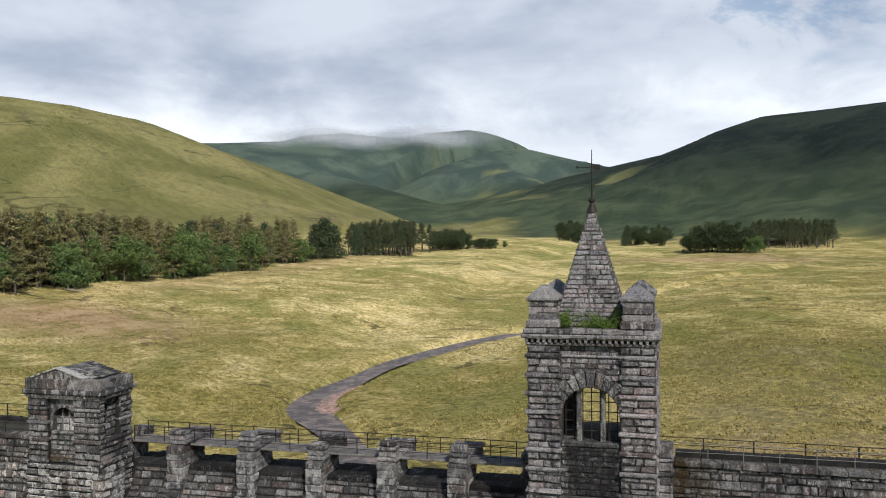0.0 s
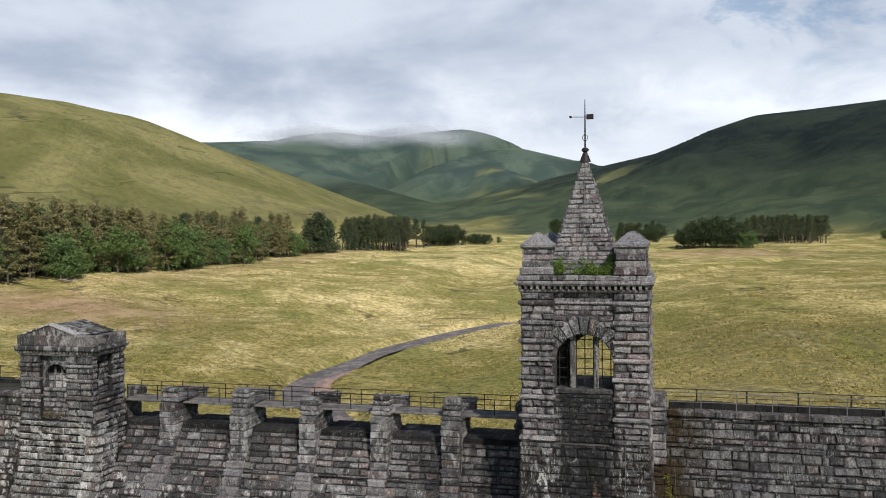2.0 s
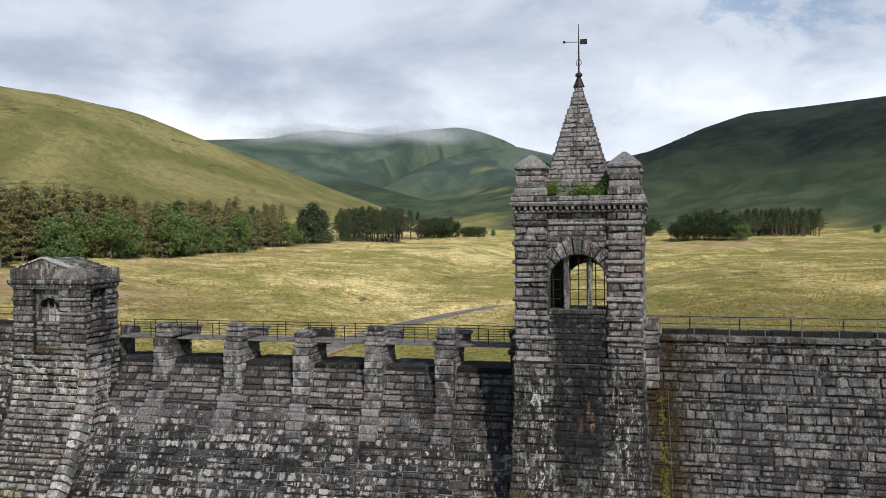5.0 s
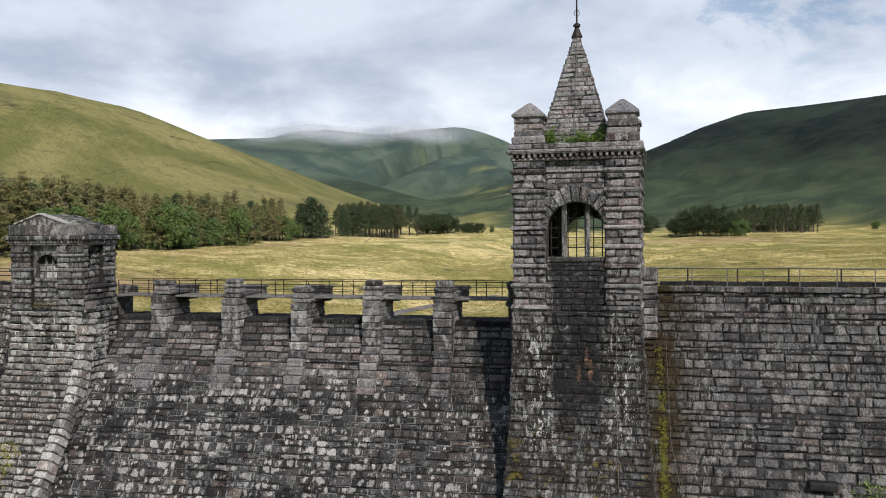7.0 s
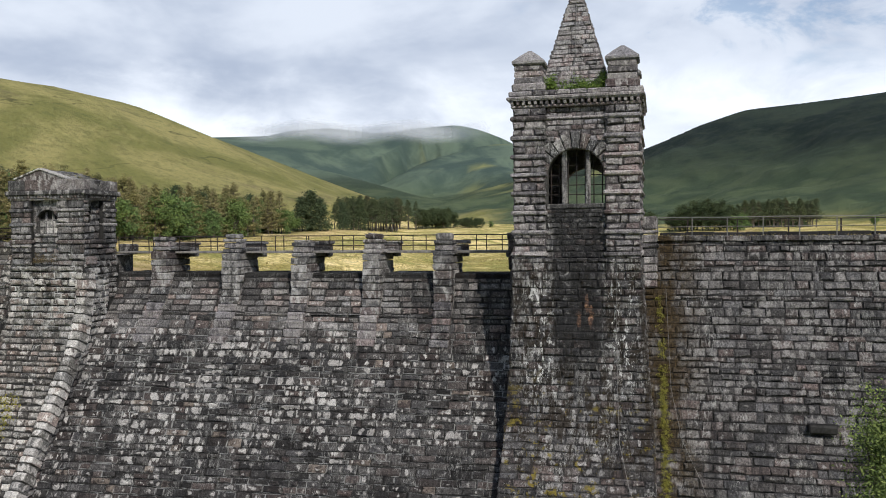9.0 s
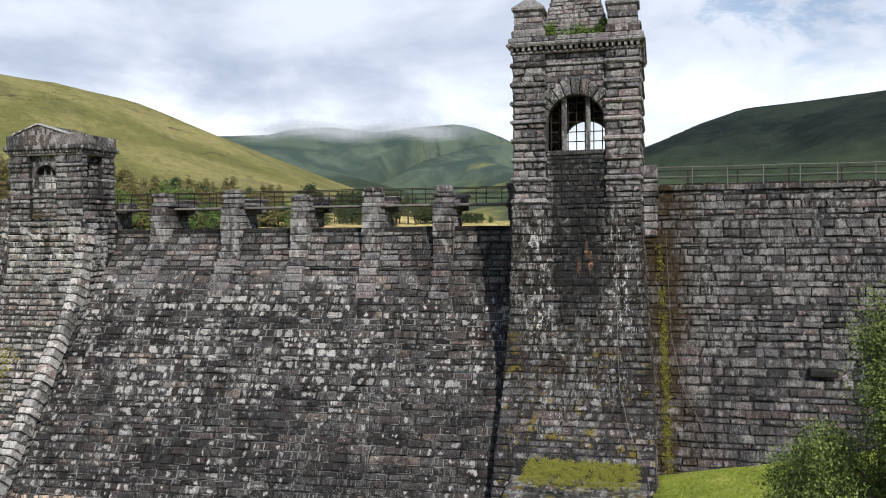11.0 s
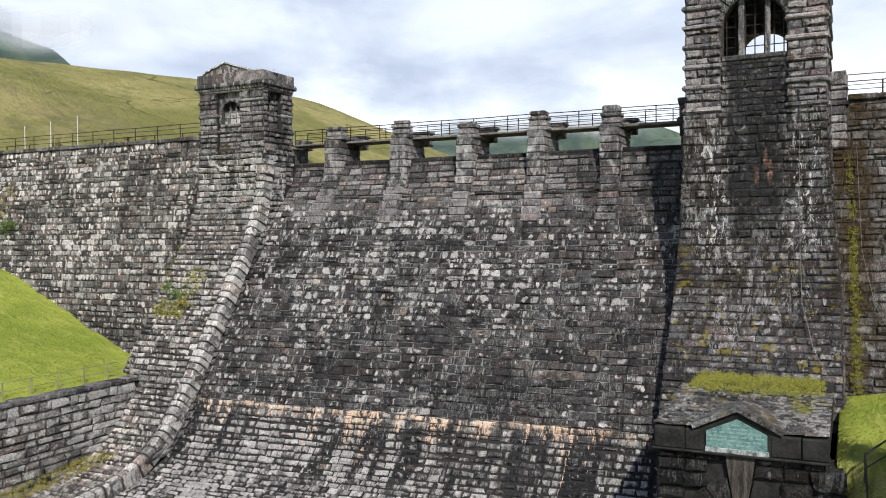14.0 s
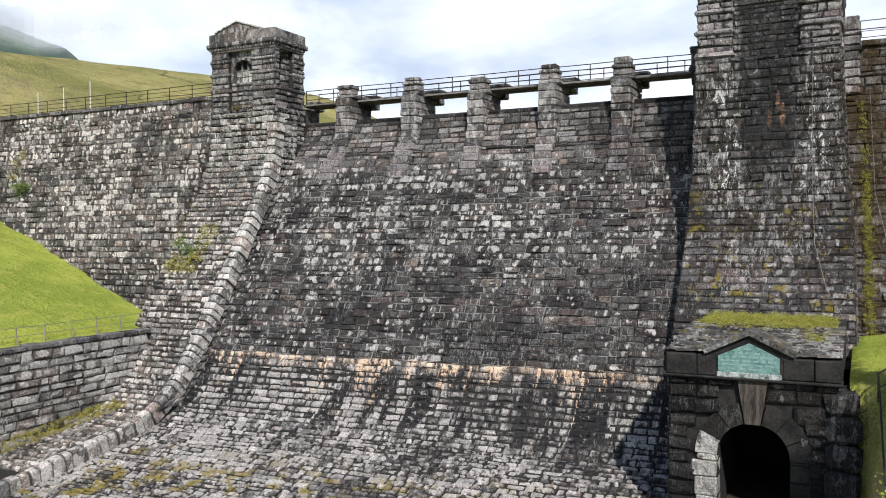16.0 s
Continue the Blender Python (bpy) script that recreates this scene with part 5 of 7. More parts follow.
def make_turret():
    t = thing("turret", "small square stone turret with dentil cornice and low gabled roof", "turret")
    part("pier_core", Geo().box((U0 + 0.06, UF + 0.08, 22), (-40.63, 0.2, 28.5), 0.02), M["mortar"], t)
    part("pier_core", Geo().box((-38.46, UF + 0.08, 22), (U1 - 0.06, -0.3, 28.5), 0.02), M["mortar"], t)
    part("pier_core", Geo().box((-38.2, 1.35, 22), (U1 - 0.06, UB - 0.06, 28.5), 0.02), M["mortar"], t)
    part("back_wall", Geo().box((U0 + 0.06, UB - 0.6, 22), (-38.2, UB - 0.06, 28.5), 0.02), M["turret"], t)
    part("side_wall", Geo().box((U0 + 0.06, 0.2, 22), (U0 + 0.7, UB - 0.6, 28.5), 0.02), M["turret"], t)
    part("niche_wall", Geo().box((-40.7, UF + 0.36, 22), (-38.4, UF + 1.0, 26.1), 0.03), M["turret"], t)
    part("window_wall", arch_plate(-40.65, -38.44, 26.1, 28.5, -39.5, 0.88, 26.95, UF + 0.30, UF + 0.75, 14), M["turret"], t)
    part("window_back", Geo().box((-40.4, UF + 0.74, 25.9), (-38.5, UF + 0.9, 27.9), 0.02), M["mortar"], t)
    for k in range(3):
        for z0, z1 in ((26.14, 26.55), (26.61, 27.02)):
            part("window_light", Geo().box((-40.34 + 0.56 * k, UF + 0.58, z0), (-39.84 + 0.56 * k, UF + 0.75, z1), 0.02), M["coping"], t, "pale blocked window light")
    for u in (-39.81, -39.25):
        part("mullion", Geo().box((u - 0.035, UF + 0.54, 26.1), (u + 0.035, UF + 0.72, 27.65), 0.012), M["turret"], t)
    part("transom", Geo().box((-40.36, UF + 0.54, 27.02), (-38.64, UF + 0.73, 27.12), 0.02), M["turret"], t)
    part("window_sill", Geo().box((-40.5, UF + 0.20, 25.92), (-38.55, UF + 0.8, 26.12), 0.05, 0.02), M["turret"], t)
    n = 7
    for k in range(n):
        a0, a1 = math.pi * k / n + 0.02, math.pi * (k + 1) / n - 0.02
        pts = [[(-39.5 - r * math.cos(a), y, 26.95 + r * math.sin(a)) for r, a in ((0.88, a0), (1.06, a0), (1.06, a1), (0.88, a1))] for y in (UF + 0.5, UF + 0.26)]
        part("voussoir", Geo().loft(pts), M["turret"], t)
    # ledges
    for z, h in ((25.55, 0.14), (26.75, 0.12), (27.75, 0.12)):
        for a, b in ((U0 - 0.1, -40.55), (-38.55, U1 + 0.1)):
            part("ledge", Geo().box((a, UF - 0.12, z - h), (b, UF + 0.5, z + h), 0.06, 0.02), M["turret"], t)
        part("ledge", Geo().box((U1 - 0.4, UF + 0.3, z - h), (U1 + 0.1, -0.25, z + h), 0.06, 0.02), M["turret"], t)
        part("ledge", Geo().box((U1 - 0.4, 1.35, z - h), (U1 + 0.1, UB + 0.08, z + h), 0.06, 0.02), M["turret"], t)
    part("lintel", Geo().box((U1 - 0.9, -0.3, 28.0), (U1 - 0.40, 1.36, 28.5), 0.05, 0.02), M["turret"], t)
    part("jamb_core", Geo().box((U1 - 1.0, 0.50, 22), (U1 - 0.42, 1.4, 28.45), 0.02), M["mortar"], t)
    part("threshold", Geo().box((U1 - 0.6, -0.32, 22), (U1 - 0.06, 0.44, 25.5), 0.03), M["mortar"], t)
    part("ledge", Geo().box((U1 - 0.4, -0.3, 25.41), (U1 + 0.14, 1.4, 25.69), 0.06, 0.02), M["turret"], t)
    part("corbel", Geo().box((U1 - 0.5, -0.72, 23.9), (U1 + 0.2, 0.4, 24.5), 0.12, 0.03), M["turret"], t, "rounded corbel block under the doorway")
    # cornice, parapet, roof
    part("cornice_bed", Geo().box((U0 - 0.05, UF - 0.05, 28.45), (U1 + 0.05, UB + 0.05, 28.58), 0.03, 0.01), M["turret"], t)
    u = U0 - 0.08
    while u < U1:
        part("dentil", Geo().box((u, UF - 0.2, 28.58), (u + 0.13, UF + 0.2, 28.76), 0.02, 0.006), M["turret"], t)
        u += 0.27
    y = UF + 0.1
    while y < UB:
        part("dentil", Geo().box((U1 - 0.2, y, 28.58), (U1 + 0.2, y + 0.13, 28.76), 0.02, 0.006), M["turret"], t)
        y += 0.27
    part("frieze", Geo().box((U0 + 0.05, UF + 0.08, 28.55), (U1 - 0.05, UB - 0.05, 28.8), 0.02), M["mortar"], t)
    part("cornice", Geo().box((U0 - 0.3, UF - 0.3, 28.76), (U1 + 0.3, UB + 0.3, 29.12), 0.10, 0.03), M["turret"], t)
    for a, b in ((-42.4, -41.0), (-41.0, -38.4), (-38.4, -36.2)):
        part("parapet_stone", Geo().box((a + 0.01, UF - 0.1, 29.12), (b - 0.01, UF + 0.6, 29.88), 0.05, 0.02), M["turret"], t)
    for a, b in ((UF + 0.61, 0.9), (0.91, 2.0), (2.01, UB + 0.12)):
        part("parapet_stone", Geo().box((-36.9, a, 29.12), (-36.2, b, 29.84), 0.05, 0.02), M["turret"], t)
        part("parapet_stone", Geo().box((-42.4, a, 29.12), (-41.8, b, 29.84), 0.05, 0.02), M["turret"], t)
    part("pediment", Geo().loft([[(-41.7, y, 29.8), (-37.7, y, 29.8), (-37.7, y, 29.92), (-39.75, y, 30.58), (-41.7, y, 29.92)] for y in (UF - 0.06, UF + 0.7)]), M["turret"], t, "low pediment block")
    for e in (-41.85, -37.55):
        sec = [(e, 29.90), (-39.75, 30.60), (-39.75, 30.70), (e, 30.0)]
        part("raking_coping", Geo().loft([[(a, y, c) for a, c in sec] for y in (UF - 0.14, UF + 0.5)]), M["coping"], t, "pale raking coping")
    # roof slabs in courses up to the ridge
    for e, side in ((-42.0, -1), (-37.2, 1)):
        for k in range(4):
            y = UF + 0.5
            while y < UB + 0.1:
                w = min(rng.uniform(0.6, 1.1), UB + 0.12 - y)
                f0, f1 = k / 4, (k + 1.15) / 4
                x0, x1 = e + (-39.75 - e) * f0, e + (-39.75 - e) * min(1, f1)
                z0, z1 = 29.78 + 0.78 * f0 + 0.05, 29.78 + 0.78 * min(1, f1)
                q = [(x0, y + 0.01, z0 + rng.uniform(0, 0.03)), (x1, y + 0.01, z1), (x1, y + w - 0.01, z1), (x0, y + w - 0.01, z0 + rng.uniform(0, 0.03))]
                part("roof_slab", Geo().loft([q, [(a, b, c + 0.06) for a, b, c in q]]), M["slate"], t)
                y += w
    part("roof_bed", Geo().loft([[(-42.0, y, 29.72), (-39.75, y, 30.5), (-37.0, y, 29.72), (-39.75, y, 29.3)] for y in (UF + 0.45, UB + 0.05)]), M["mortar"], t)
    return t


turret = make_turret()
buttress_at = lambda u, h: np.array((u, *BUTTRESS.at(h)))
buttress = body("buttress", buttress_at, -42.35, -36.3, 0.0, BUTTRESS.h_at(23.9), 3.0, "sloping masonry buttress under the turret, tufted with weeds", 4, 90)


def along(profile, h, u, out=0.0):
    """Place, up-slope way and outward way on a sloping profile."""
    a, b = np.array(profile.at(h - 0.05)), np.array(profile.at(h + 0.05))
    d = (b - a) / np.linalg.norm(b - a)
    p = np.array(profile.at(h))
    up, nrm = Vector((0, d[0], d[1])), Vector((0, -d[1], d[0]))
    return Vector((u, p[0], p[1])) + nrm * out, up, nrm


def frame_at(p, up, nrm):
    """A matrix with X along the dam, Y up the slope and Z outward."""
    x = up.cross(nrm).normalized()
    m = Matrix.Identity(4)
    for k in range(3):
        m[k][0], m[k][1], m[k][2], m[k][3] = x[k], up[k], nrm[k], p[k]
    return m


rib = thing("rib_coping", "curving kerb of big rounded pale coping stones beside the spillway", "coping")
h = 0.3
while BUTTRESS.at(h)[1] < 23.4:
    steep = along(BUTTRESS, h, 0)[1].z
    step = rng.uniform(0.45, 0.95) if steep < 0.6 else rng.uniform(0.42, 0.72)
    p, up, nrm = along(BUTTRESS, h + step / 2, -36.5 + rng.uniform(-0.03, 0.03))
    wide = rng.uniform(0.31, 0.38) if steep < 0.6 else rng.uniform(0.36, 0.46)
    m = frame_at(p, up, nrm)
    g = Geo()
    prof = [(-1.0, 0.0), (-0.98, 0.55), (-0.6, 0.95), (0.0, 1.05), (0.6, 0.95), (0.98, 0.55), (1.0, 0.0), (1.0, -1.9), (-1.0, -1.9)]
    j = rng.uniform(0.9, 1.1)
    rings = []
    for s, k in ((-0.5, 0.72), (-0.43, 0.92), (-0.28, 1.0), (0.28, 1.0), (0.43, 0.92), (0.5, 0.72)):
        rings.append([m @ Vector((a * wide * (k if c > 0 else 1) * j, s * (step - 0.045), (c * 0.20 * k * j if c > 0 else c * 0.45))) for a, c in prof])
    g.loft(rings)
    g.rim = [v for v in (0.55, 0.25, -0.15, -0.15, 0.25, 0.55) for _ in range(9)]
    part("coping_stone", g, M["coping"], rib)
    h += step

# ---- wing wall of the stilling basin, with lawn fence ----
wing = tagged(part("wing_wall", Geo().box((-41.2, -40, 1.0), (-40.45, -9.0, 8.35), 0.02), M["mortar"]), "vertical grey masonry wing wall beside the basin", "wall", kind="structure")
v = -40.0
while v < -9.3:
    w = rng.uniform(0.9, 1.6)
    part("coping_stone", Geo().box((-41.25, v + 0.01, 8.33), (-40.30, min(v + w, -9.2) - 0.01, 8.62 + rng.uniform(-0.03, 0.03)), 0.05, 0.02), M["wall"], wing)
    v += w
fence = thing("post_fence", "thin weathered post and wire fence on the grass", "fence")
tops = []
for k in range(13):
    v = -31.5 + 1.9 * k
    z = float(height(-41.6, v)) + 0.05
    part("post", Geo().box((-41.64, v - 0.035, z - 0.2), (-41.57, v + 0.035, z + 1.0), 0.015, 0.006), M["wood"], fence)
    tops.append((-41.61, v, z))
for k in (0.45, 0.95):
    part("wire", Geo().tube([(a, b, c + k) for a, b, c in tops], 0.018, 4), M["galv"], fence)
# basin floor of stone setts, half overgrown
apron = tagged(part("basin_floor", Geo().box((-36.2, -60, 0.6), (8.0, -24, 1.72), 0.05), M["spill"]), "wet stone basin floor with moss", "basin floor", kind="structure")

# ---- outlet house at the tower's foot ----
PU0, PU1, PF, PB = -5.2, 1.22, -15.1, -6.0


def make_outlet():
    o = thing("outlet_house", "low dark stone outlet house with tunnel arch and verdigris plaque", "outlet house")
    cu, r, zs = -1.9, 1.39, 5.78
    part("front_wall", arch_plate(PU0 + 0.1, PU1 - 0.1, 1.0, 9.0, cu, r, zs, PF + 0.12, PF + 1.0, 16), M["mortar"], o)
    part("side_wall", Geo().box((PU0 + 0.1, PF + 1.0, 1.0), (cu - r - 0.02, PB, 9.0), 0.02), M["mortar"], o)
    part("side_wall", Geo().box((cu + r + 0.02, PF + 1.0, 1.0), (PU1 - 0.1, PB, 9.0), 0.02), M["mortar"], o)
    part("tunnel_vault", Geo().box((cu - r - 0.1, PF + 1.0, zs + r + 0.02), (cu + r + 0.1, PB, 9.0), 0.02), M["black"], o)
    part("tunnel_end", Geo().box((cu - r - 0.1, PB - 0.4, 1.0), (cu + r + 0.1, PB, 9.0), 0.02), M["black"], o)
    part("tunnel_floor", Geo().box((cu - r, PF - 0.5, 1.0), (cu + r, PB - 0.4, 3.3), 0.02), M["silt"], o, "dark brown silted tunnel floor")
    # arch stones with a tall keystone
    n = 7
    for k in range(n):
        a0, a1 = math.pi * k / n + 0.012, math.pi * (k + 1) / n - 0.012
        out = r + (0.85 if k != n // 2 else 1.75)
        # pale left stones and dark right ones paint in the bank tree's shade
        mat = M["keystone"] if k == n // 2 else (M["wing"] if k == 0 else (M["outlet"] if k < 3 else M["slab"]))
        sp = [(r, a0), (out, a0), (out, a1), (r, a1)]
        if k == n // 2:
            pts0 = [(cu - r * math.cos(a0), zs + r * math.sin(a0)), (cu - 0.58, 8.93), (cu + 0.58, 8.93), (cu - r * math.cos(a1), zs + r * math.sin(a1))]
        else:
            arc = [a0 + (a1 - a0) * i / 5 for i in range(6)]
            pts0 = [(cu - r * math.cos(a), zs + r * math.sin(a)) for a in arc] + [(cu - out * math.cos(a), zs + out * math.sin(a)) for a in arc[::-1]]
        part("arch_stone", Geo().loft([[(a, y, c) for a, c in pts0] for y in (PF + 0.3, PF - 0.06 - (0.07 if k == n // 2 else 0.0))]), mat, o)
    for s in (-1, 1):
        z = 2.0
        while z < zs - 0.05:
            c = min(rng.uniform(0.6, 0.85), zs - z)
            a, b = sorted((cu + s * r, cu + s * (r + rng.uniform(0.6, 1.0))))
            # left jamb pale as lit, right jamb dark as in tree shade
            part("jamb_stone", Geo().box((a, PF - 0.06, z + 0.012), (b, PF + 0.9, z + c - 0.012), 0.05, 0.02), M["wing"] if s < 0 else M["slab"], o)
            z += c
    # lintel band, gable and plaque
    for a, b in ((PU0 - 0.12, -4.05), (-4.05, -3.3), (-0.78, 0.35), (0.35, PU1 + 0.10)):
        part("lintel_slab", Geo().box((a + 0.01, PF - 0.18, 9.0), (b - 0.01, PF + 1.0, 9.86), 0.05, 0.012), M["slab"], o, "damp dressed slab, darkened as in tree shade")
    part("drip_course", Geo().box((PU0 - 0.2, PF - 0.28, 8.9), (PU1 + 0.16, PF + 0.9, 9.0), 0.03, 0.01), M["slab"], o)
    gable = [(-3.62, 9.86), (-3.3, 9.0), (-0.78, 9.0), (-0.46, 9.86), (-0.46, 10.05), (-2.02, 10.82), (-3.62, 10.05)]
    part("gable", Geo().loft([[(a, y, c) for a, c in gable] for y in (PF - 0.15, PF + 0.9)]), M["slab"], o)
    for s in (-1, 1):
        ends = [(-2.02, 10.72), (-2.02, 10.92), (-2.02 + s * 1.78, 10.08), (-2.02 + s * 1.70, 9.90)]
        part("gable_coping", Geo().loft([[(a, y, c) for a, c in ends] for y in (PF - 0.30, PF + 1.0)]), M["slate"], o, "pale raking coping")
    plate = [(-3.2, 9.22), (-0.88, 9.22), (-0.88, 9.85), (-2.02, 10.40), (-3.2, 9.85)]
    pl = part("plaque", Geo().loft([[(a, y, c) for a, c in plate] for y in (PF - 0.24, PF - 0.14)]), M["copper"], o, "green verdigris plaque with worn unreadable lettering")
    # lettering too worn to read
    lr = np.random.default_rng(41)
    for z, a, b in ((10.16, -2.25, -1.80), (10.0, -2.55, -1.5), (9.84, -2.95, -1.1), (9.68, -3.1, -1.0), (9.52, -3.05, -1.05), (9.36, -2.8, -1.3)):
        x = a
        while x < b - 0.08:
            w = min(lr.uniform(0.10, 0.34), b - x)
            part("worn_word", Geo().box((x, PF - 0.252, z - 0.03), (x + w, PF - 0.236, z + lr.uniform(0.02, 0.04)), 0.004), M["letter"], pl)
            x += w + lr.uniform(0.06, 0.12)
    part("plaque_ledge", Geo().box((-3.25, PF - 0.25, 9.01), (-0.82, PF - 0.12, 9.22), 0.02, 0.012), M["whitewash"], o, "chipped white strip")
    # roof of overlapping slates
    part("roof_bed", Geo().loft([[(PU0 - 0.1, y, 8.8), (PU1 + 0.1, y, 8.8), (PU1 + 0.1, y, z), (PU0 - 0.1, y, z)] for y, z in ((PF + 0.1, 9.86), (-8.6, 10.45), (-5.6, 10.55))]), M["mortar"], o)
    y = PF + 0.0
    while y < -9.3:
        u = PU0 - 0.12 - rng.uniform(0, 0.5)
        z = float(np.interp(y, [PF, -8.6], [9.93, 10.52]))
        while u < PU1 + 0.1:
            w = rng.uniform(0.4, 1.3)
            a, b = max(u, PU0 - 0.14), min(u + w, PU1 + 0.14)
            if b - a > 0.1 and not (y < PF + 1.0 and -3.6 < (a + b) / 2 < -0.5):
                tilt, lift = rng.uniform(-0.03, 0.03), rng.uniform(0.0, 0.05)
                q = [(a + 0.01, y + rng.uniform(-0.14, 0.12), z + lift + tilt), (b - 0.01, y + rng.uniform(-0.14, 0.12), z + lift - tilt), (b - 0.01, y + 0.75, z - 0.01), (a + 0.01, y + 0.75, z - 0.01)]
                part("roof_slab", Geo().loft([q, [(p[0], p[1], p[2] + rng.uniform(0.05, 0.08)) for p in q]]), M["slate"], o)
            u += w
        y += 0.36
    # gabled slabs running back from the front
    for s in (-1, 1):
        q = [(-2.02, PF - 0.1, 10.86), (-2.02 + s * 1.8, PF - 0.1, 10.02), (-2.02 + s * 1.0, PF + 2.6, 10.22), (-2.02, PF + 3.2, 10.52)]
        part("roof_slab", Geo().loft([q, [(p[0], p[1], p[2] + 0.08) for p in q]]), M["slate"], o)
    # stepped abutment stones
    z = 1.2
    while z < 8.5:
        c = rng.uniform(1.0, 1.35)
        part("abutment_stone", Geo().box((0.75, PF - 0.35 + rng.uniform(-0.1, 0.1), z), (1.98 + rng.uniform(-0.1, 0.12), PF + 2.2, min(z + c, 8.65) - 0.03), 0.2, 0.05), M["outlet"], o, "rounded abutment block")
        z += c
    return o


outlet = make_outlet()
# cable hanging down the tower
cable = thing("hanging_cable", "thin pale cable hanging down the tower to the grass", "cable")
pts = [(-0.38, TF - 0.2, 24.6), (-0.4, -1.95, 20.5), (-0.35, -2.2, 17.0), (-0.2, -3.4, 14.2), (0.4, -4.9, 12.0), (1.2, -5.9, 10.6), (1.45, -6.6, 9.6)]
part("cable_run", Geo().tube(pts, 0.016, 5), M["galv"], cable)
cable = thing("hanging_cable", "thin pale cable lying against the dam wall", "cable")
pts = [(2.35, 2.2, 22.5), (2.6, 0.0, 16.8), (3.2, -1.1, 14.0), (4.2, -2.1, 12.0), (5.0, -3.4, 9.9)]
part("cable_run", Geo().tube([(a, b - 0.15, c) for a, b, c in pts], 0.012, 5), M["galv"], cable)
# handrail beside the outlet path
hr = thing("handrail", "weathered dark metal handrail beside the outlet path", "handrail")
for x, y, top in ((2.56, -15.54, 9.58), (3.61, -13.5, 10.02)):
    part("post", Geo().tube([(x, y, float(height(x, y)) - 0.2), (x, y, top)], 0.04, 6), M["iron"], hr)
part("rail", Geo().tube([(2.56, -15.54, 9.56), (3.61, -13.5, 9.92)], 0.04, 6), M["iron"], hr)
part("rail", Geo().tube([(2.56, -15.54, 9.02), (3.61, -13.5, 9.32)], 0.028, 6), M["iron"], hr)
part("rail", Geo().tube([(2.56, -15.54, 9.56), (2.68, -21.0, 6.9)], 0.04, 6), M["iron"], hr)
# stone spout in the east wall
spout = thing("drain_spout", "dark wet stone drain spout jutting from the dam wall", "drain spout")
part("spout_block", Geo().box((9.9, -1.25, 14.75), (11.4, 0.2, 15.2), 0.07, 0.03), M["slab"], spout)
# tall marker posts on the west dam top
for u, z in ((-66.4, 28.0), (-63.0, 28.2), (-59.6, 28.5)):
    p = thing("marker_post", "slim pale post standing on the dam top", "post", "posts on the dam top")
    part("pole", Geo().tube([(u, 3.0, 25.2), (u, 3.0, z)], [0.045, 0.03], 6), M["pale_post"], p)

# ---- plants ----


def leaf_cards(g, centres, sizes, count, r, flat_up=0.0):
    """Clumps of small leaf triangles round each centre."""
    C = np.repeat(np.asarray(centres, float), count, axis=0)
    S = np.repeat(np.asarray(sizes, float), count)
    P = C + r.normal(0, 0.42, C.shape) * S[:, None] * np.array((1, 1, 0.75 if not flat_up else 0.35))
    L = S * r.uniform(0.17, 0.34, len(S)) * (1.25 if flat_up else 1.0)
    a = r.normal(0, 1, C.shape)
    a[:, 2] *= 1 - flat_up
    a /= np.linalg.norm(a, axis=1)[:, None]
    b = np.cross(a, r.normal(0, 1, C.shape))
    b /= np.linalg.norm(b, axis=1)[:, None]
    tri = np.stack([P - a * L[:, None] * 0.6, P + a * L[:, None] * 0.6 + b * L[:, None] * 0.15, P + b * L[:, None] * 0.75], 1).reshape(-1, 3)
    n = len(P)
    g.add(tri, [(3 * i, 3 * i + 1, 3 * i + 2) for i in range(n)])


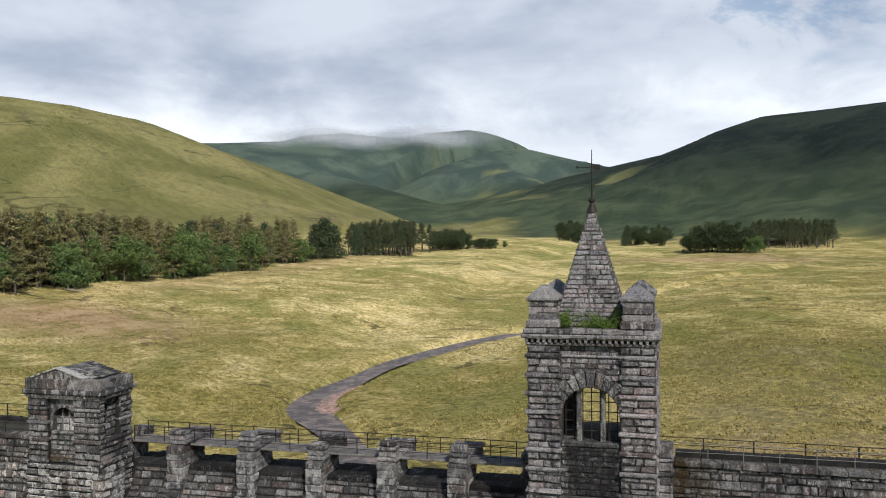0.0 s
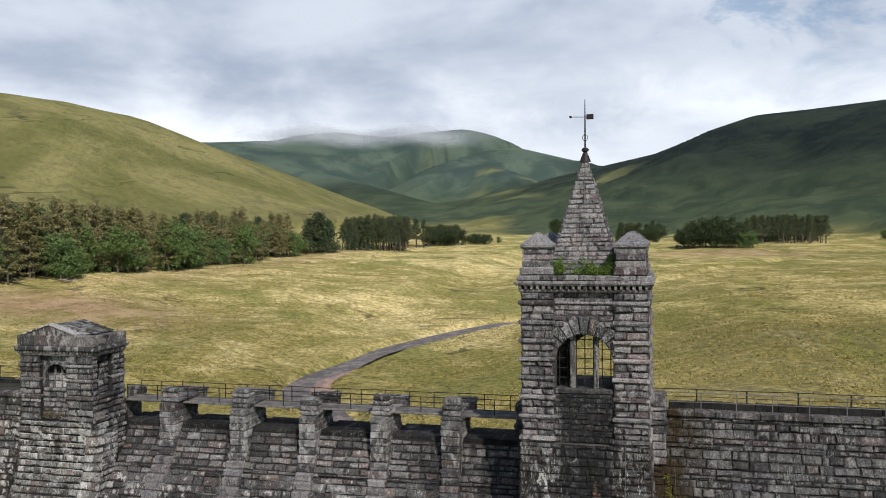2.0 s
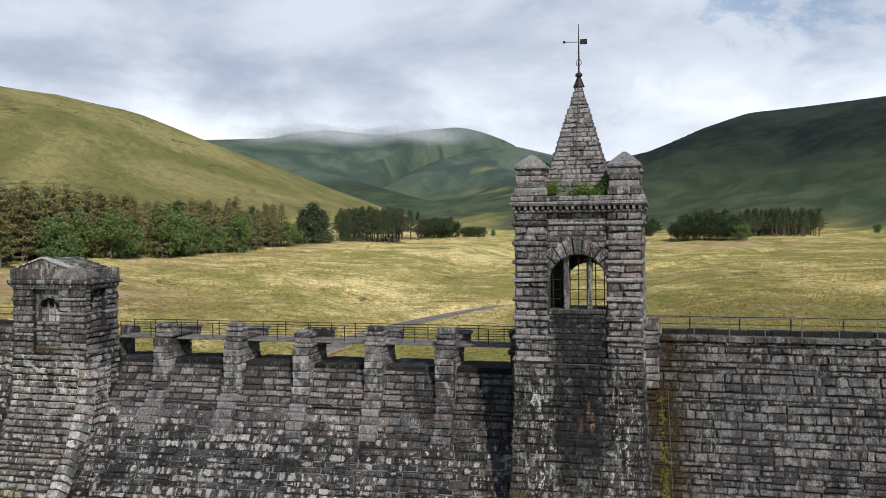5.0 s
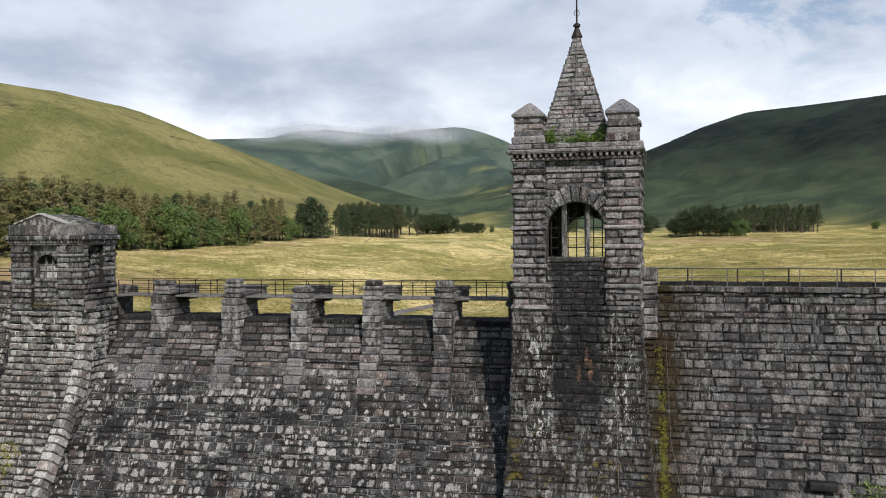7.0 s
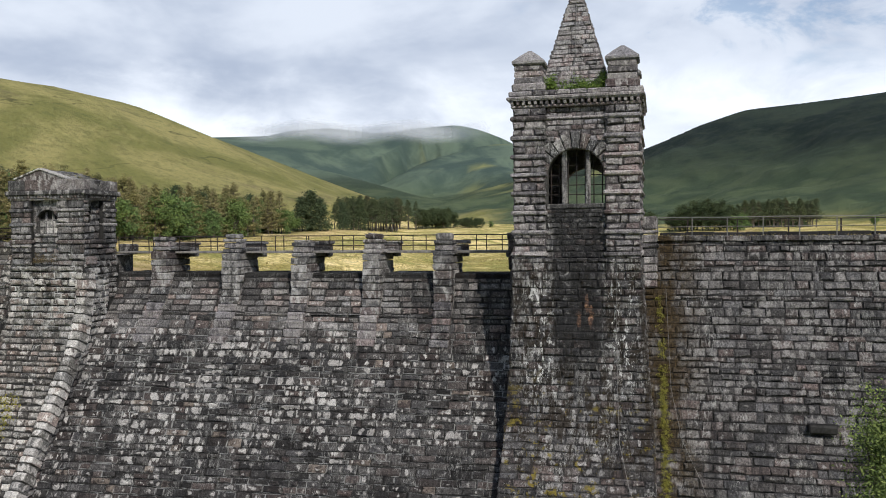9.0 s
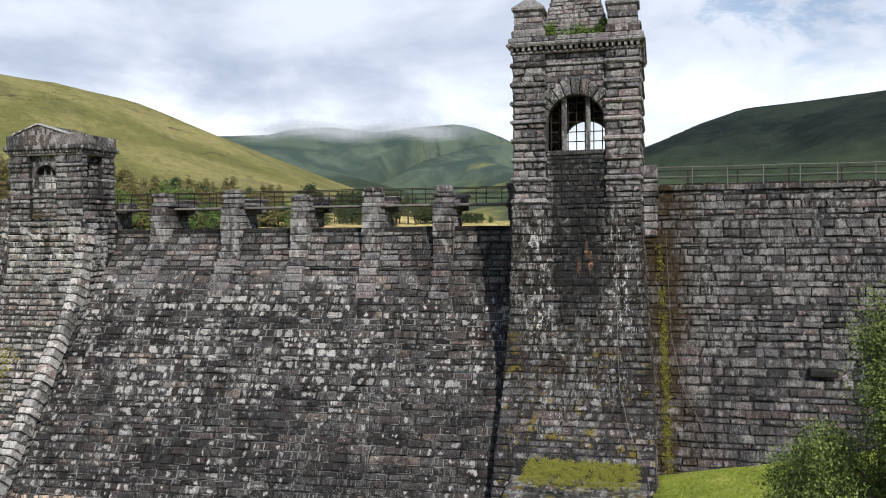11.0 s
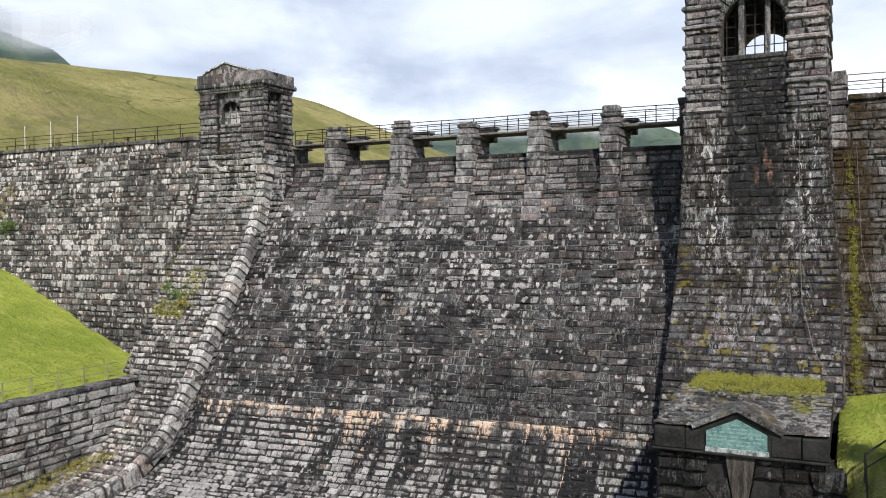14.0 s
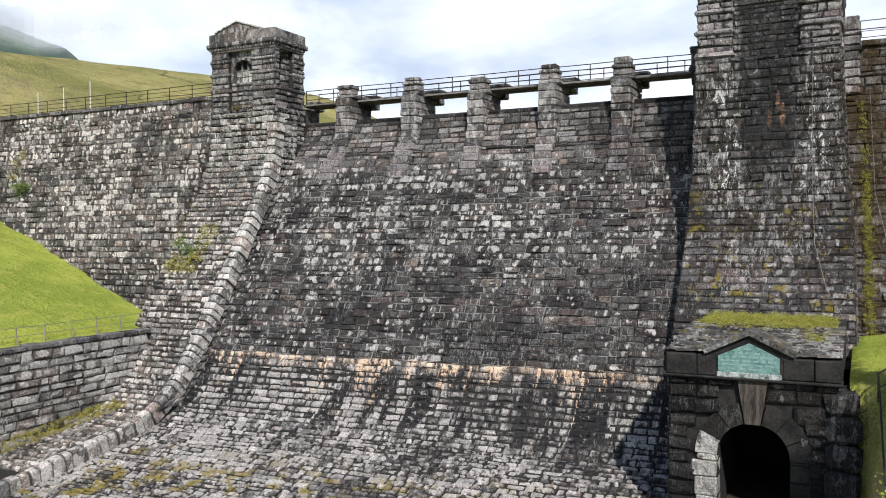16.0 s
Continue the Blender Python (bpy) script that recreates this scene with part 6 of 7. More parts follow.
def tree(kind, seed, tall, wide):
    """One tree at the origin: a tapered trunk with limbs and a crown of many small leaf clumps."""
    r = np.random.default_rng(seed)
    t = new({"pine": "pine_tree", "stem": "tall_pine_tree", "fir": "fir_tree", "broad": "broadleaf_tree", "shade": "broadleaf_tree"}[kind])
    lean = r.uniform(-0.04, 0.04, 2) * tall
    trunk = Geo()
    trunk.tube([(0, 0, -0.6), (lean[0] * 0.3, lean[1] * 0.3, tall * 0.35), (lean[0], lean[1], tall * 0.93)], [0.022 * tall, 0.015 * tall, 0.004 * tall], 7)
    cen, siz = [], []
    if kind == "fir":
        k = 120
        for i in range(k):
            f = (i + 0.5) / k
            z = tall * (0.06 + 0.92 * f)
            rad = wide * 0.5 * (1 - f ** 1.15) * r.uniform(0.65, 1.05) + 0.2
            a = i * 2.4 + r.uniform(-0.5, 0.5)
            q = r.uniform(0.5, 1.0)
            cen.append((math.cos(a) * rad * q + lean[0] * f, math.sin(a) * rad * q + lean[1] * f, z))
            siz.append(wide * r.uniform(0.10, 0.19))
    elif kind in ("pine", "stem"):
        limbs, low = 30, 0.10 if kind == "pine" else 0.26
        for i in range(limbs):
            f = (i + 0.5) / limbs
            z = tall * (low + (0.96 - low) * f)
            a = i * 2.4 + r.uniform(-0.6, 0.6)
            ln = wide * 0.56 * (1.0 - 0.90 * f ** 1.2) * r.uniform(0.5, 1.12)
            e = (math.cos(a) * ln + lean[0] * f, math.sin(a) * ln + lean[1] * f, z + ln * r.uniform(-0.05, 0.35))
            trunk.tube([(lean[0] * f, lean[1] * f, z - 0.3), e], [0.006 * tall, 0.002 * tall], 4, False)
            for q in (0.4, 0.6, 0.8, 1.0):
                cen.append([lean[k2 % 2] * f * (1 - q) + e[k2] * q if k2 < 2 else z + (e[2] - z) * q + r.uniform(-0.2, 0.4) for k2 in range(3)])
                siz.append(wide * r.uniform(0.07, 0.13))
        for i in range(8):
            cen.append((lean[0] + r.normal(0, 0.03) * wide, lean[1] + r.normal(0, 0.03) * wide, tall * r.uniform(0.88, 1.04)))
            siz.append(wide * 0.07)
    else:
        limbs = 30
        for i in range(limbs):
            a, el = i * 2.4 + r.uniform(-0.4, 0.4), r.uniform(-0.95, 1.35)
            rad = r.uniform(0.6, 1.0) * (1 + 0.15 * math.sin(3 * a + seed))
            e = np.array((math.cos(a) * math.cos(el) * wide * 0.5 * rad, math.sin(a) * math.cos(el) * wide * 0.5 * rad, tall * (0.5 + 0.46 * math.sin(el) * rad)))
            trunk.tube([(0, 0, tall * r.uniform(0.2, 0.4)), e * 0.85], [0.009 * tall, 0.002 * tall], 4, False)
            for q in (0.55, 0.8, 1.0):
                cen.append(e * np.array((q, q, 1)) - np.array((0, 0, tall * 0.16 * (1 - q))) + r.normal(0, 0.03, 3) * wide)
                siz.append(wide * r.uniform(0.13, 0.21))
    part("trunk", trunk, M["bark"], t)
    crown = Geo()
    leaf_cards(crown, cen, siz, {"fir": 50, "pine": 37, "stem": 37, "broad": 46, "shade": 48}[kind], r, 0.35 if kind in ("pine", "stem") else 0.0)
    part("crown", crown, M[kind], t)
    return t


TREE_WORDS = {"pine": ("tall ragged pine with brownish open crown at the wood's edge", "pine tree"), "stem": ("tall dark pine with a bare stem and high crown", "pine tree"), "fir": ("dense dark conifer with a full crown", "conifer"), "broad": ("rounded green broadleaf tree with a thick crown", "tree"), "shade": ("broadleaf tree in a close clump, coloured dark as under cloud", "tree")}
MODELS = {k: [tree(k, 50 + 7 * i + len(k), tall, wide) for i in range(n)] for k, n, tall, wide in (("pine", 5, 16, 10), ("stem", 3, 15, 9), ("fir", 3, 15, 11), ("broad", 4, 14, 12), ("shade", 3, 14, 12))}
for k, obs in MODELS.items():
    for o in obs:
        tagged(o, *TREE_WORDS[k], group="trees round the old lake")
tr = np.random.default_rng(5)
used = {k: 0 for k in MODELS}


def plant(kind, x, y, size=1.0, broad=1.0):
    i = used[kind]
    used[kind] += 1
    models = MODELS[kind]
    m = pose(x, y, float(height(x, y)) - 0.1, 0, 0, tr.uniform(0, 360)) @ Matrix.Diagonal((size * broad * tr.uniform(0.9, 1.1), size * broad * tr.uniform(0.9, 1.1), size, 1))
    if i < len(models):
        models[i].matrix_basis = m
    else:
        src = models[int(tr.integers(0, len(models)))]
        o = copy_thing(src, Matrix.Identity(4))
        o.matrix_basis = m


def wood(n, x0, x1, y0, y1, mix, sizes, gap=4.0):
    done, tries = [], 0
    while len(done) < n and tries < 4000:
        tries += 1
        x, y = tr.uniform(x0, x1), tr.uniform(y0, y1)
        if all((x - a) ** 2 + (y - b) ** 2 > gap * gap for a, b in done):
            done.append((x, y))
            kind = mix[int(tr.integers(0, len(mix)))]
            plant(kind, x, y, tr.uniform(*sizes))


wood(58, -189, -177, 150, 335, ["pine"] * 6 + ["broad"], (0.9, 1.3), 3.0)
wood(100, -222, -187, 128, 345, ["pine"] * 5 + ["fir", "broad"], (1.05, 1.5), 3.6)
for x, y, s in ((-176, 172, 0.8), (-177, 196, 1.15), (-177, 205, 1.0), (-177, 226, 1.2), (-179, 234, 1.35), (-178, 242, 1.25), (-176, 262, 0.85), (-177, 330, 0.95), (-176, 338, 0.8)):
    plant("broad", x, y, s)
plant("fir", -173, 356, 1.36, 1.45)
plant("fir", -168.5, 358, 1.12, 1.3)
plant("fir", -177, 355, 1.15, 1.35)
wood(26, -204, -182, 128, 222, ["pine"] * 5 + ["broad"], (1.35, 1.56), 4.0)
wood(9, -172, -162, 380, 402, ["fir", "stem"], (0.95, 1.3), 3.2)
wood(34, -170, -146, 404, 472, ["stem"], (1.1, 1.35), 3.2)
wood(14, -149, -131, 476, 505, ["shade"], (0.8, 1.05), 3.4)
wood(8, -131, -115, 508, 522, ["shade"], (0.42, 0.58), 2.6)
plant("broad", -113.6, 537, 0.36)
wood(16, -102, -70, 720, 780, ["fir", "shade", "stem"], (1.0, 1.3), 4.5)
wood(12, -44, -4, 700, 790, ["fir", "shade"], (1.0, 1.25), 5.0)
for x, y, s in ((10, 540, 0.95), (15, 532, 1.15), (19, 545, 1.3), (22, 528, 1.2), (26, 538, 1.45), (29, 524, 1.35), (33, 535, 1.5), (36, 520, 1.3), (40, 530, 1.42), (43, 516, 1.1), (46, 526, 1.2), (51, 508, 0.78), (47, 512, 0.72), (54, 516, 0.7)):
    plant("shade" if s > 0.75 and x < 50 else "broad", x, y, s)
wood(34, 58, 112, 575, 664, ["stem"], (1.2, 1.42), 4.2)
wood(16, 62, 116, 666, 700, ["fir"], (1.1, 1.35), 4.2)
wood(8, 150, 260, 640, 760, ["broad"], (0.45, 0.7), 9.0)


def fallen_branches(x, y):
    """Bleached dead boughs lying at the wood's edge."""
    r = np.random.default_rng(9)
    t = thing("fallen_tree", "bleached dead tree lying at the wood's edge", "dead tree")
    z = float(height(x, y))
    g = Geo().tube([(x - 6, y + 2, z + 0.9), (x - 2, y, z + 1.0), (x + 3, y - 1, z + 0.4)], [0.28, 0.2, 0.08], 7)
    part("trunk", g, M["dead"], t)
    for k in range(14):
        s = np.array((x - 5 + 0.55 * k, y + 1.2 - 0.17 * k, z + 0.8))
        e = s + np.array((r.uniform(-0.6, 2.2), r.uniform(-1.5, 1.0), r.uniform(-0.6, 1.8)))
        part("branch", Geo().tube([s, (s + e) / 2 + r.normal(0, 0.15, 3), e], [0.1, 0.06, 0.02], 5), M["dead"], t)


fallen_branches(-171.0, 165.0)


def bank_tree(name, label, x, y, lobes, seed, count=80):
    """A leafy tree on the bank: forked stem, limbs to each lobe, fine leaves in loose sprays."""
    r = np.random.default_rng(seed)
    t = thing(name, label, "tree")
    z0 = float(height(x, y)) - 0.2
    zt = max(c[2] for c, q in lobes)
    trunk, cen, siz = Geo(), [], []
    trunk.tube([(x, y, z0), (x + 0.1, y, z0 + (zt - z0) * 0.4), (x + 0.1, y + 0.2, zt)], [0.22, 0.16, 0.05], 8)
    for c, q in lobes:
        c, q = np.array(c), np.array(q)
        n = int(34 * (q[0] * q[1] * q[2]) ** 0.6)
        fork = np.array((x + 0.1, y + 0.1, max(z0 + 0.6, c[2] - q[2] * 0.7)))
        for k in range(n):
            d = r.normal(0, 1, 3)
            d /= np.linalg.norm(d)
            e = c + d * q * r.uniform(0.45, 1.05)
            if k % 4 == 0:
                trunk.tube([fork, (fork + e) / 2 + np.array((0, 0, 0.2)), e], [0.05, 0.03, 0.01], 4, False)
            for f in (0.7, 1.0):
                cen.append(c + (e - c) * f + r.normal(0, 0.12, 3))
                siz.append(r.uniform(0.4, 0.75))
    part("trunk", trunk, M["bark"], t)
    g = Geo()
    C = np.repeat(np.array(cen), count, axis=0)
    S = np.repeat(np.array(siz), count)
    P = C + r.normal(0, 0.5, C.shape) * S[:, None] * np.array((1, 1, 0.6))
    a = r.normal(0, 1, C.shape)
    a /= np.linalg.norm(a, axis=1)[:, None]
    b = np.cross(a, r.normal(0, 1, C.shape))
    b /= np.linalg.norm(b, axis=1)[:, None]
    L = r.uniform(0.035, 0.075, (len(P), 1))
    quad = np.stack([P - a * L, P + b * L * 0.45, P + a * L, P - b * L * 0.45], 1).reshape(-1, 3)
    g.add(quad, [(4 * i, 4 * i + 1, 4 * i + 2, 4 * i + 3) for i in range(len(P))])
    part("crown", g, M["near_leaf"], t)


# lobes beyond X 10 are out of view, added to shade lawn and outlet
bank_tree("bank_tree", "leafy green tree with loose small-leaved sprays on the grass bank", 8.7, -21.6,
          [((9.0, -21.8, 18.7), (1.0, 1.3, 2.6)), ((7.1, -21.7, 14.9), (1.4, 1.4, 1.9)), ((6.9, -21.9, 12.4), (1.5, 1.5, 1.7)), ((9.2, -21.6, 13.8), (1.6, 1.6, 3.0)), ((6.4, -25.4, 15.6), (1.2, 1.6, 1.9)), ((11.8, -20.8, 16.5), (2.0, 2.4, 4.6)), ((10.6, -26.0, 18.2), (1.5, 1.8, 3.0)), ((8.5, -25.8, 18.0), (0.9, 1.5, 2.0))], 31)
bank_tree("bank_bush", "loose pale-leaved bush on the grass bank beside the handrail", 6.9, -11.0, [((6.9, -11.0, 10.2), (1.6, 1.2, 0.9))], 37, 60)


def tufts(name, n, place, mat, size, label, category, seed, blades=4):
    """A sward of grass tufts: one mesh of leaning blades."""
    r = np.random.default_rng(seed)
    X, Y = place(r, n)
    Z = height(X, Y)
    n = len(X)
    s = r.uniform(*size, n)
    tri = np.zeros((n, blades, 3, 3))
    for k in range(blades):
        a = r.uniform(0, 6.28, n)
        w, ln = s * 0.30, s * r.uniform(0.2, 0.7, n)
        ox, oy = r.normal(0, 0.22, n) * s, r.normal(0, 0.22, n) * s
        tri[:, k, 0] = np.stack([X + ox - np.sin(a) * w, Y + oy + np.cos(a) * w, Z - 0.05], 1)
        tri[:, k, 1] = np.stack([X + ox + np.sin(a) * w, Y + oy - np.cos(a) * w, Z - 0.05], 1)
        tri[:, k, 2] = np.stack([X + ox + np.cos(a) * ln, Y + oy + np.sin(a) * ln, Z + s * r.uniform(0.35, 0.75, n)], 1)
    me = bpy.data.meshes.new(name)
    v = tri.reshape(-1, 3)
    me.vertices.add(len(v))
    me.vertices.foreach_set("co", v.ravel())
    me.loops.add(len(v))
    me.loops.foreach_set("vertex_index", np.arange(len(v)))
    me.polygons.add(len(v) // 3)
    me.polygons.foreach_set("loop_start", np.arange(0, len(v), 3))
    me.update(calc_edges=True)
    me.materials.append(mat)
    tagged(new(name, me), label, category, kind="stuff")


def meadow_place(r, n):
    d = 60 + 330 * r.uniform(0, 1, n) ** 1.3
    a = np.radians(r.uniform(-16, 46, n))
    X, Y = 2 - d * np.sin(a), -50.6 + d * np.cos(a)
    rd, _ = to_line(X, Y, RIVER)
    keep = (Y > 12) & (rd > 4.2) & (X > -172) & (waves(X, Y, 38, 77, 3) + r.normal(0, 0.5, n) > -0.25)
    return X[keep], Y[keep]


tufts("meadow_tussocks", 110000, meadow_place, M["tuft"], (0.2, 0.5), "dry yellow tussock grass over the drained lake bed", "grass", 3)


def lawn_place(r, n):
    X = np.where(r.uniform(0, 1, n) < 0.6, r.uniform(-78, -41.3, n), r.uniform(1.7, 22, n))
    Y = r.uniform(-24, -2.0, n)
    clear = np.where(X < -40, Y < np.interp(height(X, Y), WALL_W.z, WALL_W.y) - 0.1, Y < np.interp(height(X, Y), WALL_E.z, WALL_E.y) - 0.1)
    return X[clear], Y[clear]


tufts("lawn_grass", 60000, lawn_place, M["lush"], (0.04, 0.10), "lush bright green grass on the banks", "grass", 4)


def weeds(name, spots, mat, label, category, count=16):
    r = np.random.default_rng(len(name) + len(spots))
    g = Geo()
    leaf_cards(g, [p[:3] for p in spots], [p[3] for p in spots], count, r)
    tagged(part(name, g, mat), label, category, kind="stuff")


wr = np.random.default_rng(12)
weeds("tower_weeds", [(wr.normal(-4.3, 0.16), -0.7 + wr.uniform(-0.2, 0.3), 34.3 + abs(wr.normal(0, 0.4)), 0.32) for k in range(40)] + [(wr.normal(-2.3, 0.55), -0.6 + wr.uniform(-0.2, 0.4), 34.25 + abs(wr.normal(0, 0.28)), 0.32) for k in range(60)] + [(wr.normal(-1.25, 0.2), -0.6 + wr.uniform(-0.2, 0.4), 34.3 + abs(wr.normal(0, 0.4)), 0.32) for k in range(36)],
      M["weed"], "green weeds and ferns growing on the tower ledge", "weeds", 40)
weeds("buttress_weeds", [(wr.uniform(-41.8, -39.2), BUTTRESS.y_at(z) - 0.15, z, 0.46) for z in wr.uniform(12.3, 13.3, 56)] + [(wr.uniform(-40.2, -38.9), BUTTRESS.y_at(z) - 0.2, z, 0.48) for z in wr.uniform(13.0, 15.4, 34)] + [(-42.2 + wr.normal(0, 0.15), BUTTRESS.y_at(z) - 0.1, z, 0.35) for z in wr.uniform(14.0, 17.0, 16)],
      M["mossgrass"], "yellowing weeds rooted in the buttress joints", "weeds", 18)
weeds("shrub", [(-40.6 + wr.normal(0, 0.4), BUTTRESS.y_at(13.6) - 0.4 + wr.normal(0, 0.15), 13.9 + wr.normal(0, 0.5), 0.4) for k in range(26)], M["weed"], "small green shrub rooted in the buttress", "shrub", 22)
weeds("corner_moss", [(2.05 + wr.normal(0, 0.12) + 0.35 * (20 - z) / 10, WALL_E.y_at(z) - 0.1, z, 0.17) for z in np.concatenate([wr.uniform(9.6, 17.5, 260), wr.uniform(17.5, 22, 60)])], M["mossgrass"], "yellow-green moss in the wet corner beside the tower", "moss", 40)
weeds("roof_moss", [(wr.uniform(-4.9, 1.0), y, 10.54 - 0.055 * max(0.0, -8.8 - y) + abs(wr.normal(0, 0.10)), 0.19) for y in np.concatenate([wr.uniform(-9.2, -5.8, 620), -9.2 - np.abs(wr.normal(0, 0.55, 120))])] + [(wr.normal(0.2, 0.3), y, 10.5 - 0.08 * (-9.0 - y), 0.16) for y in wr.uniform(-12.5, -9.0, 70)],
      M["roofgrass"], "thick yellow-green moss and grass on the outlet roof", "moss", 46)
weeds("channel_moss", [(wr.uniform(-40.2, -38.2), y, 4.15 + 0.12 * (y + 16), 0.15) for y in wr.uniform(-23, -12.8, 420)],
      M["mossgrass"], "moss and short grass along the basin's edge", "moss", 30)
weeds("coping_grass", [(u, 3.45 + wr.uniform(-0.12, 0.5), 25.62, 0.12) for u in wr.uniform(2, 40, 420)] + [(u, 0.3 + wr.uniform(-0.1, 0.3), 25.5, 0.12) for u in wr.uniform(-80, -43, 220)], M["tuft"], "dry grass tufts in the coping joints", "grass", 12)
weeds("turret_roof_weeds", [(wr.uniform(-41.8, -36.5), wr.uniform(-0.6, 2.7), 29.95 + wr.uniform(0, 0.3), 0.16) for k in range(60)], M["mossgrass"], "dry weeds on the turret roof", "weeds", 12)
weeds("niche_plants", [(wr.uniform(-40.5, -38.6), UF + 0.1 + wr.normal(0, 0.1), 24.1 + abs(wr.normal(0, 0.3)), 0.2) for k in range(60)], M["dry_leaf"], "brownish withered plants in the turret's niche", "plants", 16)
weeds("wall_shrub", [(-61.3 + wr.normal(0, 0.5), WALL_W.y_at(18.8) - 0.55, 18.8 + wr.normal(0, 0.3), 0.4) for k in range(18)], M["near_leaf"], "small shrub rooted in the dam wall", "shrub", 60)
weeds("dry_shrub", [(-63.4 + wr.normal(0, 0.45), WALL_W.y_at(z) - 0.25, z, 0.32) for z in wr.uniform(19.6, 22.2, 22)], M["tuft"], "thin brownish shrub rooted in the dam wall", "shrub", 30)

# ---- cloud lying on the far summit ----


def cloud_material(z0, z1, z2, z3):
    m = bpy.data.materials.new("summit_cloud")
    m.use_nodes = True
    m.node_tree.nodes.clear()
    n = Nodes(m.node_tree)
    at = n.add("ShaderNodeNewGeometry").outputs["Position"]
    z = n.add("ShaderNodeSeparateXYZ", {0: at}).outputs[2]
    f = n.noise(n.scaled(at, 0.004, 0.004, 0.008), 1.0, 6.0, 0.55, 0.3)
    zz = n.math("ADD", z, n.math("MULTIPLY", n.math("SUBTRACT", f, 0.5), 70.0))
    a = n.math("MULTIPLY", n.ramp(zz, z0, z1), n.ramp(zz, z3, z2))
    a = n.math("MULTIPLY", a, n.math("MULTIPLY", n.ramp(z, z3 + 30.0, z3 - 40.0), n.add("ShaderNodeAttribute", attribute="fade").outputs["Fac"]))
    d = n.add("ShaderNodeBsdfDiffuse", {"Color": (0.62, 0.64, 0.68)})
    tl = n.add("ShaderNodeBsdfTranslucent", {"Color": (0.62, 0.64, 0.68)})
    mixed = n.add("ShaderNodeMixShader", {0: 0.5, 1: d.outputs[0], 2: tl.outputs[0]})
    clear = n.add("ShaderNodeBsdfTransparent")
    out = n.add("ShaderNodeMixShader", {0: n.math("MULTIPLY", a, 0.58), 1: clear.outputs[0], 2: mixed.outputs[0]})
    n.add("ShaderNodeOutputMaterial", {"Surface": out.outputs[0]})
    return m


def cloud(a0, a1, dist, z0, z1, z2, z3):
    """A bank of cloud that thins out below and at its ends."""
    g, fade = Geo(), []
    for d in (dist, dist + 90):
        rings = []
        for az in np.linspace(a0, a1, 40):
            p = bearing(az, 0, d + 30 * math.sin(az))
            rings.append([(p[0], p[1], z) for z in np.linspace(z0 - 70, z3 + 40, 8)])
            e = min((az - a0), (a1 - az)) / (a1 - a0) * 4
            fade += [min(1.0, e)] * 8
        g.loft(rings, closed=False, cap=False)
    ob = part("summit_cloud", g, cloud_material(z0, z1, z2, z3))
    ob.data.attributes.new("fade", "FLOAT", "POINT").data.foreach_set("value", np.array(fade, np.float32))
    ob.visible_shadow = False
    tagged(ob, "soft white cloud lying on the far summit", "cloud", kind="structure")


cloud(11.0, 29.0, 2330, 268.0, 304.0, 314.0, 334.0)
cloud(45.0, 66.0, 2100, 430.0, 490.0, 510.0, 540.0)

# ---- stone courses of the walls, last ----
near_u = lambda a, b, c, d: (lambda s, h: a < s < b and c < h < d)
spill_span = lambda h: (-36.2, -6.45 if SPILLWAY.at(h)[1] > 9.6 else -5.25)
h_low, h_high = SPILLWAY.h_at(6.6), SPILLWAY.h_at(20.6)
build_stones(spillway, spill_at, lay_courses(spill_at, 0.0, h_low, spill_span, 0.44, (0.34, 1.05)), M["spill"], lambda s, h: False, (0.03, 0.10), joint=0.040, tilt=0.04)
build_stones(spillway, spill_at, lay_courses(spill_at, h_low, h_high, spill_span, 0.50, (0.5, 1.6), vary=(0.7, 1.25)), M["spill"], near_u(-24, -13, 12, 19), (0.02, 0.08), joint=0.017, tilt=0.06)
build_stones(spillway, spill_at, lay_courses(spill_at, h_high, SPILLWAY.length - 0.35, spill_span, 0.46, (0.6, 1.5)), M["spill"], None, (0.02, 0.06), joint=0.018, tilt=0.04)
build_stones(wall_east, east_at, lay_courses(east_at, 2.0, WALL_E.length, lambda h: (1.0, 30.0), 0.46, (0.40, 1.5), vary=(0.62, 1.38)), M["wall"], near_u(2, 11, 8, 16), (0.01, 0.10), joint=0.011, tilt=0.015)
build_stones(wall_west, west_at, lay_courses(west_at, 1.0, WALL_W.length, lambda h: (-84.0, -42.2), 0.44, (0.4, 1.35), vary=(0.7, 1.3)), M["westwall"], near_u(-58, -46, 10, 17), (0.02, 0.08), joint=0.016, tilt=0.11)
hs = BUTTRESS.h_at
build_stones(buttress, buttress_at, lay_courses(buttress_at, hs(2.6), hs(23.9), lambda h: (-42.35 if BUTTRESS.at(h)[1] > 8.3 else -40.4, -36.4 if BUTTRESS.at(h)[1] > 22 else -36.95), 0.44, (0.45, 1.1)), M["buttress"], near_u(-43, -36, hs(12), hs(22)), (0.04, 0.12), joint=0.024, tilt=0.05)
wing_at = flat((-40.4, -40.0, 0.0), (0, 1, 0))
build_stones(wing, wing_at, lay_courses(wing_at, 2.0, 8.33, lambda h: (0.0, 30.6), 0.46, (0.5, 1.9)), M["wing"], near_u(18, 31, 2, 9), (0.02, 0.07), joint=0.013)
foot_at = lambda u, h: np.array((u, *TOWER_FOOT.at(h)))
build_stones(tower, foot_at, lay_courses(foot_at, 0.5, TOWER_FOOT.length, lambda h: tower_span(TOWER_FOOT.at(h)[1]), 0.44, (0.45, 1.3)), M["towerlow"], near_u(-7.5, 2.5, 4, 14), (0.02, 0.08), joint=0.010, tilt=0.02)
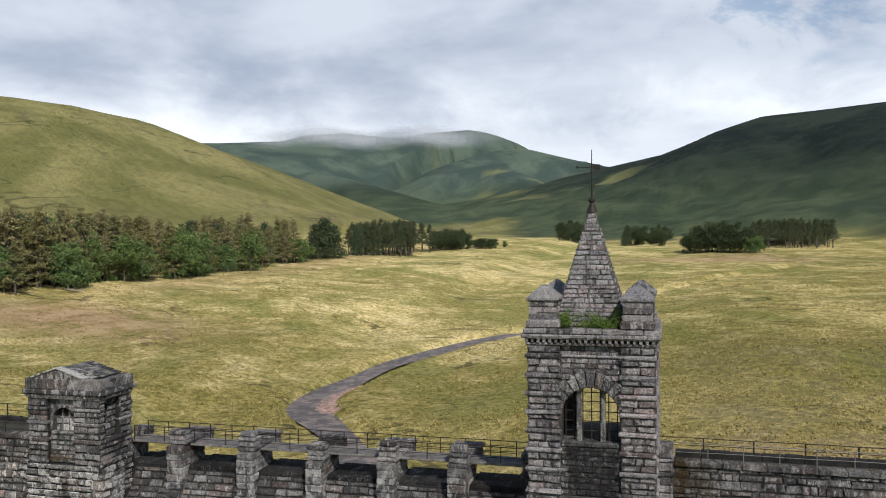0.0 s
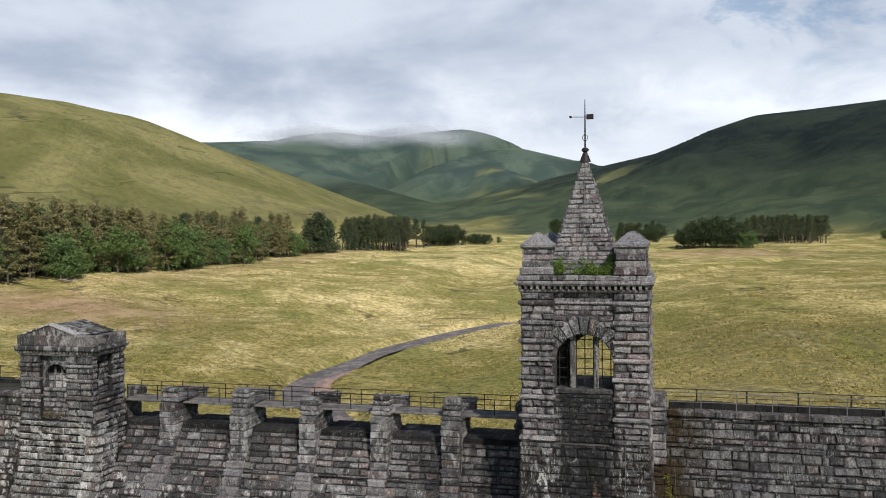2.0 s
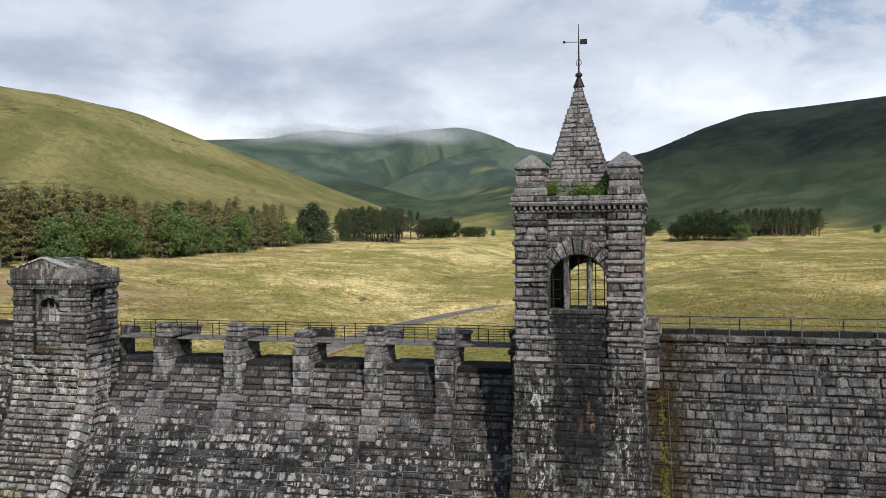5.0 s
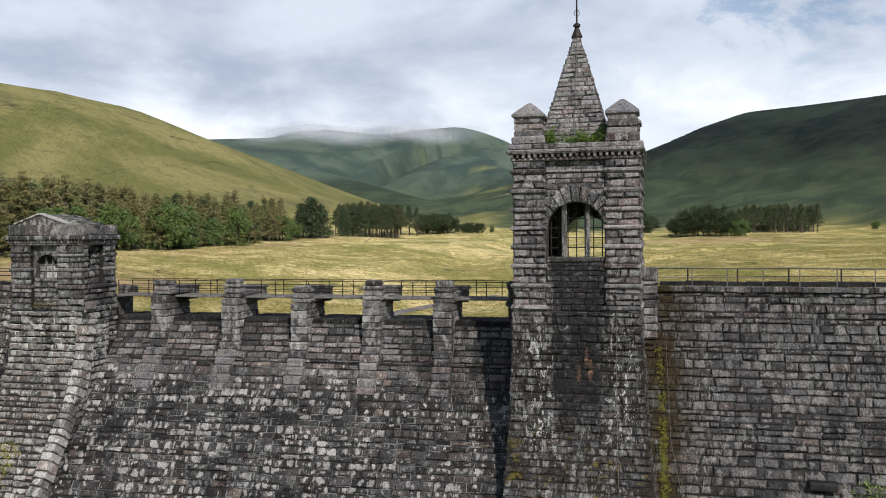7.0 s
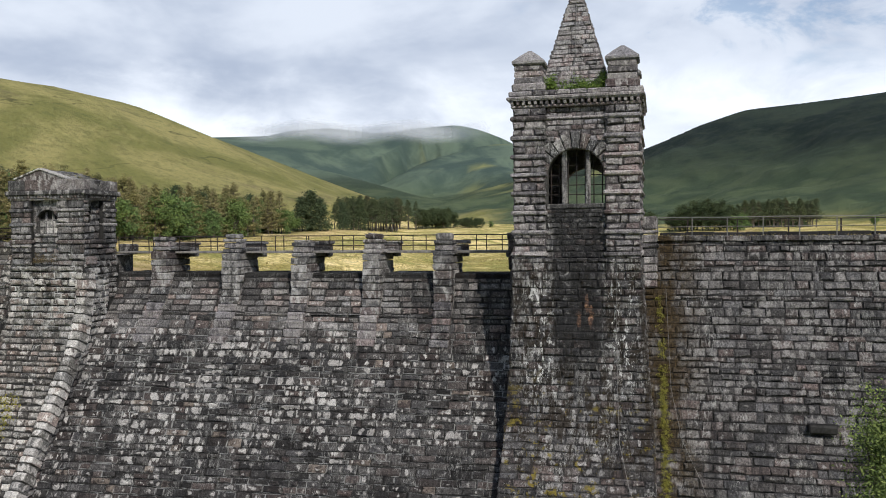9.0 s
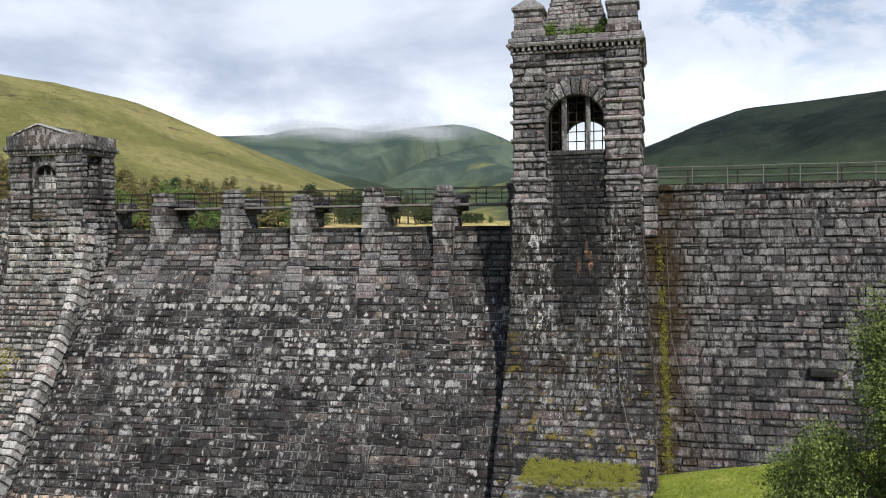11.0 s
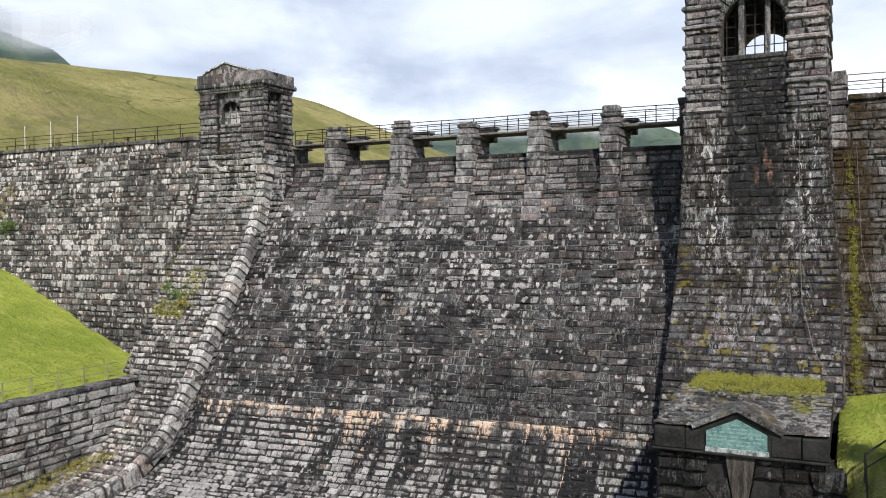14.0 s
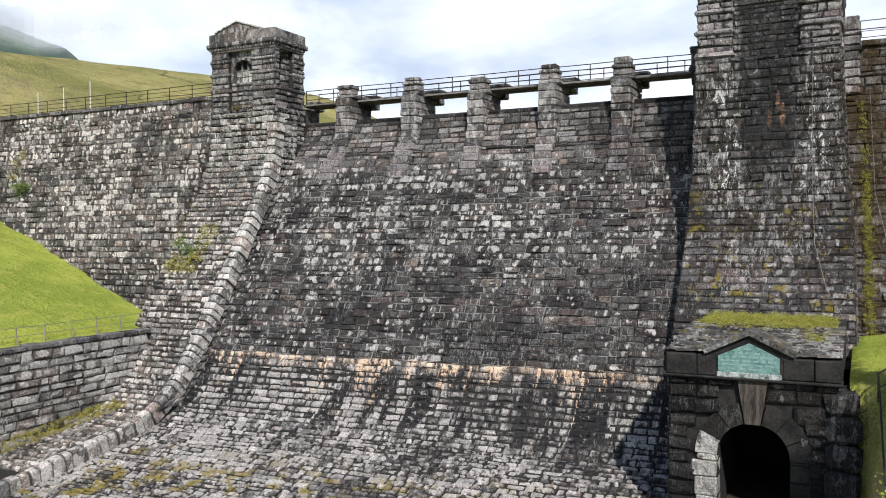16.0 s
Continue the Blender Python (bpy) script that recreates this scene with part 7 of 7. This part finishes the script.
side_at = flat((TU1, TF, 0.0), (0, 1, 0))
build_stones(tower, side_at, lay_courses(side_at, 24.4, 33.25, lambda h: (0.0, 7.2), 0.42, (0.5, 1.0)), M["tower"], lambda s, h: False, (0.02, 0.07), joint=0.010)
sfoot = lambda s, h: np.array((tower_span(h)[1], TOWER_FOOT.y_at(h) + s, h))
build_stones(tower, sfoot, lay_courses(sfoot, 9.0, 24.4, lambda h: (0.0, 5.0), 0.44, (0.5, 1.0)), M["towerlow"], lambda s, h: False)
marks = [24.4] + LEDGES + [33.25]
for a, b in zip(marks[:-1], marks[1:]):
    lo, hi = a + (0.12 if a in LEDGES else 0), b - (0.12 if b in LEDGES else 0)
    for p0, p1 in ((TU0, -4.48), (-1.02, TU1)):
        f = flat((0, TF, 0), (1, 0, 0))
        build_stones(tower, f, lay_courses(f, lo, hi, lambda h: (p0, p1), 0.44, (0.45, 1.2), vary=(0.7, 1.25)), M["tower"], None, (0.03, 0.10), joint=0.014, tilt=0.015)
panel = flat((0, TF + 0.24, 0), (1, 0, 0))
build_stones(tower, panel, lay_courses(panel, 24.4, 27.28, lambda h: (-4.48, -1.02), 0.34, (0.4, 0.9)), M["towerlow"], None, (0.015, 0.05), joint=0.009)
panel2 = flat((0, TF + 0.2, 0), (1, 0, 0))
build_stones(tower, panel2, lay_courses(panel2, 28.6, 33.25, lambda h: (-4.48, -1.02), 0.36, (0.4, 0.9), lambda s, h: math.hypot(s - TC, h - ARCH_Z) > ARCH_R + 0.62 and (h > ARCH_Z or abs(s - TC) > 2.1)), M["tower"], None, (0.015, 0.06), joint=0.010)
# spire faces
SP0, SPZ = (-2.9, 2.05), 41.45
for dx, dy in ((0, -1), (1, 0), (-1, 0)):
    slope = 2.12 / (SPZ - 34.15)

    def face(s, z, dx=dx, dy=dy, slope=slope):
        half = slope * (SPZ - z) + 0.06
        tx, ty = -dy, dx
        return np.array((SP0[0] + dx * half + tx * s, SP0[1] + dy * half + ty * s, z))
    build_stones(tower, face, lay_courses(face, 34.2, 41.1, lambda h: (-(slope * (SPZ - h) + 0.06), slope * (SPZ - h) + 0.06), 0.30, (0.45, 1.05), vary=(0.7, 1.3)), M["spire"], None if dy else (lambda s, h: False), (0.015, 0.065), joint=0.013, tilt=0.02)
# turret faces
tf = flat((0, UF, 0), (1, 0, 0))
ts = flat((U1, 0, 0), (0, 1, 0))
for lo, hi in ((23.9, 25.41), (25.69, 26.65), (26.85, 27.65), (27.85, 28.45)):
    for p0, p1 in ((U0, -40.63), (-38.46, U1)):
        if hi - lo > 0.2:
            build_stones(turret, tf, lay_courses(tf, lo, hi, lambda h: (p0, p1), 0.42, (0.6, 1.2)), M["turret"])
    for p0, p1 in ((UF, -0.3), (1.36, UB)):
        if lo > 25:
            build_stones(turret, ts, lay_courses(ts, lo, hi, lambda h: (p0, p1), 0.42, (0.5, 0.9)), M["turret"])
build_stones(turret, ts, lay_courses(ts, 21.5, 25.41, lambda h: (UF, UB), 0.42, (0.5, 0.9)), M["turret"])
tj = flat((U1 - 0.39, 0, 0), (0, 1, 0))
build_stones(turret, tj, lay_courses(tj, 25.7, 28.45, lambda h: (0.52 - 0.28 * float(smooth(h, 27.6, 26.2)), 1.36), 0.42, (0.4, 0.9)), M["turret"])
bside = lambda s, z: np.array((-36.2, BUTTRESS.y_at(z) + s, z))
build_stones(buttress, bside, lay_courses(bside, 4.2, 23.6, lambda h: (0.25, 2.6), 0.44, (0.4, 0.8)), M["turret"], lambda s, h: False)
wside = lambda s, z: np.array((-42.42, BUTTRESS.y_at(z) + 3.2 - s, z))
build_stones(buttress, wside, lay_courses(wside, 8.0, 23.8, lambda h: (0.0, 3.0), 0.44, (0.4, 0.9)), M["westwall"], lambda s, h: False)
wend = lambda s, z: np.array((-42.19, WALL_W.y_at(z) + s, z))
build_stones(wall_west, wend, lay_courses(wend, 14.5, 22.0, lambda h: (0.03, 0.75), 0.44, (0.4, 0.8)), M["westwall"], lambda s, h: False, (0.01, 0.03))
niche = flat((0, UF + 0.33, 0), (1, 0, 0))
build_stones(turret, niche, lay_courses(niche, 23.9, 25.9, lambda h: (-40.62, -38.48), 0.34, (0.4, 0.8)), M["turret"])
# outlet house faces
of = flat((0, PF, 0), (1, 0, 0))
build_stones(outlet, of, lay_courses(of, 1.6, 8.88, lambda h: (PU0, PU1), 0.62, (0.7, 1.3), lambda s, h: math.hypot(s + 1.9, max(0, h - 5.78)) > 2.35 and not (h > 5.78 and abs(s + 1.9) < 0.95)), M["outlet"])
ol = flat((PU0, -6.0, 0), (0, -1, 0))
build_stones(outlet, ol, lay_courses(ol, 1.6, 8.88, lambda h: (0.0, 9.1), 0.6, (0.7, 1.3)), M["outlet"], lambda s, h: False)
